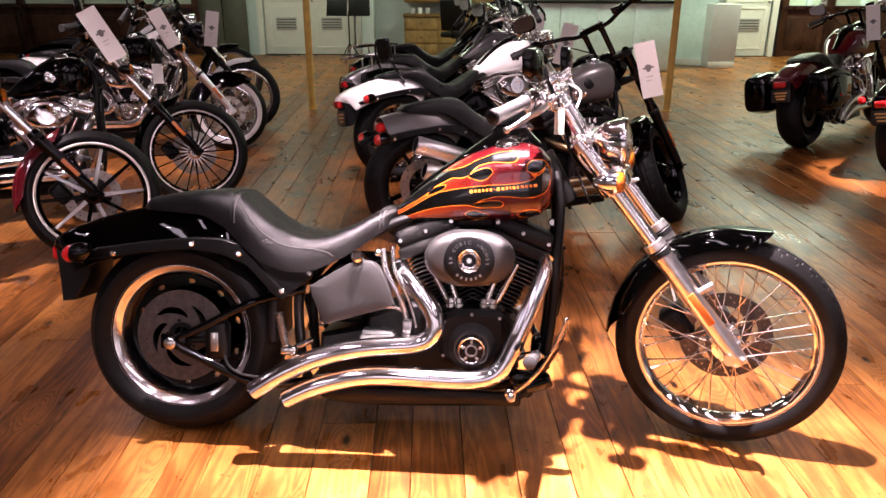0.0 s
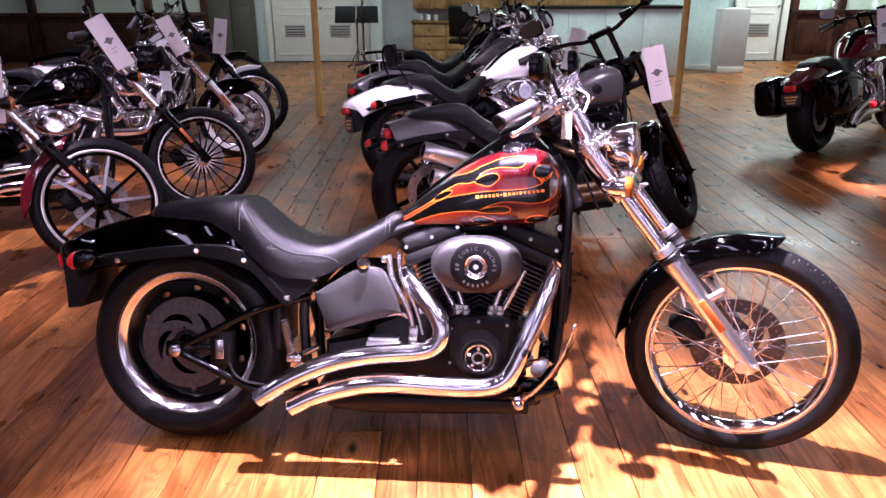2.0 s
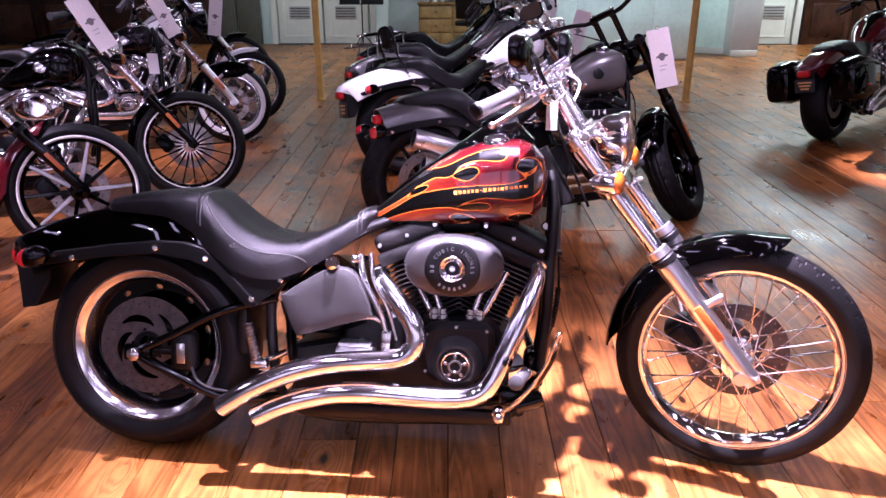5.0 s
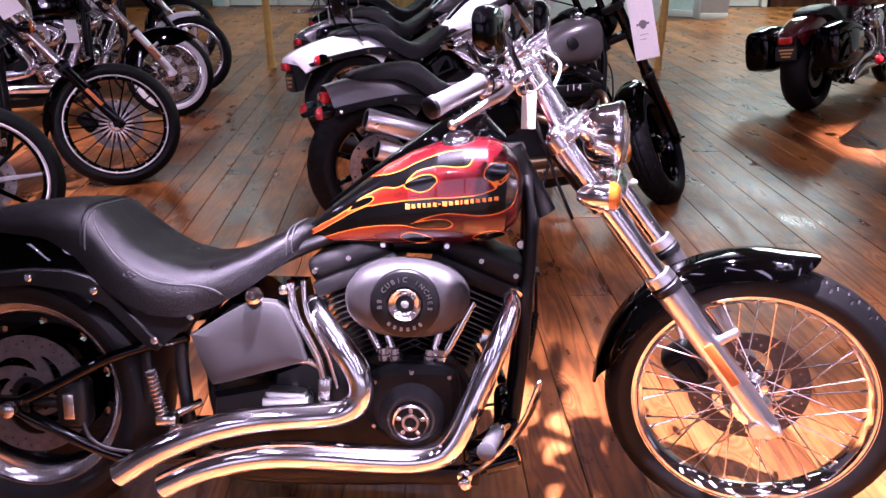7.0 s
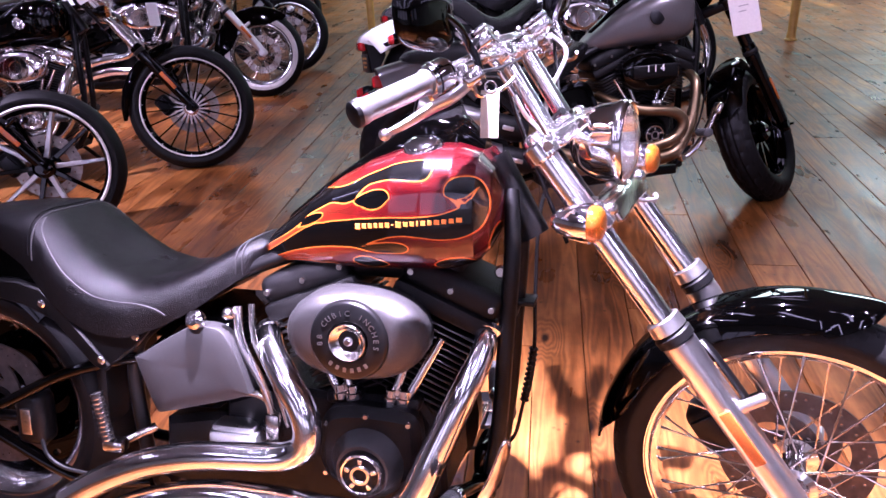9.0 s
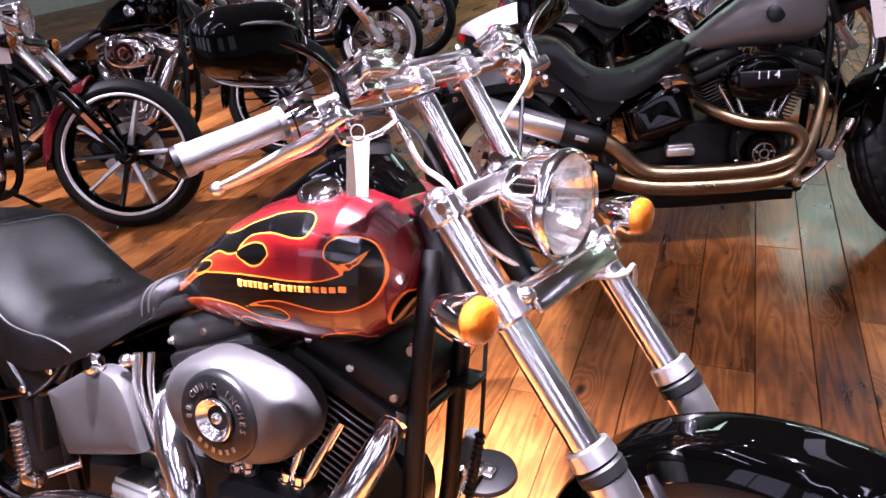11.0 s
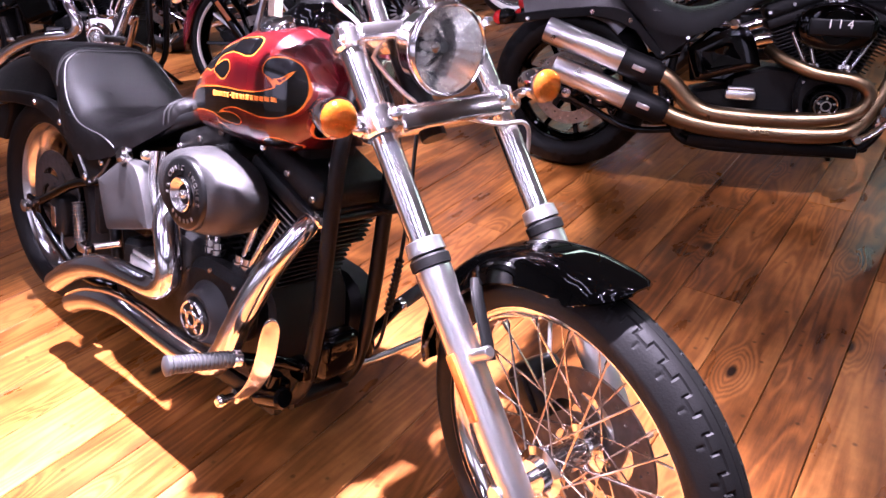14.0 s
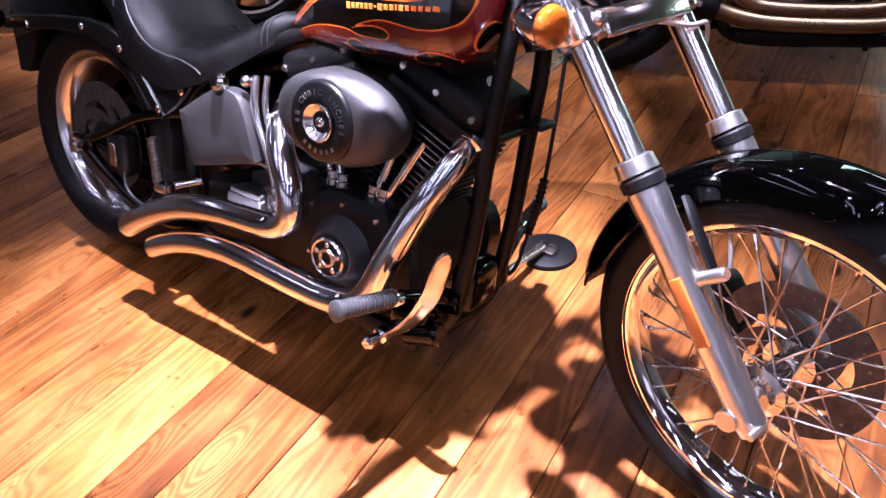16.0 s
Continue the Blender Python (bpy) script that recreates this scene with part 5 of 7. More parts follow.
        for (a, c) in (((0.34, 0.425), (-0.09, 0.57)), ((0.37, 0.285), (-0.05, 0.43))):
            A3, C3 = Vector((a[0], -0.21, a[1])), Vector((c[0], -0.215, c[1]))
            L = (C3 - A3).length
            mf = part("muffler", turned([(0.046, 0.0), (0.049, 0.004), (0.049, L * 0.98), (0.046, L), (0.040, L), (0.038, L - 0.05)], A3, C3 - A3, 28), ALLOY, b, "brushed steel muffler can")
            part("collar", turned([(0.036, -0.03), (0.052, 0.0), (0.053, L * 0.28), (0.050, L * 0.30)], A3, C3 - A3, 28), BLACK_MATT, mf)
            part("slot", moved(block((0, 0, 0), (0.05, 0.004, 0.018), 0.008, 3), Matrix.Translation(A3 + (C3 - A3) * 0.14 + Vector((0, -0.053, 0))) @ pose(0, 0, 0, 0, math.degrees(math.atan2(-(C3 - A3).z, (C3 - A3).x)), 0)), ALLOY, mf)
            part("bore", turned([(0.038, L - 0.002), (0.036, L - 0.08), (0, L - 0.08)], A3, C3 - A3, 24), DARK_HOLE, mf)
    # side cover and oil tank
    part("oil_tank", plate([(0.47, 0.40), (0.445, 0.52), (0.53, 0.60), (0.66, 0.60), (0.69, 0.47), (0.60, 0.40)], -0.125, 0.125, 0.015), BLACK, b)
    o = smooth_path([(0.446, 0.516), (0.452, 0.522), (0.520, 0.565), (0.587, 0.601), (0.630, 0.605), (0.662, 0.592), (0.690, 0.540), (0.709, 0.482), (0.703, 0.468), (0.600, 0.434), (0.508, 0.406), (0.490, 0.408), (0.470, 0.450)], 3, True)
    mid = np.mean(o, 0)
    part("side_cover", loft([[tuple((mid[0] + (q[0] - mid[0]) * k, y - 0.07 * (q[0] - 0.44) * k, mid[1] + (q[1] - mid[1]) * k)) for q in o] for k, y in ((0.97, -0.120), (1.0, -0.138), (1.0, -0.154), (0.988, -0.1585), (0.95, -0.1610), (0.6, -0.1655), (0.3, -0.1675), (0.02, -0.168))]), COVER_DARK if hi else BLACK, b, "graphite textured side cover" if hi else "")
    cap = part("oil_cap", turned([(0, 0.026), (0.012, 0.026), (0.019, 0.020), (0.021, 0.008), (0.017, 0.0)], (0.600, -0.160, 0.612), (0, -0.9, 0.35), 20), CHROME, b)
    part("brake_reservoir", join(block((0.66, -0.135, 0.36), (0.11, 0.06, 0.035), 0.010), block((0.66, -0.135, 0.382), (0.095, 0.05, 0.014), 0.005)), ALLOY, b)
    part("gearbox", plate([(0.46, 0.22), (0.47, 0.36), (0.60, 0.39), (0.74, 0.38), (0.74, 0.22), (0.6, 0.19)], -0.11, 0.10, 0.015), BLACK_SATIN, b)
    part("lower_rail_cover", block((0.80, -0.09, 0.165), (0.62, 0.03, 0.045), 0.010), BLACK_SATIN, b)
    # forward control, pegs
    if hi:
        arm = smooth_path([(1.066, -0.182, 0.203, 0.010), (1.095, -0.184, 0.221, 0.015), (1.132, -0.190, 0.254, 0.024), (1.172, -0.200, 0.304, 0.030), (1.205, -0.212, 0.366, 0.031), (1.223, -0.219, 0.420, 0.029), (1.229, -0.221, 0.443, 0.025), (1.231, -0.222, 0.456, 0.017), (1.231, -0.222, 0.462, 0.006)], 6)
        rings = []
        for i in range(len(arm)):
            t = arm[min(i + 1, len(arm) - 1)] - arm[max(i - 1, 0)]
            nx, nz = np.array((-t[2], t[0])) / (np.hypot(t[0], t[2]) + 1e-9)
            x, y, z, w = arm[i]
            ring = []
            for q in [2 * math.pi * k / 16 for k in range(16)]:
                c, d = w * 0.62 * math.copysign(abs(math.cos(q)) ** 0.5, math.cos(q)), 0.0038 * math.copysign(abs(math.sin(q)) ** 0.5, math.sin(q))
                e = 0.55 * c - 0.835 * d
                ring.append((x + nx * e, y - 0.835 * c - 0.55 * d, z + nz * e))
            rings.append(ring)
        ctl = part("brake_pedal_arm", loft(rings), CHROME_WORN, b, "broad curved chrome brake pedal")
        part("pivot", join(turned([(0, 0.040), (0.009, 0.039), (0.014, 0.033), (0.014, 0.022), (0.010, 0.018), (0.010, 0.0), (0.017, -0.004), (0.017, -0.03)], (1.074, -0.186, 0.209), (0, -1, 0), 18)), CHROME, ctl)
        part("master_cylinder", join(turned([(0, 0.05), (0.018, 0.05), (0.024, 0.044), (0.024, -0.03), (0, -0.03)], (1.150, -0.150, 0.235), (1, 0, 0.35), 18), rod((1.150, -0.150, 0.235), (1.160, -0.145, 0.29), 0.014), block((1.12, -0.13, 0.245), (0.10, 0.05, 0.05), 0.014, 3)), BLACK, b, "gloss black rear brake master cylinder")
    else:
        ctl = part("brake_pedal_arm", tube([(1.075, -0.215, 0.235), (1.115, -0.225, 0.262), (1.160, -0.23, 0.310), (1.195, -0.232, 0.375), (1.222, -0.235, 0.445)], 0.025, 16, 6, True, 0.48), CHROME_WORN, b)
        part("pedal_pad", moved(block((0, 0, 0), (0.020, 0.062, 0.050), 0.009, 3), Matrix.Translation((1.222, -0.248, 0.446)) @ pose(0, 0, 0, 0, 25, 0)), CHROME, ctl)
        part("pivot", turned([(0, 0.03), (0.011, 0.03), (0.016, 0.022), (0.016, -0.02)], (1.073, -0.215, 0.238), (0, -1, 0), 16), CHROME, ctl)
    for s in (-1, 1):
        pg = part("foot_peg", tube([(1.141, s * 0.240, 0.346), (1.118, s * 0.366, 0.361)], 0.0155, 14, 0), GRIP, b)
        part("rib", join(*[turned([(0.0150, -0.0028), (0.0176, -0.0012), (0.0176, 0.0012), (0.0150, 0.0028)], (1.1395 - 0.00142 * i, s * (0.248 + 0.0076 * i), 0.347 + 0.0009 * i), (-0.023, s * 0.126, 0.015), 14) for i in range(15)], turned([(0.0, 0.004), (0.014, 0.004), (0.0195, 0.001), (0.0195, -0.006), (0.014, -0.010)], (1.118, s * 0.366, 0.361), (-0.023, s * 0.126, 0.015), 16)), PEG, pg)
        part("collar", turned([(0, 0), (0.014, 0.0), (0.0175, 0.004), (0.0175, 0.016), (0.014, 0.020), (0, 0.02)], (1.145, s * 0.222, 0.344), (-0.023, s * 0.126, 0.015), 16), CHROME, pg)
        part("peg_mount", join(tube([(1.175, s * 0.075, 0.285), (1.165, s * 0.14, 0.318), (1.147, s * 0.222, 0.343)], 0.013, 12, 4), block((1.172, s * 0.09, 0.29), (0.05, 0.03, 0.05), 0.01)), BLACK if hi else CHROME_WORN, b)
        pp = part("passenger_peg", rod((0.352, s * 0.168, 0.432), (0.376, s * 0.175, 0.335), 0.0125), GRIP, b, "folded ribbed passenger foot peg")
        part("rib", join(*[turned([(0.0125, -0.0022), (0.0165, 0), (0.0125, 0.0022)], (0.352 + 0.0024 * i, s * (0.168 + 0.0007 * i), 0.432 - 0.0097 * i), (0.24, 0, -0.97), 14) for i in range(11)]), CHROME_WORN, pp)
        part("peg_bracket", join(block((0.385, s * 0.165, 0.318), (0.05, 0.03, 0.028), 0.007), rod((0.385, s * 0.165, 0.318), (0.44, s * 0.10, 0.335), 0.010)), CHROME, b)
    # rear caliper
    cal = part("rear_caliper", join(block((0.135, -0.105, 0.327), (0.075, 0.06, 0.125), 0.02, 3), rod((0.02, -0.115, 0.327), (0.12, -0.115, 0.327), 0.012)), BLACK_SATIN, b)
    part("badge", block((0.135, -0.137, 0.327), (0.026, 0.004, 0.062), 0.012, 3), CHROME_WORN, cal)
    part("brake_line", tube([(0.16, -0.125, 0.29), (0.18, -0.135, 0.25), (0.22, -0.135, 0.225), (0.28, -0.13, 0.215)], 0.0045, 8), BLACK_MATT, b)
    # fork, in fork space
    F = S["fork"]
    for s in (-1, 1):
        ft = part("fork_tube", tube([(0, s * 0.127, -0.27), (0, s * 0.127, 0.168)], 0.0225 if not S["fat_front"] else 0.027, 20, 0), F, b, "", FM)
        part("cap", turned([(0, 0.016), (0.010, 0.016), (0.018, 0.010), (0.021, 0.0)], (0, s * 0.127, 0.168), (0, 0, 1), 18), F, ft)
        sl = part("fork_slider", turned([(0.0, 0.0), (0.022, 0.002), (0.026, 0.02), (0.026, 0.06), (0.028, 0.10), (0.0285, 0.36), (0.031, 0.385), (0.031, 0.408), (0.024, 0.412)], (0, s * 0.127, -0.668), (0, 0, 1), 24), S["slider"], b, "", FM)
        part("dust_seal", turned([(0.024, 0.0), (0.034, 0.001), (0.0345, 0.016), (0.027, 0.024), (0.023, 0.024)], (0, s * 0.127, -0.258), (0, 0, 1), 24), BLACK_MATT, sl)
        part("cover_ring", turned([(0.027, 0.0), (0.033, 0.002), (0.031, 0.024), (0.0235, 0.027)], (0, s * 0.127, -0.236), (0, 0, 1), 24), S["slider"], sl)
        part("axle_clamp", join(turned([(0.0, 0.024), (0.012, 0.024), (0.016, 0.020), (0.0175, 0.010), (0.0175, -0.03), (0, -0.03)], (-0.018, s * 0.127, -0.632), (0, 1, 0), 18), rod((0.02, s * 0.127, -0.655), (0.02, s * 0.165, -0.655), 0.006, 8)), S["slider"], sl)
        part("fender_boss", turned([(0, 0.05), (0.008, 0.05), (0.011, 0.045), (0.011, 0.012), (0.014, 0.0)], (0.022, s * 0.127, -0.415), (1, 0, 0.0), 14), S["slider"], sl)
        part("reflector", block((0.004, s * 0.1565, -0.455), (0.022, 0.007, 0.112), 0.003), AMBER_REFL, sl, "long amber side reflector")
    part("lower_clamp", join(*[turned([(0.03, 0.0), (0.036, 0.004), (0.036, 0.044), (0.031, 0.048)], (0, s * 0.127, -0.025), (0, 0, 1), 20) for s in (-1, 1)], block((-0.005, 0, -0.002), (0.075, 0.235, 0.036), 0.010), *[ball((0.034, s * 0.112, -0.002), 0.014) for s in (-1, 1)]), F if F is not BLACK else BLACK_SATIN, b, "", FM)
    part("clamp_cover", block((0.034, 0, -0.014), (0.014, 0.215, 0.040), 0.006, 3), CHROME_WORN if hi else BLACK_SATIN, b, "polished alloy cover plate" if hi else "", FM)
    part("upper_clamp", join(*[turned([(0.026, 0.0), (0.032, 0.004), (0.032, 0.030), (0.027, 0.034)], (0, s * 0.127, 0.132), (0, 0, 1), 20) for s in (-1, 1)], block((0.002, 0, 0.150), (0.074, 0.25, 0.034), 0.010, 3), *[rod((0.030, s * 0.150, 0.150), (0.030, s * 0.162, 0.150), 0.009, 6) for s in (-1, 1)]), F if F is not BLACK else BLACK_SATIN, b, "", FM)
    part("steering_stem", rod((-0.045, 0, -0.03), (-0.045, 0, 0.16), 0.024), BLACK_SATIN, b, "", FM)
    hf = Vector((math.cos(radians(36)), 0, -math.sin(radians(36))))
    hc = Vector((0.0405, -0.006, 0.109)) if hi else Vector((0.020, 0, 0.118))
    if S["screen"] != "bat":
        hd = part("headlight", turned([(0, -0.040), (0.016, -0.039), (0.032, -0.034), (0.048, -0.023), (0.061, -0.006), (0.0700, 0.018), (0.0740, 0.044), (0.0775, 0.052), (0.0785, 0.060), (0.0765, 0.067), (0.0730, 0.070), (0.0700, 0.066)] if hi else [(0, -0.115), (0.018, -0.112), (0.036, -0.098), (0.058, -0.060), (0.072, -0.015), (0.079, 0.022), (0.0815, 0.052), (0.0835, 0.060), (0.0835, 0.070), (0.079, 0.074), (0.075, 0.070)], hc, hf, 40), CHROME if F is not BLACK else BLACK, b, "", FM)
        refl = part("reflector_bowl", turned([(0, -0.026), (0.014, -0.024), (0.024, -0.016), (0.036, -0.003), (0.048, 0.016), (0.058, 0.036), (0.065, 0.052), (0.0700, 0.066)] if hi else [(0, -0.012), (0.014, -0.010), (0.03, 0.004), (0.052, 0.03), (0.066, 0.054), (0.075, 0.069)], hc, hf, 26 if hi else 18), BOWL, hd)
        refl.data.polygons.foreach_set("use_smooth", [False] * len(refl.data.polygons))
        part("bulb_shield", turned([(0, 0.030), (0.009, 0.027), (0.0105, 0.008), (0.006, -0.012)] if hi else [(0, 0.045), (0.011, 0.040), (0.013, 0.015), (0.006, 0.0)], hc, hf, 16), CHROME, hd)
        part("bulb_socket", turned([(0, 0.012), (0.010, 0.012), (0.014, 0.004), (0.016, -0.004)], hc + Vector((0.004, 0.022, -0.006)), hf, 14), DARK_HOLE, hd)
        part("lens", turned([(0, 0.084), (0.022, 0.0825), (0.045, 0.078), (0.062, 0.0715), (0.0705, 0.0665), (0.0695, 0.0645), (0.061, 0.0692), (0.044, 0.0755), (0.022, 0.080), (0, 0.0815)] if hi else [(0, 0.088), (0.03, 0.086), (0.055, 0.080), (0.078, 0.070), (0.077, 0.067), (0.055, 0.076), (0.03, 0.082), (0, 0.084)], hc, hf, 40), LENS, hd, "clear headlight glass").visible_shadow = False
        part("headlight_bracket", join(tube([tuple(hc + Vector((-0.01, 0, 0.075))), (0.0, 0, 0.178), (-0.03, 0, 0.165)], 0.012, 10), block((0.008, 0, 0.175), (0.07, 0.045, 0.014), 0.005)), CHROME if F is not BLACK else BLACK, b, "", FM)
    for s in (-1, 1):
        if S["screen"] == "bat":
            continue
        at = Vector((0.022, s * 0.221 + 0.004, 0.016)) if hi else Vector((0.016, s * 0.218, -0.004))
        sg = part("front_signal", turned([(0, -0.052), (0.010, -0.050), (0.022, -0.036), (0.030, -0.010), (0.0335, 0.010), (0.0335, 0.016), (0.030, 0.017)], at, hf, 24), CHROME if hi else BLACK, b, "chrome bullet turn signal", FM)
        part("lens", turned([(0.0300, 0.012), (0.0305, 0.024), (0.0282, 0.0305), (0.0272, 0.0312), (0.0232, 0.0352), (0.0220, 0.0354), (0.0165, 0.0382), (0.0152, 0.0382), (0.0090, 0.0394), (0.0, 0.0396)], at, hf, 28), AMBER, sg, "amber lens")
        part("stalk", join(rod(tuple(at + Vector((-0.012, 0, 0.004))), (0, s * 0.135, -0.004), 0.0095), ball((0.0, s * 0.165, -0.004), 0.016)), CHROME if hi else BLACK, sg)
    # front fender
    if S.get("deep_front"):
        part("front_fender", arch(arc_path((fwc[0], fwc[2]), S["front_R"] + 0.028, 15, 150, 0.078, 0.14, 34, 0.3), 0.07, 0.1), S["fender"], b, "", FM)
    else:
        a0, a1 = S.get("fender_arc", (36.5, 141))
        part("front_fender", arch(arc_path((fwc[0], fwc[2]), S["front_R"] + 0.030, a0, a1, 0.066 if not S["fat_front"] else 0.085, 0.050, 60, 0.42, 0.010), 0.06, 0.06), S["fender"], b, "", FM)
    for s in (-1, 1):
        part("fender_bracket", join(tube([(0.012, s * 0.062, -0.30), (0.022, s * 0.080, -0.33), (0.030, s * 0.098, -0.40), (0.030, s * 0.105, -0.43)], 0.011, 8, 4, True, 0.5)), BLACK_SATIN, b, "", FM)
    fc = part("front_caliper", join(block((-0.125, 0.084, -0.520), (0.085, 0.086, 0.115), 0.022, 3), block((-0.130, 0.038, -0.520), (0.055, 0.014, 0.075), 0.006, 2), block((-0.06, 0.118, -0.525), (0.09, 0.02, 0.03), 0.006)), BLACK_SATIN, b, "", FM)
    # handlebar
    drag = S["bar"] == "drag"
    top, bx = (0.338, 0.014) if drag else (0.352, 0.0)
    for s in (-1, 1):
        rs = part("riser", join(tube([(0.002, s * 0.054, 0.16), (bx, s * 0.055, top - 0.012)], 0.0165, 18, 0), block((bx, s * 0.055, top - 0.006), (0.052, 0.034, 0.034), 0.009, 3)), F, b, "", FM)
        for dx in (-0.015, 0.015):
            part("bolt", turned([(0, 0.008), (0.005, 0.008), (0.0065, 0.005), (0.0065, 0.0)], (bx + dx, s * 0.055, top + 0.024), (0, 0, 1), 10), CHROME_WORN, rs)
    if drag:
        half = [(bx, 0, top), (bx, 0.10, top), (bx - 0.004, 0.16, top + 0.002), (-0.026, 0.25, top + 0.007), (-0.102, 0.372, top + 0.022)]
    elif S["bar"] == "broad":
        half = [(0, 0, top), (0, 0.10, top), (0.0, 0.19, top + 0.03), (-0.07, 0.34, top + 0.075), (-0.13, 0.47, top + 0.085)]
    else:
        half = [(0, 0, top), (0, 0.10, top), (-0.01, 0.19, top + 0.06), (-0.10, 0.29, top + 0.09), (-0.22, 0.41, top + 0.04)]
    full = [(x, -y, z) for x, y, z in reversed(half[1:])] + half
    part("handlebar", join(tube(full, 0.0125, 16, 8), block((bx, 0, top + 0.017), (0.046, 0.146, 0.014), 0.006)), F, b, "", FM)
    g0, g1 = Vector(half[-2]), Vector(half[-1])
    gd = (g1 - g0).normalized()
    for s in (-1, 1):
        mir = Matrix.Diagonal((1, s, 1, 1))
        ga, gb = mir @ (g0 + gd * 0.012), mir @ g1
        gl = (gb - ga).length
        gr = part("grip", turned([(0.013, 0), (0.0215, 0.0), (0.0225, 0.006), (0.0195, 0.010), (0.0195, gl - 0.012), (0.0215, gl - 0.008), (0.0215, gl + 0.002), (0.018, gl + 0.006), (0, gl + 0.006)], ga, gb - ga, 24), GRIP_SILVER if hi else GRIP, b, "silver ribbed grip" if hi else "", FM)
        if hi:
            part("end_cap", turned([(0.0212, 0.0), (0.0212, 0.010), (0.015, 0.014), (0, 0.014)], gb, gb - ga, 20), BLACK_SATIN, gr)
        ctl_m = CHROME if hi else BLACK
        dirn = (gb - ga).normalized()
        sb = mir @ (g0 - gd * 0.004)
        sw = part("switch_housing", join(turned([(0, 0.018), (0.020, 0.018), (0.0265, 0.014), (0.028, 0.004), (0.028, -0.018), (0.024, -0.026), (0, -0.026)], sb, dirn, 24), block((sb.x - 0.012, sb.y, sb.z - 0.018), (0.030, 0.030, 0.022), 0.007)), ctl_m, b, "chrome switch housing" if hi else "", FM)
        part("seam", turned([(0.0270, -0.0012), (0.0286, -0.0012), (0.0286, 0.0012), (0.0270, 0.0012)], sb + dirn * 0.006, dirn, 24), BLACK_MATT, sw)
        part("button", block((sb.x - 0.022, sb.y + s * 0.004, sb.z + 0.016), (0.012, 0.014, 0.008), 0.003), BLACK_MATT, sw)
        inb = mir @ Vector(half[2])
        mcc = inb + Vector((0.026, -s * 0.012, 0.014))
        if hi or s < 0:
            mcy = part("master_cylinder", moved(join(block((0, 0, 0), (0.048, 0.072, 0.026), 0.007, 3), block((-0.016, 0, -0.014), (0.03, 0.05, 0.024), 0.008)), Matrix.Translation(mcc) @ pose(0, 0, 0, 0, 0, s * -14 if s < 0 else 14)), CHROME_WORN if hi else BLACK, b, "chrome brake fluid reservoir" if hi else "", FM)
            part("lid", moved(block((0, 0, 0.0165), (0.052, 0.076, 0.007), 0.003), Matrix.Translation(mcc) @ pose(0, 0, 0, 0, 0, s * -14 if s < 0 else 14)), ctl_m, mcy)
            for dy in (-0.028, 0.028):
                part("screw", moved(turned([(0, 0.002), (0.003, 0.002), (0.0036, 0)], (0, dy, 0.020), (0, 0, 1), 10), Matrix.Translation(mcc) @ pose(0, 0, 0, 0, 0, s * -14 if s < 0 else 14)), BLACK_MATT, mcy)
        pc = mir @ Vector((0.018, 0.218, top - 0.030)) if drag else sb + Vector((0.035, -s * 0.02, -0.02))
        pch = part("lever_perch", moved(join(block((0, 0, 0), (0.036, 0.062, 0.024), 0.008, 3), block((-0.012, -s * 0.004, 0.016), (0.03, 0.022, 0.034), 0.007)), Matrix.Translation(pc) @ pose(0, 0, 0, 0, 0, s * -24)), CHROME_WORN if hi else BLACK, b, "", FM)
        part("pivot_screw", turned([(0, 0.016), (0.006, 0.016), (0.007, 0.012), (0.007, -0.016)], pc + Vector((0.006, 0, 0)), (0, 0, 1), 12), ctl_m, pch)
        if drag:
            pts = [(0.020, 0.225, top - 0.032, 0.012), (-0.012, 0.254, top - 0.036, 0.0160), (-0.044, 0.280, top - 0.031, 0.0145), (-0.078, 0.320, top - 0.029, 0.0115), (-0.100, 0.352, top - 0.026, 0.0085)]
        else:
            e0, e1 = half[-2], half[-1]
            pts = [(e0[0] + 0.06, e0[1] - 0.01, e0[2] - 0.015, 0.010), (e0[0] * 0.4 + e1[0] * 0.6 + 0.07, e0[1] * 0.4 + e1[1] * 0.6, e1[2] - 0.01, 0.010), (e1[0] + 0.055, e1[1] - 0.004, e1[2] - 0.03, 0.007)]
        lev = part("lever", join(tube([(x, s * y, z, r) for x, y, z, r in pts], 0.01, 12, 7, True, 0.62), ball((pts[-1][0], s * pts[-1][1], pts[-1][2]), 0.0100)), ALLOY if hi else BLACK, b, "polished alloy lever" if hi else "", FM)
        if hi:
            part("lever_return", tube([tuple(pc + Vector((0.0, s * 0.020, -0.010))), tuple(pc + Vector((-0.004, s * 0.012, -0.030))), tuple(pc + Vector((0.022, -s * 0.020, -0.040))), tuple(pc + Vector((0.040, -s * 0.044, -0.036)))], 0.0042, 8, 6), CHROME_WORN, lev)
        if S["mirrors"]:
            if drag:
                mc = Vector((0.046, s * 0.312, top + 0.075))
                way = [pc + Vector((0.014, 0, 0.0)), mir @ Vector((0.040, 0.216, top - 0.008)), mir @ Vector((0.046, 0.220, top + 0.020)), mir @ Vector((0.062, 0.252, top + 0.044)), mc + Vector((0.022, -s * 0.016, -0.012)), mc + Vector((0.006, s * 0.004, -0.006))]
            else:
                mb = sb + Vector((0.018, 0, 0.03))
                mc = Vector((half[-2][0] + 0.06, s * 0.36, top + 0.21))
                way = [mb, mb + Vector((0.03, 0, 0.05)), mc + Vector((0.012, -s * 0.01, -0.02))]
            st = part("mirror_stem", tube([tuple(q) for q in way], 0.0062, 10, 6), BLACK if s < 0 else CHROME, b, "", FM)
            yv = Vector((-0.80, -s * 0.04, 0.57)).normalized()
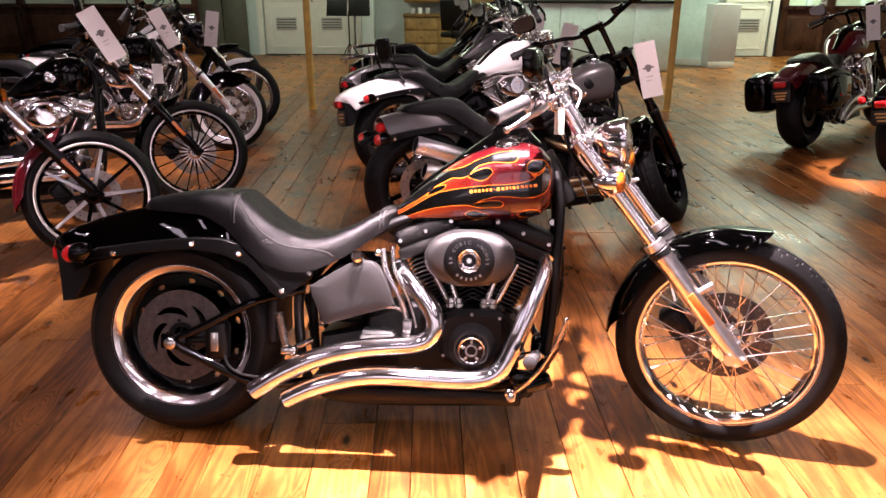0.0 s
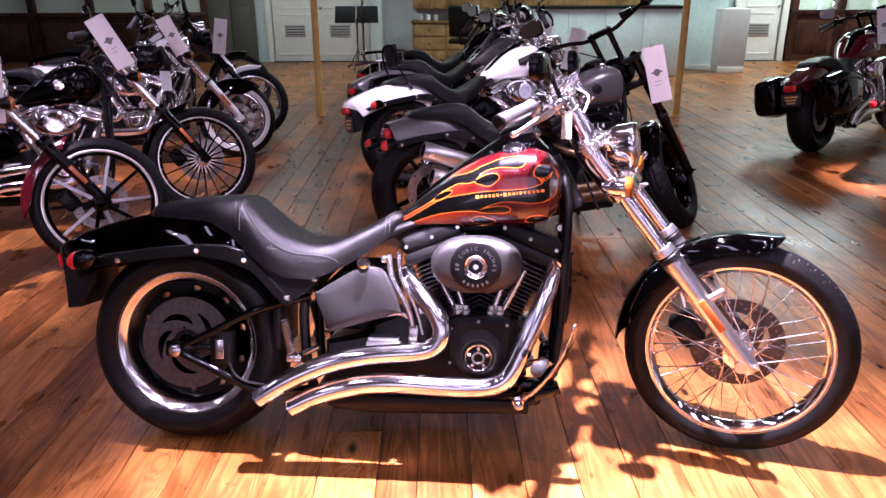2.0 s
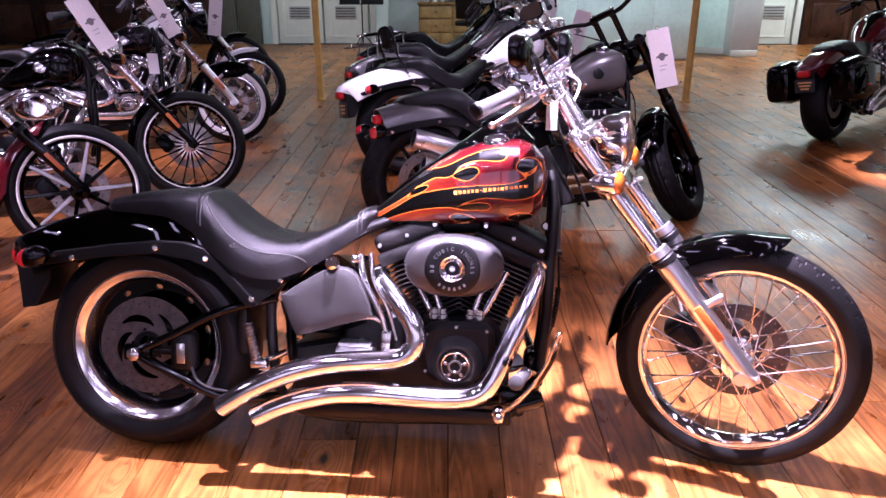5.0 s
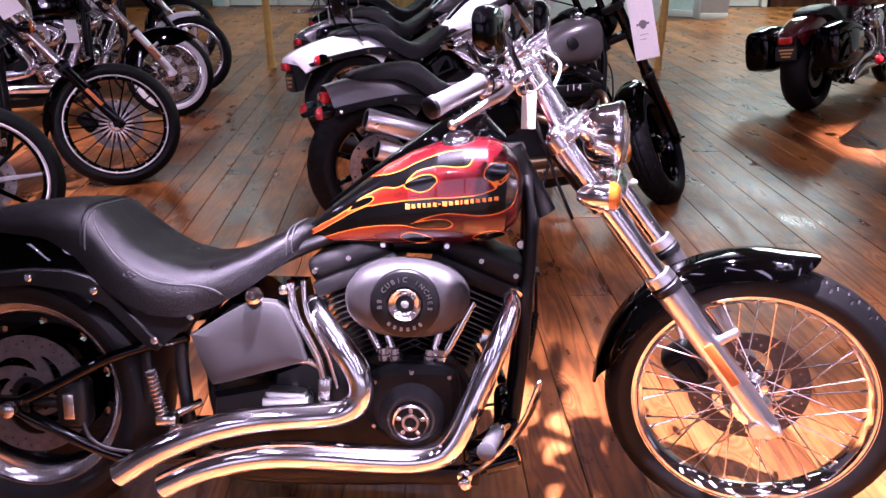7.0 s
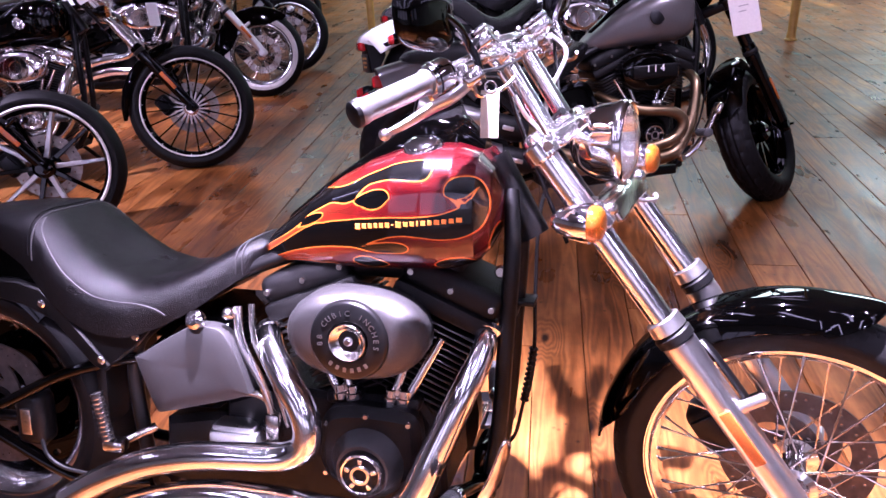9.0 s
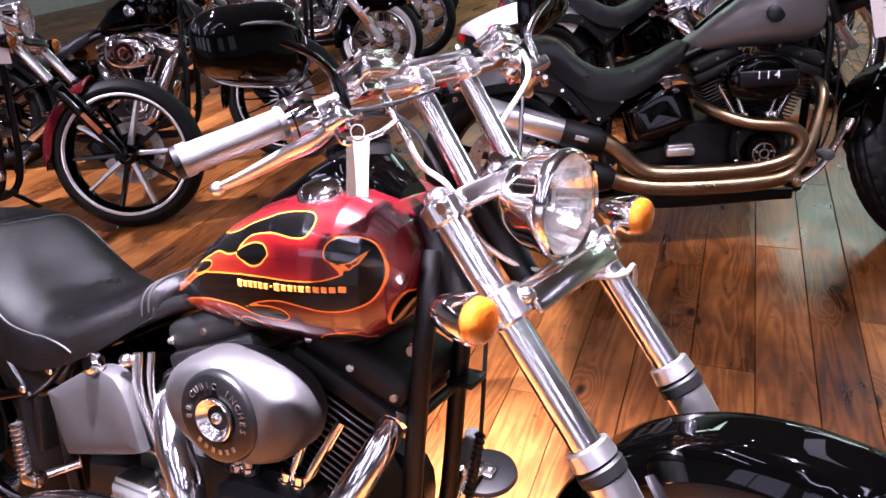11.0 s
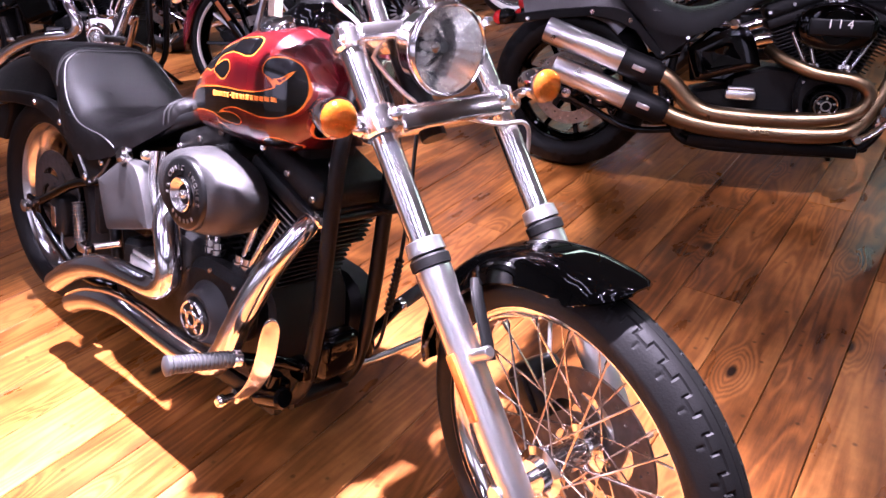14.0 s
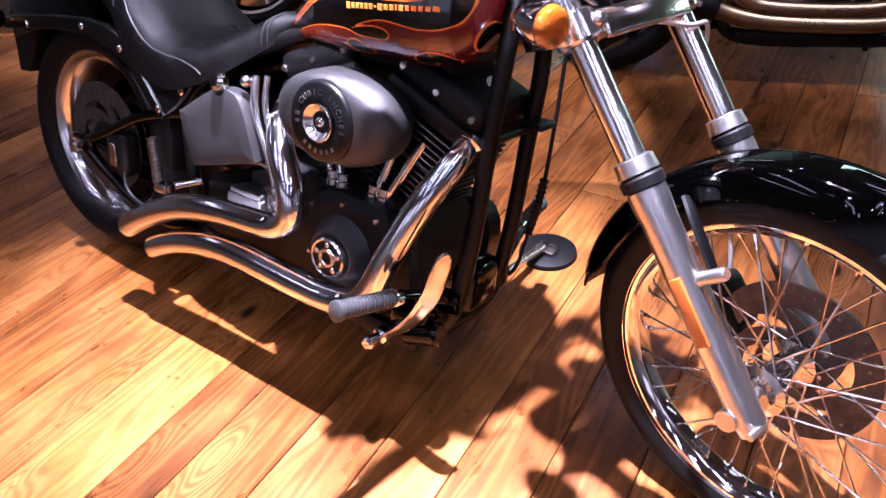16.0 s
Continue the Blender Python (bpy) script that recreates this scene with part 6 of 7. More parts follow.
            xv = yv.cross(Vector((0, 0, 1))).normalized()
            R3 = basis(mc, xv, yv, xv.cross(yv))
            shell = []
            for d, k in ((0.004, 0.97), (0.0, 1.0), (-0.010, 1.0), (-0.019, 0.93), (-0.026, 0.78), (-0.030, 0.5), (-0.032, 0.1)):
                ring = []
                for t in [2 * math.pi * i / 44 for i in range(44)]:
                    c, q = math.copysign(abs(math.cos(t)) ** 0.62, math.cos(t)), math.copysign(abs(math.sin(t)) ** 0.62, math.sin(t))
                    ring.append((0.074 * k * c, d, k * (0.048 * q * (1 - 0.16 * c * s) + 0.008 * c * s)))
                shell.append(ring)
            ms = part("mirror_shell", moved(loft(shell), R3), BLACK, b, "black rounded mirror shell", FM)
            part("crease", moved(tube([(0.050 * -s, -0.0262, 0.012), (0.024 * -s, -0.0290, 0.022), (-0.016 * -s, -0.0280, 0.026), (-0.046 * -s, -0.0235, 0.022)], 0.0022, 8, 5), R3), BLACK_SATIN, ms)
            part("mirror_glass", moved(loft([[(x * 0.95, 0.0055, z * 0.95) for x, y, z in shell[0]], [(x * 0.95, 0.0045, z * 0.95) for x, y, z in shell[0]]]), R3), CHROME, ms)
    if hi:
        part("cable_tie", tube([(0.036, -0.222, top - 0.030), (0.040, -0.14, top - 0.036), (0.036, -0.045, top - 0.030)], 0.0042, 8, 5, True, 0.6), BLACK_MATT, b, "black nylon cable tie", FM)
        part("hose_fitting", join(turned([(0, 0.014), (0.006, 0.014), (0.008, 0.010), (0.008, -0.012), (0, -0.012)], (0.032, -0.148, top - 0.030), (0, 0, 1), 12), rod((0.031, -0.147, top - 0.04), (0.026, -0.143, top - 0.085), 0.0058, 10)), CHROME, b, "", FM)
    # extras
    if S["bags"]:
        for s in (-1, 1):
            rings = []
            for x, z0, z1, w in ((-0.36, 0.42, 0.60, 0.06), (-0.34, 0.36, 0.66, 0.09), (-0.2, 0.33, 0.69, 0.105), (0.0, 0.33, 0.68, 0.105), (0.16, 0.36, 0.64, 0.095), (0.20, 0.42, 0.58, 0.06)):
                zc, hz = (z0 + z1) / 2, (z1 - z0) / 2
                rings.append([(x, s * 0.26 + w * math.copysign(abs(math.cos(t)) ** 0.55, math.cos(t)), zc + hz * math.copysign(abs(math.sin(t)) ** 0.55, math.sin(t))) for t in [2 * math.pi * i / 28 for i in range(28)]])
            bag = part("saddlebag", loft(rings), S["bags"], b, "hard black saddlebag")
            part("lid_seam", tube([(-0.352, s * 0.35, 0.60), (-0.2, s * 0.366, 0.625), (0.0, s * 0.366, 0.62), (0.18, s * 0.352, 0.585)], 0.003, 6), BLACK_MATT, bag)
            part("reflector", block((-0.08, s * 0.367, 0.45), (0.07, 0.006, 0.018), 0.003), RED_LENS, bag)
    if S["sissy"]:
        part("sissy_bar", join(tube([(0.05, -0.12, 0.70), (-0.04, -0.12, 0.86), (-0.06, -0.10, 0.99), (-0.065, 0, 1.02), (-0.06, 0.10, 0.99), (-0.04, 0.12, 0.86), (0.05, 0.12, 0.70)], 0.008, 8)), BLACK, b)
        part("back_pad", moved(block((0, 0, 0), (0.045, 0.19, 0.15), 0.02, 3), Matrix.Translation((-0.035, 0, 0.95)) @ pose(0, 0, 0, 0, -8, 0)), LEATHER, b)
    if S["rack"]:
        part("luggage_rack", join(tube([(0.02, -0.11, 0.80), (-0.15, -0.12, 0.81), (-0.38, -0.11, 0.80), (-0.42, 0, 0.80), (-0.38, 0.11, 0.80), (-0.15, 0.12, 0.81), (0.02, 0.11, 0.80)], 0.008, 8), *[rod((-0.35, y, 0.805), (0.0, y, 0.805), 0.006, 8) for y in (-0.06, 0, 0.06)], *[rod((x, y, 0.70), (x, y, 0.805), 0.007, 8) for x in (-0.2, -0.02) for y in (-0.11, 0.11)]), CHROME, b)
    if S["screen"] == "tall":
        rings = []
        for z, w, f in ((0.16, 0.20, 0.11), (0.28, 0.24, 0.09), (0.42, 0.24, 0.06), (0.56, 0.20, 0.02), (0.60, 0.12, 0.0)):
            rings.append([(f - 0.10 * (u ** 2), w * u, z) for u in [-1 + 0.125 * i for i in range(17)]] + [(f - 0.10 * (u ** 2) - 0.004, w * u, z) for u in [1 - 0.125 * i for i in range(17)]])
        part("windscreen", loft(rings), CLEAR_SCREEN, b, "clear windscreen", FM @ pose(0, 0, 0, 0, -14, 0)).visible_shadow = False
    if S["screen"] == "bat":
        rings = []
        for x, w, h in ((0.20, 0.10, 0.06), (0.17, 0.22, 0.12), (0.10, 0.32, 0.17), (0.0, 0.37, 0.19), (-0.08, 0.38, 0.17)):
            rings.append([(1.30 + x, w * math.copysign(abs(math.cos(t)) ** 0.7, math.cos(t)), 1.03 + h * math.copysign(abs(math.sin(t)) ** 0.8, math.sin(t))) for t in [2 * math.pi * i / 36 for i in range(36)]])
        bat = part("fairing", loft(rings), S["tank"], b, "batwing front fairing")
        for y, z in ((-0.16, 1.06), (-0.055, 1.07), (0.055, 1.07), (0.16, 1.06)):
            part("gauge", turned([(0, 0.006), (0.036, 0.006), (0.042, 0.0)], (1.218, y, z), (-1, 0, 0.1), 20), CHROME_WORN, bat)
        part("headlight", turned([(0.09, -0.02), (0.095, 0.01), (0.085, 0.02), (0, 0.035)], (1.50, 0, 1.02), (1, 0, 0), 28), CHROME_WORN, bat)
        part("screen", loft([[(1.44 - 0.12 * u * u, 0.30 * u, 1.17) for u in [-1 + 0.125 * i for i in range(17)]] + [(1.436 - 0.12 * u * u, 0.30 * u, 1.17) for u in [1 - 0.125 * i for i in range(17)]], [(1.38 - 0.12 * u * u, 0.26 * u, 1.32) for u in [-1 + 0.125 * i for i in range(17)]] + [(1.376 - 0.12 * u * u, 0.26 * u, 1.32) for u in [1 - 0.125 * i for i in range(17)]]]), CLEAR_SCREEN, bat)
    # side stand
    sx, sy, sz = S["stand_at"]
    part("side_stand", join(tube([(1.02, 0.09, 0.20), (1.05, 0.20, 0.15), (sx - 0.005, sy - 0.012, sz + 0.012)], 0.012, 10, 6), moved(block((0, 0, 0), (0.062, 0.045, 0.012), 0.005), Matrix.Translation((sx, sy, sz + 0.006)) @ pose(0, 0, 0, 13, 0, 0))), CHROME_WORN if hi else BLACK_SATIN, b)
    # cables
    if hi:
        part("clutch_cable", tube([tuple(FM @ Vector((0.03, 0.20, 0.33))), (1.275, 0.12, 0.98), (1.245, 0.105, 0.82), (1.240, 0.110, 0.66), (1.243, 0.098, 0.51), (1.224, 0.100, 0.39), (1.195, 0.108, 0.29), (1.10, 0.13, 0.25)], 0.0042, 8, 8), BLACK_MATT, b)
        boot = part("cable_boot", tube([(1.2425, 0.0985, 0.52), (1.236, 0.098, 0.45), (1.226, 0.099, 0.40)], 0.0078, 10, 8), BLACK_MATT, b)
        for k in range(11):
            u = k / 10
            part("rib", turned([(0.007, -0.003), (0.0105, -0.001), (0.0105, 0.001), (0.007, 0.003)], (1.2425 - 0.0165 * u ** 1.2, 0.0985, 0.52 - 0.12 * u), (-0.14, 0, -1), 12), BLACK_MATT, boot)
    else:
        part("clutch_cable", tube([tuple(FM @ Vector((0.03, 0.20, 0.33))), (1.26, 0.10, 0.98), (1.245, 0.02, 0.80), (1.235, -0.10, 0.70), (1.235, -0.115, 0.55), (1.215, -0.115, 0.40), (1.16, -0.10, 0.28), (1.05, -0.07, 0.22)], 0.0042, 8, 8), BLACK_MATT, b)
    if hi:
        part("brake_hose", tube([(0.026, -0.143, 0.253), (0.018, -0.136, 0.215), (0.006, -0.10, 0.178), (-0.040, -0.06, 0.12), (-0.03, -0.01, 0.03), (0.04, 0.07, -0.05), (0.02, 0.16, -0.06), (-0.035, 0.165, -0.14), (-0.045, 0.162, -0.28), (-0.08, 0.12, -0.42), (-0.11, 0.10, -0.50)], 0.0042, 8, 8), HOSE, b, "", FM)
        part("throttle_cable", tube([(-0.005, -0.20, 0.32), (0.02, -0.13, 0.29), (-0.03, -0.06, 0.22), (-0.07, -0.05, 0.10), (-0.10, -0.05, -0.02)], 0.0042, 8, 8), BLACK_MATT, b, "", FM)
        part("clutch_hose", tube([(0.02, 0.215, 0.34), (0.05, 0.14, 0.28), (-0.02, 0.07, 0.22), (-0.06, 0.06, 0.12)], 0.0045, 8, 8), HOSE, b, "", FM)
        part("tube_bracket", join(rod((1.207, -0.075, 0.625), (1.207, 0.075, 0.625), 0.009), block((1.222, 0.075, 0.635), (0.05, 0.065, 0.012), 0.004, 2)), BLACK_SATIN, b)
        # black block added to keep the gap under the tank dark
        part("backbone_cover", block((0.945, 0.0, 0.742), (0.34, 0.15, 0.085), 0.02, 3), BLACK_MATT, b)
        part("primary_cover", plate([(0.52, 0.20), (0.50, 0.34), (0.58, 0.42), (0.80, 0.43), (1.06, 0.42), (1.12, 0.34), (1.08, 0.22), (0.90, 0.185), (0.66, 0.18)], 0.11, 0.20, 0.02, 3), BLACK_SATIN, b)
        part("regulator", block((1.170, 0.0, 0.30), (0.06, 0.12, 0.11), 0.028, 4), BLACK, b)
        part("breather_pipe", join(tube([(0.672, -0.135, 0.640), (0.686, -0.15, 0.57), (0.735, -0.155, 0.475), (0.756, -0.155, 0.385)], 0.009, 12, 6), block((0.752, -0.155, 0.40), (0.03, 0.028, 0.06), 0.007)), CHROME_WORN, b)
        part("breather_pipe", tube([(0.70, -0.13, 0.645), (0.712, -0.145, 0.57), (0.755, -0.15, 0.485), (0.78, -0.15, 0.40)], 0.0065, 10, 6), CHROME_WORN, b)
        part("linkage", tube([(0.62, -0.14, 0.445), (0.70, -0.145, 0.462), (0.735, -0.145, 0.45)], 0.008, 10), CHROME_WORN, b)
        part("ball_joint", ball((0.66, -0.15, 0.628), 0.013), CHROME_WORN, b)
        part("frame_bolt", turned([(0, 0.01), (0.009, 0.01), (0.013, 0.006), (0.013, 0), (0, 0)], (1.19, -0.060, 0.728), (0, -1, 0), 14), CHROME_WORN, b)
        part("coil_cover", block((1.02, -0.055, 0.545), (0.05, 0.05, 0.06), 0.01), BLACK_SATIN, b)
        part("rear_hugger", block((0.31, 0.0, 0.42), (0.03, 0.20, 0.20), 0.012), BLACK_MATT, b)
    return b


# ---- the show floor: planks, walls ----
def floor_planks():
    rnd = random.Random(7)
    near, far = [], []
    x = -9.0
    while x < 11.0:
        w = rnd.choice((0.125, 0.145, 0.165, 0.185, 0.20))
        y = -7.0 - rnd.random() * 3
        while y < 12.4:
            L = rnd.uniform(1.8, 4.2)
            y1 = min(y + L, 12.4)
            if y1 - y > 0.3:
                cx, cy = x + w / 2, (y + y1) / 2
                d = max(abs(cx - 0.9) - 1.2, 0) + 0.6 * max(abs(cy - 1.6) - (y1 - y) / 2 - 1.4, 0)
                near.append((d, cx, cy, w, y1 - y))
            y = y1
        x += w
    near.sort()
    return near


turn = radians(2.4)
RZ = pose(0, 0, 0, 0, 0, 2.4)
floor = thing("floor", "worn varnished orange-brown pine plank floor", "floor", None, "", "structure")
rows = floor_planks()


def plank_geo(w, L, dz=0.0):
    a, c = w / 2 - 0.0012, L / 2 - 0.001
    i, e = 0.0018, 0.0005
    v = [(-a, -c, -0.02), (a, -c, -0.02), (a, c, -0.02), (-a, c, -0.02), (-a, -c, -i), (a, -c, -i), (a, c, -i), (-a, c, -i), (-a + i, -c + e, 0), (a - i, -c + e, 0), (a - i, c - e, 0), (-a + i, c - e, 0)]
    f = [(0, 1, 5, 4), (1, 2, 6, 5), (2, 3, 7, 6), (3, 0, 4, 7), (4, 5, 9, 8), (5, 6, 10, 9), (6, 7, 11, 10), (7, 4, 8, 11), (8, 9, 10, 11)]
    return v, f


solid("subfloor", block((1.0, 2.0, -0.06), (24, 24, 0.06)), DARK_HOLE, "dark boards under the planks", "floor", "", "structure")


def build_floor():
    rnd = random.Random(3)
    gs = []
    for k, (d, cx, cy, w, L) in enumerate(rows):
        M = RZ @ Matrix.Translation((cx, cy, -rnd.random() * 0.0012)) @ pose(0, 0, 0, rnd.uniform(-0.02, 0.02), rnd.uniform(-0.15, 0.15), 0)
        if k < 290:
            g = plank_geo(w, L)
            me = bpy.data.meshes.new("plank")
            me.from_pydata(g[0], [], g[1])
            me.materials.append(PLANK)
            o = new("plank", me)
            o.parent, o.matrix_basis = floor, M
        else:
            gs.append(moved(plank_geo(w, L), M))
    g = join(*gs)
    me = bpy.data.meshes.new("far_planks")
    me.from_pydata(g[0], [], g[1])
    me.materials.append(PLANK_FAR)
    o = new("far_planks", me)
    o.parent = floor
    tagged(o, kind="stuff")


WY = 12.34
# walls
def wall(name, c, s, material, label):
    return solid(name, block(c, s), material, label, "wall", "", "structure")


wall("wall_north", (0.0, WY + 0.26, 1.75), (24, 0.2, 3.6), WALL_PAINT, "pale blue-green painted back wall")
# south wall and ceiling are out of view, toned for reflections in the chrome
wall("wall_south", (1.0, -7.5, 1.75), (24, 0.2, 3.6), WALL_LIGHT, "unseen off-white wall closing the room")
wall("wall_west", (-8.6, 2.4, 1.75), (0.2, 20, 3.6), WALL_DARK, "pale grey side wall")
wall("wall_east", (10.6, 2.4, 1.75), (0.2, 20, 3.6), WALL_DARK, "pale grey side wall")
solid("ceiling", block((1.0, 2.4, 3.6), (24, 20.6, 0.12)), CEILING_PAINT, "unseen grey ceiling closing the room", "ceiling", "", "structure")


def unseen_window(name, m):
    """A casement added out of view, around a lamp that brightens the chrome."""
    w = thing(name, "tall white-framed window added out of view", "window", m, "", "structure")
    fr = part("window_frame", join(*[block((sx * 0.86, 0, 0), (0.10, 0.10, 1.9), 0.006) for sx in (-1, 1)], *[block((0, 0, sz * 0.92), (1.62, 0.10, 0.10), 0.006) for sz in (-1, 1)], block((0, 0, 0), (0.05, 0.06, 1.74), 0.004)), DOOR_PAINT, w)
    part("window_sill", block((0, 0.06, -1.0), (1.9, 0.2, 0.05), 0.006), DOOR_PAINT, w)


for i, x in enumerate((-3.2, -0.4, 2.4, 5.2)):
    unseen_window("window_%d" % (i + 3), Matrix.Translation((x, -7.34, 1.9)))
for i, y in enumerate((-4.2, -1.0)):
    unseen_window("window_%d" % (i + 7), Matrix.Translation((10.44, y, 1.9)) @ pose(0, 0, 0, 0, 0, 90))


def panel_door(name, x0, x1, label, vents=True, z1=2.05, paint=None, knob=1):
    paint = paint or DOOR_PAINT
    d = thing(name, label, "door", None, "", "structure")
    w = x1 - x0
    cx = (x0 + x1) / 2
    part("leaf", block((cx, WY + 0.02, z1 / 2 + 0.01), (w - 0.012, 0.04, z1), 0.004), paint, d)
    for z0, z2 in ((0.14, 0.86), (0.98, z1 - 0.12)):
        part("moulding", join(*[block((cx + a * (w * 0.36), WY - 0.006, (z0 + z2) / 2), (0.022, 0.016, z2 - z0), 0.004) for a in (-1, 1)], *[block((cx, WY - 0.006, z), (w * 0.74, 0.016, 0.022), 0.004) for z in (z0, z2)]), paint, d)
    if vents:
        v = part("vent_grille", block((cx, WY - 0.012, 0.57), (0.40, 0.012, 0.23), 0.003), DESK_PAINT, d, "grey louvred vent")
        for i in range(9):
            part("slat", moved(block((0, 0, 0), (0.36, 0.004, 0.018)), Matrix.Translation((cx, WY - 0.022, 0.475 + 0.024 * i)) @ pose(0, 0, 0, 35, 0, 0)), GREEN_PANEL if i % 2 else DESK_PAINT, v)
    part("knob", turned([(0, 0.05), (0.02, 0.048), (0.028, 0.035), (0.012, 0.018), (0.022, 0)], (cx + knob * w * 0.42, WY, 0.98), (0, -1, 0), 16), CHROME_WORN, d)
    return d


panel_door("door_1", -2.78, -1.94, "off-white panelled door with a low vent", True, 2.05, None, 1)
panel_door("door_2", -1.92, -1.08, "off-white panelled door with a low vent", True, 2.05, None, -1)
panel_door("door_3", 5.95, 6.68, "cream panelled door with a low vent", True, 2.05, None, 1)
solid("trim", join(*[block((x, WY - 0.015, 1.06), (0.11, 0.07, 2.12), 0.006) for x in (-2.85, -0.99, 5.89, 6.76)], *[block((x, WY - 0.015, 2.12), (w, 0.07, 0.10), 0.006) for x, w in ((-1.92, 1.9), (6.32, 0.9))]), DOOR_PAINT, "off-white door casings", "trim", "", "structure")
solid("trim_post", block((-0.79, WY - 0.14, 1.7), (0.22, 0.32, 3.4), 0.01), WALL_PAINT, "pale painted corner post", "trim", "", "structure")
solid("baseboard", join(block((-0.55, WY + 0.13, 0.06), (0.6, 0.03, 0.12), 0.004), block((4.6, WY + 0.13, 0.06), (2.3, 0.03, 0.12), 0.004)), DOOR_PAINT, "white baseboard", "baseboard", "", "structure")
solid("door_threshold", join(block((-1.93, WY - 0.02, 0.006), (1.74, 0.08, 0.012)), block((6.3, WY - 0.02, 0.006), (0.85, 0.08, 0.012))), DARK_HOLE, "dark strip under the doors", "trim", "", "structure")


def glazed_front(name, x0, x1, label, panes, sill=0.88, panel=DARK_WOOD):
    f = thing(name, label, "shop front", None, "", "structure")
    w = x1 - x0
    part("lower_panel", block(((x0 + x1) / 2, WY + 0.05, sill / 2), (w, 0.08, sill), 0.004), panel, f)
    part("sill", block(((x0 + x1) / 2, WY + 0.0, sill), (w, 0.16, 0.07), 0.008), DARK_WOOD, f)
    part("head", block(((x0 + x1) / 2, WY + 0.02, 2.3), (w, 0.14, 0.12), 0.008), DARK_WOOD, f)
    for i in range(panes + 1):
        x = x0 + w * i / panes
        part("mullion", block((min(max(x, x0 + 0.06), x1 - 0.06), WY + 0.0, 1.2), (0.12, 0.13, 2.4), 0.008), DARK_WOOD, f)
    for i in range(panes):
        x = x0 + w * (i + 0.5) / panes
        part("pane", block((x, WY + 0.06, 1.58), (w / panes - 0.10, 0.008, 1.36)), PANE, f)
        part("raised_panel", block((x, WY + 0.005, sill / 2 - 0.02), (w / panes - 0.30, 0.03, sill - 0.30), 0.012), panel, f)
    return f


glazed_front("window_1", -8.5, -4.0, "dark stained wood shop front with pale green panes", 4)
glazed_front("window_2", 6.86, 10.5, "dark stained wood display front with glass panes", 4)
olive = thing("door_4", "closed dark olive double door", "door", None, "", "structure")
for i in range(2):
    lf = part("leaf", block((-3.80 + 0.46 * i, WY + 0.03, 1.05), (0.44, 0.05, 2.1), 0.006), GREEN_PANEL, olive)
    part("groove", block((-3.80 + 0.46 * i, WY + 0.002, 0.60), (0.28, 0.012, 0.8), 0.004), GREEN_PANEL, lf)


scn = thing("folding_screen", "pale green folding display screen standing on the planks", "screen", Matrix.Translation((-6.95, 3.55, 0)))
for i in range(3):
    lf = part("leaf", moved(block((0, 0, 0.95), (0.50, 0.03, 1.8), 0.006), Matrix.Translation((0.02 * (i % 2), -0.45 + 0.46 * i, 0)) @ pose(0, 0, 0, 0, 0, 78 if i % 2 else 102)), FROST, scn)
    for rz in (0.05, 1.85):
        part("rail", moved(block((0, 0, rz), (0.50, 0.045, 0.07), 0.006), Matrix.Translation((0.02 * (i % 2), -0.45 + 0.46 * i, 0)) @ pose(0, 0, 0, 0, 0, 78 if i % 2 else 102)), DOOR_PAINT, lf)


def pillar(x, y):
    t = thing("pillar", "round ochre-painted timber pillar standing on the planks", "pillar", Matrix.Translation((x, y, 0)), "ochre pillars", "structure")
    part("shaft", turned([(0.042, 0.0), (0.042, 0.05), (0.038, 0.06), (0.037, 1.7), (0.036, 3.54)], (0, 0, 0), (0, 0, 1), 24), PILLAR_PAINT, t)
    part("foot", turned([(0.055, 0.0), (0.055, 0.012), (0.042, 0.02)], (0, 0, 0), (0, 0, 1), 24), PILLAR_PAINT, t)


pillar(-0.767, 6.262)
pillar(3.248, 6.237)


def music_stand():
    t = thing("music_stand", "black folding music stand with an open desk", "music stand", Matrix.Translation((-0.99, 11.0, 0)))
    part("pole", rod((0, 0, 0.12), (0, 0, 0.86), 0.012), BLACK_SATIN, t)
    for k in range(3):
        a = radians(120 * k + 20)
        part("leg", rod((0, 0, 0.32), (0.26 * math.cos(a), 0.26 * math.sin(a), 0.0), 0.009, 8), BLACK_SATIN, t)
    for s in (-1, 1):
        part("desk_leaf", moved(block((0, 0, 0), (0.36, 0.012, 0.27), 0.004), Matrix.Translation((s * 0.19, -0.02, 0.92)) @ pose(0, 0, 0, -14, 0, s * 8)), BLACK_MATT, t)
    part("lip", block((0, -0.06, 0.785), (0.74, 0.06, 0.012), 0.003), BLACK_SATIN, t)


music_stand()


def cabinet(x, y, z0, z1, w, depth, label, drawers=0):
    t = thing("cabinet", label, "cabinet", Matrix.Translation((x, y, z0)), "honey oak cabinets")
    h = z1 - z0
    part("body", block((0, depth / 2, h / 2), (w - 0.004, depth, h), 0.004), OAK, t)
    if drawers:
        for k in range(drawers):
            dz = h / drawers
            dr = part("drawer", block((0, -0.012, dz * (k + 0.5)), (w - 0.05, 0.022, dz - 0.03), 0.006), OAK, t)
            part("knob", ball((0, -0.035, dz * (k + 0.5)), 0.016), DARK_WOOD, dr)
    else:
        for s in (-1, 1):
            dr = part("door", block((s * w / 4, -0.012, h / 2), (w / 2 - 0.03, 0.022, h - 0.04), 0.005), OAK, t)
            part("raised_panel", block((s * w / 4, -0.026, h / 2), (w / 2 - 0.16, 0.012, max(0.1, h - 0.18)), 0.005), OAK, dr)
            part("knob", ball((s * 0.05, -0.038, h / 2), 0.014), DARK_WOOD, dr)


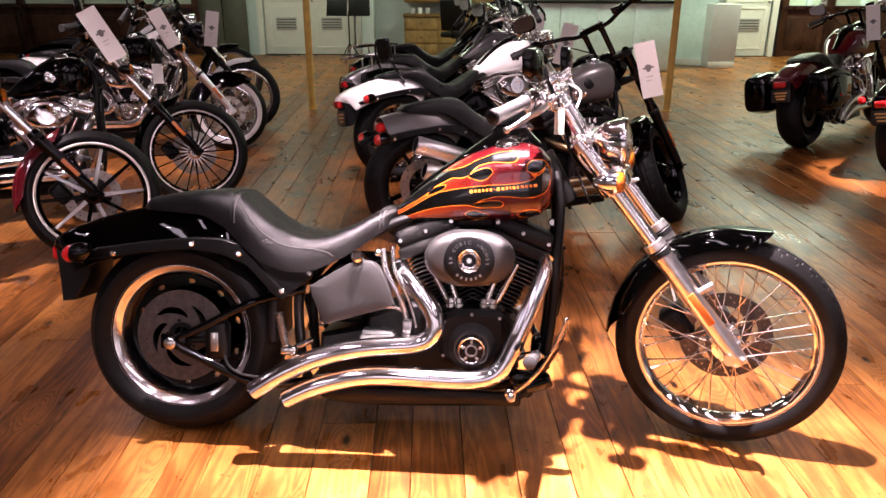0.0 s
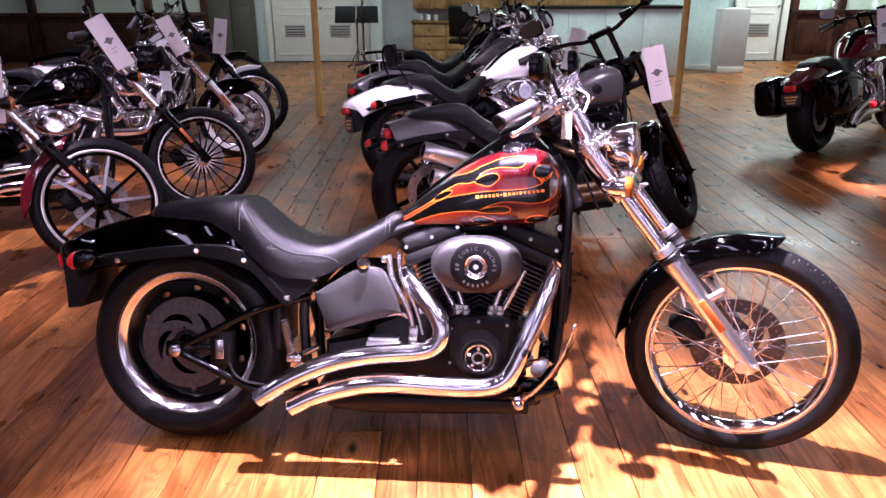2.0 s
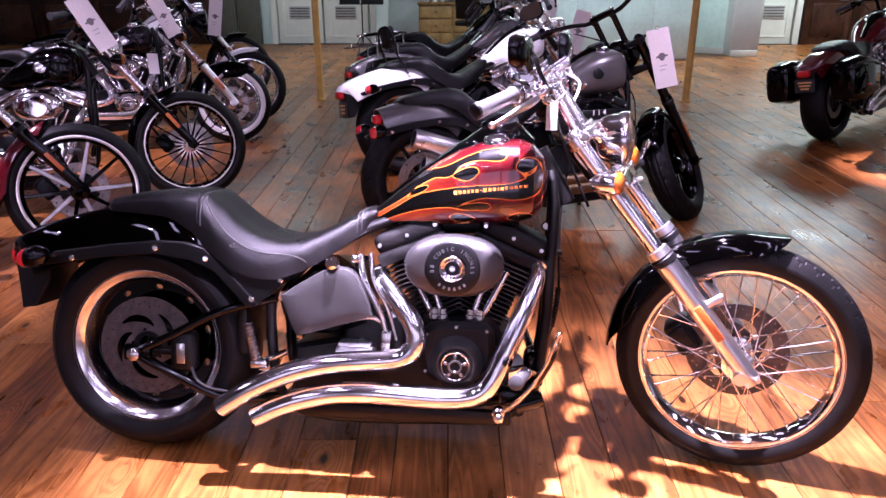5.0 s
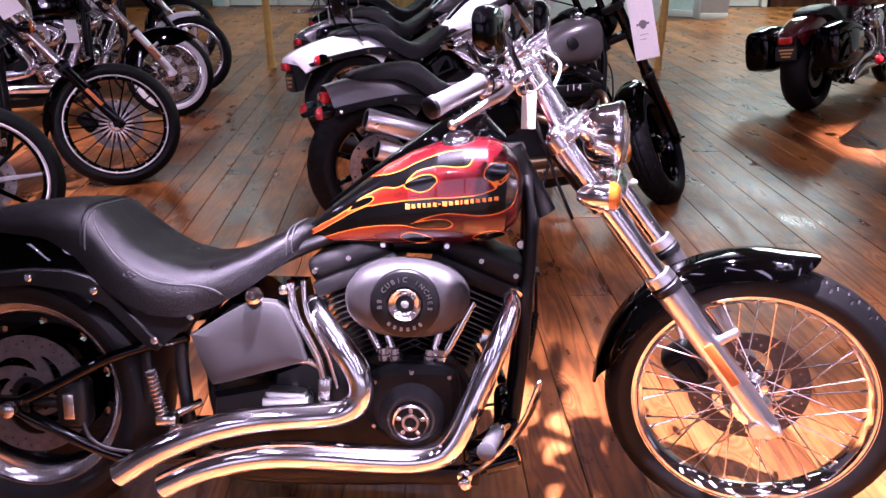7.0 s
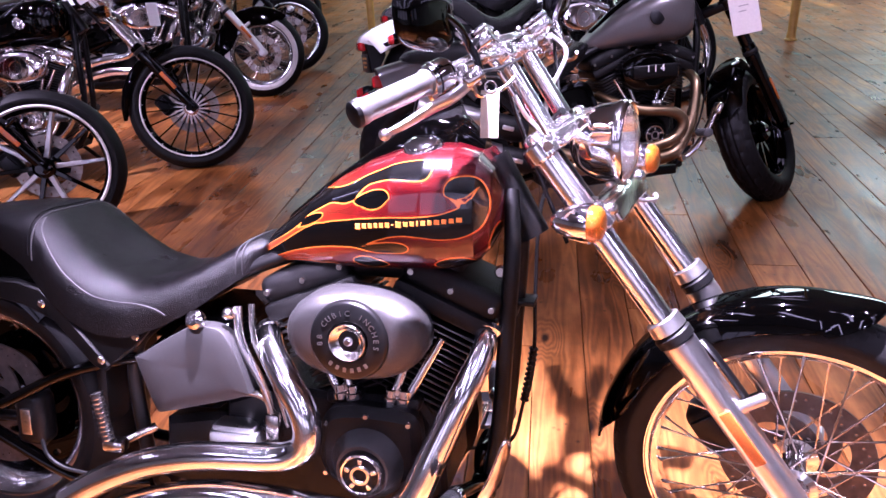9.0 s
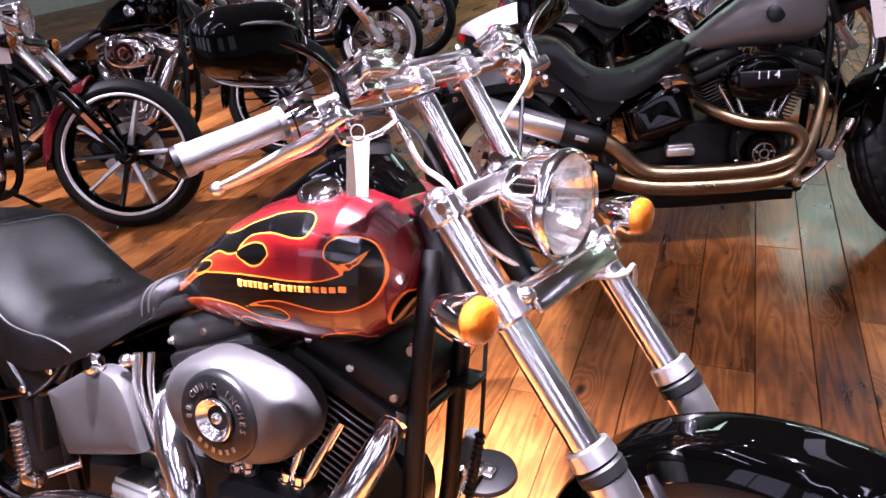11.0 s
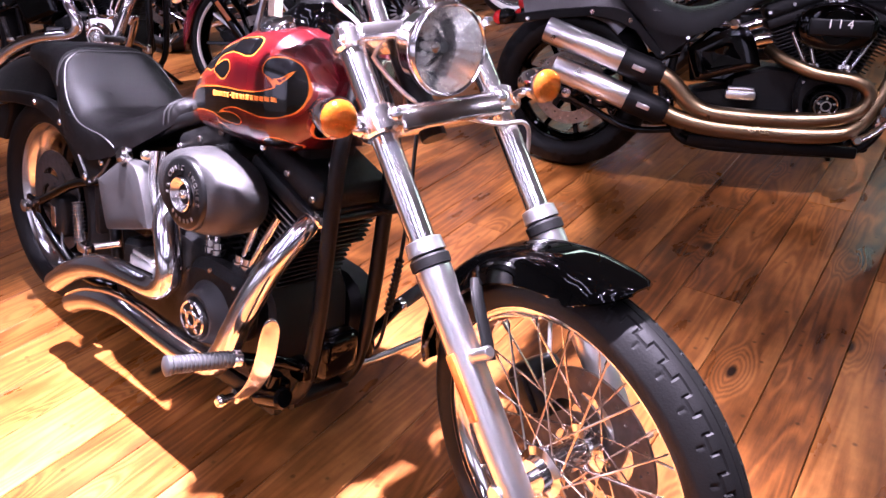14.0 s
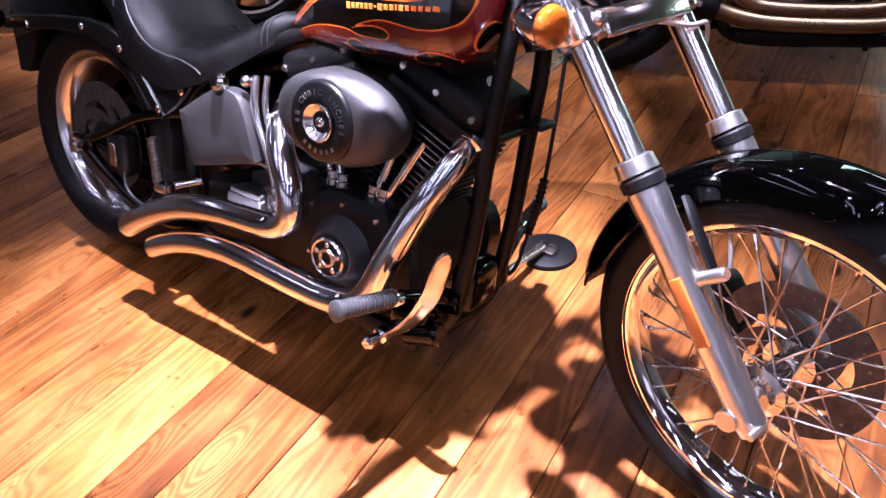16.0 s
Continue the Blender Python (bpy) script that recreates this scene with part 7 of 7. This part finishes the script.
for i in range(3):
    cabinet(0.20 + 0.62 * i, WY - 0.38, 0.0, 0.72, 0.62, 0.5, "honey oak base cabinet with stacked drawers", 3)
for i in range(8):
    cabinet(0.20 + 0.62 * i, WY - 0.2, 0.96, 1.8, 0.62, 0.34, "honey oak wall cabinet with raised panel doors")
solid("worktop", block((0.82, WY - 0.13, 0.7425), (1.9, 0.6, 0.045), 0.008), OAK, "honey oak worktop on the oak cabinets", "worktop")
solid("monitor", join(block((0.95, WY - 0.35, 0.91), (0.34, 0.03, 0.24), 0.008), block((0.95, WY - 0.32, 0.79), (0.06, 0.04, 0.06), 0.006), block((0.95, WY - 0.32, 0.772), (0.18, 0.12, 0.012), 0.004)), FROST, "small pale screen standing on the worktop", "monitor")
for i, x in enumerate((-0.18, -0.04, 0.1)):
    solid("mug", turned([(0, 0), (0.035, 0.0), (0.04, 0.01), (0.042, 0.10), (0.036, 0.10), (0.034, 0.012), (0, 0.012)], (x + 0.22, WY - 0.3, 0.766), (0, 0, 1), 16), TAG_PAPER if i % 2 else DESK_PAINT, "plain mug standing on the worktop", "mug", "mugs on the worktop")



def office_chair(x, y, turn):
    t = thing("office_chair", "black upholstered swivel office chair on the planks", "chair", Matrix.Translation((x, y, 0)) @ pose(0, 0, 0, 0, 0, turn))
    part("seat", block((0, 0, 0.47), (0.48, 0.46, 0.09), 0.035, 3), BLACK_MATT, t)
    part("backrest", moved(block((0, 0, 0), (0.44, 0.08, 0.52), 0.035, 3), Matrix.Translation((0, 0.23, 0.80)) @ pose(0, 0, 0, -8, 0, 0)), BLACK_MATT, t)
    part("back_bracket", tube([(0, 0.10, 0.42), (0, 0.25, 0.44), (0, 0.26, 0.62)], 0.018, 8), BLACK_SATIN, t)
    part("column", rod((0, 0, 0.09), (0, 0, 0.43), 0.025), BLACK_SATIN, t)
    for k in range(5):
        a = radians(72 * k + 10)
        leg = part("leg", rod((0, 0, 0.10), (0.28 * math.cos(a), 0.28 * math.sin(a), 0.07), 0.018, 8), BLACK_SATIN, t)
        part("castor", ball((0.28 * math.cos(a), 0.28 * math.sin(a), 0.03), 0.03), BLACK_MATT, leg)


office_chair(0.87, 11.15, 160)
cnt = thing("glass_counter", "frosted teal glass counter with a dark top", "counter", Matrix.Translation((3.05, 9.9, 0)))
for i in range(4):
    part("panel", block((-0.87 + 0.58 * i, 0, 0.53), (0.572, 0.03, 1.0), 0.004), FROST, cnt)
part("top", block((0, 0.25, 1.05), (2.4, 0.62, 0.04), 0.008), BLACK_MATT, cnt)
part("plinth", block((0, 0.06, 0.02), (2.32, 0.1, 0.04), 0.004), DOOR_PAINT, cnt)
for i in range(2):
    part("side", block((-1.17 + 2.34 * i, 0.27, 0.53), (0.03, 0.5, 1.0), 0.004), FROST, cnt)
scr = thing("glass_screen", "tall frosted teal glass screen on a white plinth", "screen", Matrix.Translation((4.55, 10.75, 0)))
for i in range(2):
    part("panel", moved(block((0, 0, 1.2), (0.66, 0.025, 2.2), 0.004), Matrix.Translation((-0.30 + 0.62 * i, 0.45 - 0.36 * i, 0)) @ pose(0, 0, 0, 0, 0, -30)), FROST, scr)
part("plinth", moved(block((0, 0, 0.05), (1.4, 0.07, 0.1), 0.004), Matrix.Translation((0.0, 0.27, 0)) @ pose(0, 0, 0, 0, 0, -30)), DOOR_PAINT, scr)
part("notice", block((0.36, -0.02, 1.28), (0.13, 0.01, 0.2), 0.002), INK, scr, "small dark notice")
dsk = thing("reception_desk", "grey laminate reception desk end", "desk", Matrix.Translation((5.22, 10.75, 0)))
part("body", block((0, 0.0, 0.50), (0.44, 0.7, 1.0), 0.006), DESK_PAINT, dsk)
part("kick", block((0, -0.36, 0.05), (0.42, 0.02, 0.1), 0.003), DOOR_PAINT, dsk)
for i, (x, z) in enumerate(((7.35, 1.0), (7.6, 0.98), (8.35, 1.0), (8.62, 0.97))):
    solid("display_jar", turned([(0, 0), (0.06, 0.0), (0.07, 0.05), (0.05, 0.13), (0.03, 0.15), (0.035, 0.19), (0, 0.19)], (x, WY - 0.06, 0.916), (0, 0, 1), 16), CHROME_WORN if i % 2 else FROST, "small shiny display piece on the sill", "ornament", "display pieces on the sill")

# ---- the motorcycles ----
LEAN = 13.5


def stand(x, y, heading, lean=LEAN):
    return Matrix.Translation((x, y, 0)) @ pose(0, 0, 0, 0, 0, heading) @ pose(0, 0, 0, -lean, 0, 0)


MAIN = stand(0.0, -0.022, -3.0)
FRONT = basis((1.385, -0.004, 0.8665), (0.757, -0.273, 0.5955), (0.227, 0.9594, 0.154), (-0.613, 0.020, 0.7897))
q3 = FRONT.to_quaternion()
FRONT = Matrix.Translation(FRONT.translation) @ q3.to_matrix().to_4x4()
night = motorcycle("black cruiser with flame tank, swept chrome pipes and laced front wheel", MAIN,
                   dict(tank=FLAME, tank_label="black tank with red and orange flames", fender=BLACK, cover=COVER, engine=BLACK, pipes=PIPE_CHROME, front_m=FRONT, stand_at=tuple(MAIN.inverted() @ Vector((1.10, 0.50, 0.018))), rear_style="dish"), True)
tag_card(MAIN @ FRONT, (0.030, -0.222, 0.276), (0.030, 0.076), FRONT.to_quaternion().inverted().to_matrix().to_4x4() @ pose(0, 0, 0, 0, 0, 12), "small blank cream tag hanging from the handlebar", 0)
solid("stand_puck", turned([(0, 0.016), (0.07, 0.016), (0.080, 0.012), (0.083, 0.0), (0, 0)], (1.10, 0.512, 0.0), (0, 0, 1), 36), BLACK_MATT, "round black puck under the side stand on the planks", "stand puck")



def hang(top, size, yaw, roll, label, bars=2):
    """A large printed tag that leans from a handlebar or fork; top is the middle of its upper edge."""
    return tag_card(Matrix.Translation(top), (0, 0, 0), size, pose(0, 0, 0, 6, 0, yaw) @ pose(0, 0, 0, 0, -roll, 0), label, bars, True)


TAGS = [
    # upper edge, yaw, lean
    ((-1.27, 2.28, 1.25), 22, 26, "white printed price tag leaning on a chrome fork"),
    ((-1.565, 4.03, 1.174), 20, 23, "white printed price tag leaning on a chrome fork"),
    ((-1.358, 4.88, 1.126), 18, -9, "white printed price tag hanging from a handlebar"),
    ((1.94, 2.16, 1.089), -12, 15, "white printed price tag leaning on a black fork"),
    ((1.76, 3.73, 1.092), -8, -14, "white printed price tag hanging from a handlebar"),
    ((1.612, 4.68, 1.125), -6, -10, "white printed price tag hanging from a handlebar"),
    ((1.444, 5.68, 1.146), -5, -12, "white printed price tag hanging from a handlebar"),
    ((-1.335, 1.33, 1.12), 40, -5, "white price tag with printed lines hanging from a handlebar"),
    ((4.715, 5.08, 1.187), -38, 10, "white printed price tag hanging from a handlebar"),
]
BIKES = [
    # x, y, heading, label, spec, tag
    (-2.63, 0.84, 24, "dark red cruiser with chrome engine and ten-spoke black wheels", dict(tank=DARK_RED, fender=DARK_RED, front_style="ten", rear_style="ten", front_rim=BLACK, rear_rim=BLACK, front_w=0.12, front_band=(0.268, 0.282, WHITEWALL), fender_arc=(70, 150), cover=CHROME, slider=BLACK), True),
    (-2.50, 2.03, 18, "black cruiser with chrome engine and turbine front wheel", dict(front_style="turbine", rear_style="turbine", front_rim=BLACK, rear_rim=BLACK, front_w=0.12, front_band=(0.268, 0.276, WHITEWALL), fender_arc=(62, 150), slider=BLACK), True),
    (-2.77, 3.72, 16, "black classic cruiser with whitewall tyres and laced wheels", dict(front_style="laced", rear_style="laced", front_R=0.325, front_rim_r=0.22, front_w=0.12, deep_front=True, front_band=(0.235, 0.275, WHITEWALL), bar="wide"), True),
    (-2.86, 4.58, 16, "white and black cruiser with a white front fender", dict(tank=WHITE_PAINT, fender=WHITE_PAINT, front_style="laced", rear_style="laced", fork=BLACK, slider=BLACK, front_R=0.335, front_rim_r=0.25), True),
    (-3.35, 5.85, 18, "white and chrome cruiser parked further back", dict(tank=WHITE_PAINT, fender=BLACK, rear_style="five", front_style="five", bar="wide"), False),
    (0.72, 1.83, 20, "matt grey muscle cruiser with bronze exhaust and twin mufflers", dict(tank=GREY_PAINT, fender=BLACK, rear_fender=GREY_PAINT, pipes=BRONZE, exhaust="twin", engine=BLACK, cover=BLACK, fork=BLACK, slider=BLACK, front_style="split", rear_style="split", front_rim=BLACK, rear_rim=BLACK, front_R=0.335, front_w=0.15, front_rim_r=0.215, rear_R=0.335, rear_rim_r=0.215, number="114", fat_front=True, tread=block_tread, fender_arc=(75, 140), steer=44, bar="broad", front_dx=-0.12, rake=28.0, tail_cut=0.20), True),
    (0.47, 3.20, 29, "white and black cruiser with a sissy bar", dict(tank=WHITE_PAINT, fender=BLACK, rear_fender=WHITE_PAINT, sissy=True, front_style="laced", rear_style="laced", bar="wide", steer=8), True),
    (0.36, 4.22, 29, "silver touring cruiser with a luggage rack and windscreen", dict(tank=SILVER_PAINT, fender=SILVER_PAINT, rack=True, screen="tall", bags=BLACK, front_style="laced", rear_style="five", bar="wide"), True),
    (0.30, 5.25, 29, "black touring motorcycle with a batwing fairing", dict(tank=BLACK, fender=BLACK, bags=BLACK, screen="bat", rack=True, front_style="five", rear_style="five", bar="wide"), True),
    (3.98, 4.42, 44, "dark red touring motorcycle with black saddlebags", dict(tank=DARK_RED, fender=DARK_RED, bags=BLACK, front_style="split", rear_style="split", rear_rim=BLACK, front_rim=BLACK, fork=BLACK, slider=BLACK, bar="drag"), True),
    (4.33, 3.42, 40, "black cruiser with chrome pipes and red tail light", dict(bar="wide", front_style="laced", rear_style="laced"), False),
]
for x, y, h, label, spec, tag in BIKES:
    M = stand(x, y, h, 10.0)
    motorcycle(label, M, spec)
for top, yaw, roll, label in TAGS:
    hang(top, (0.115, 0.32), yaw, roll, label)
solid("small_card", block((-1.14, 2.9, 0.81), (0.07, 0.002, 0.13), 0.0006, 1), TAG_PAPER, "small white card tied to a motorcycle", "price tag")
build_floor()
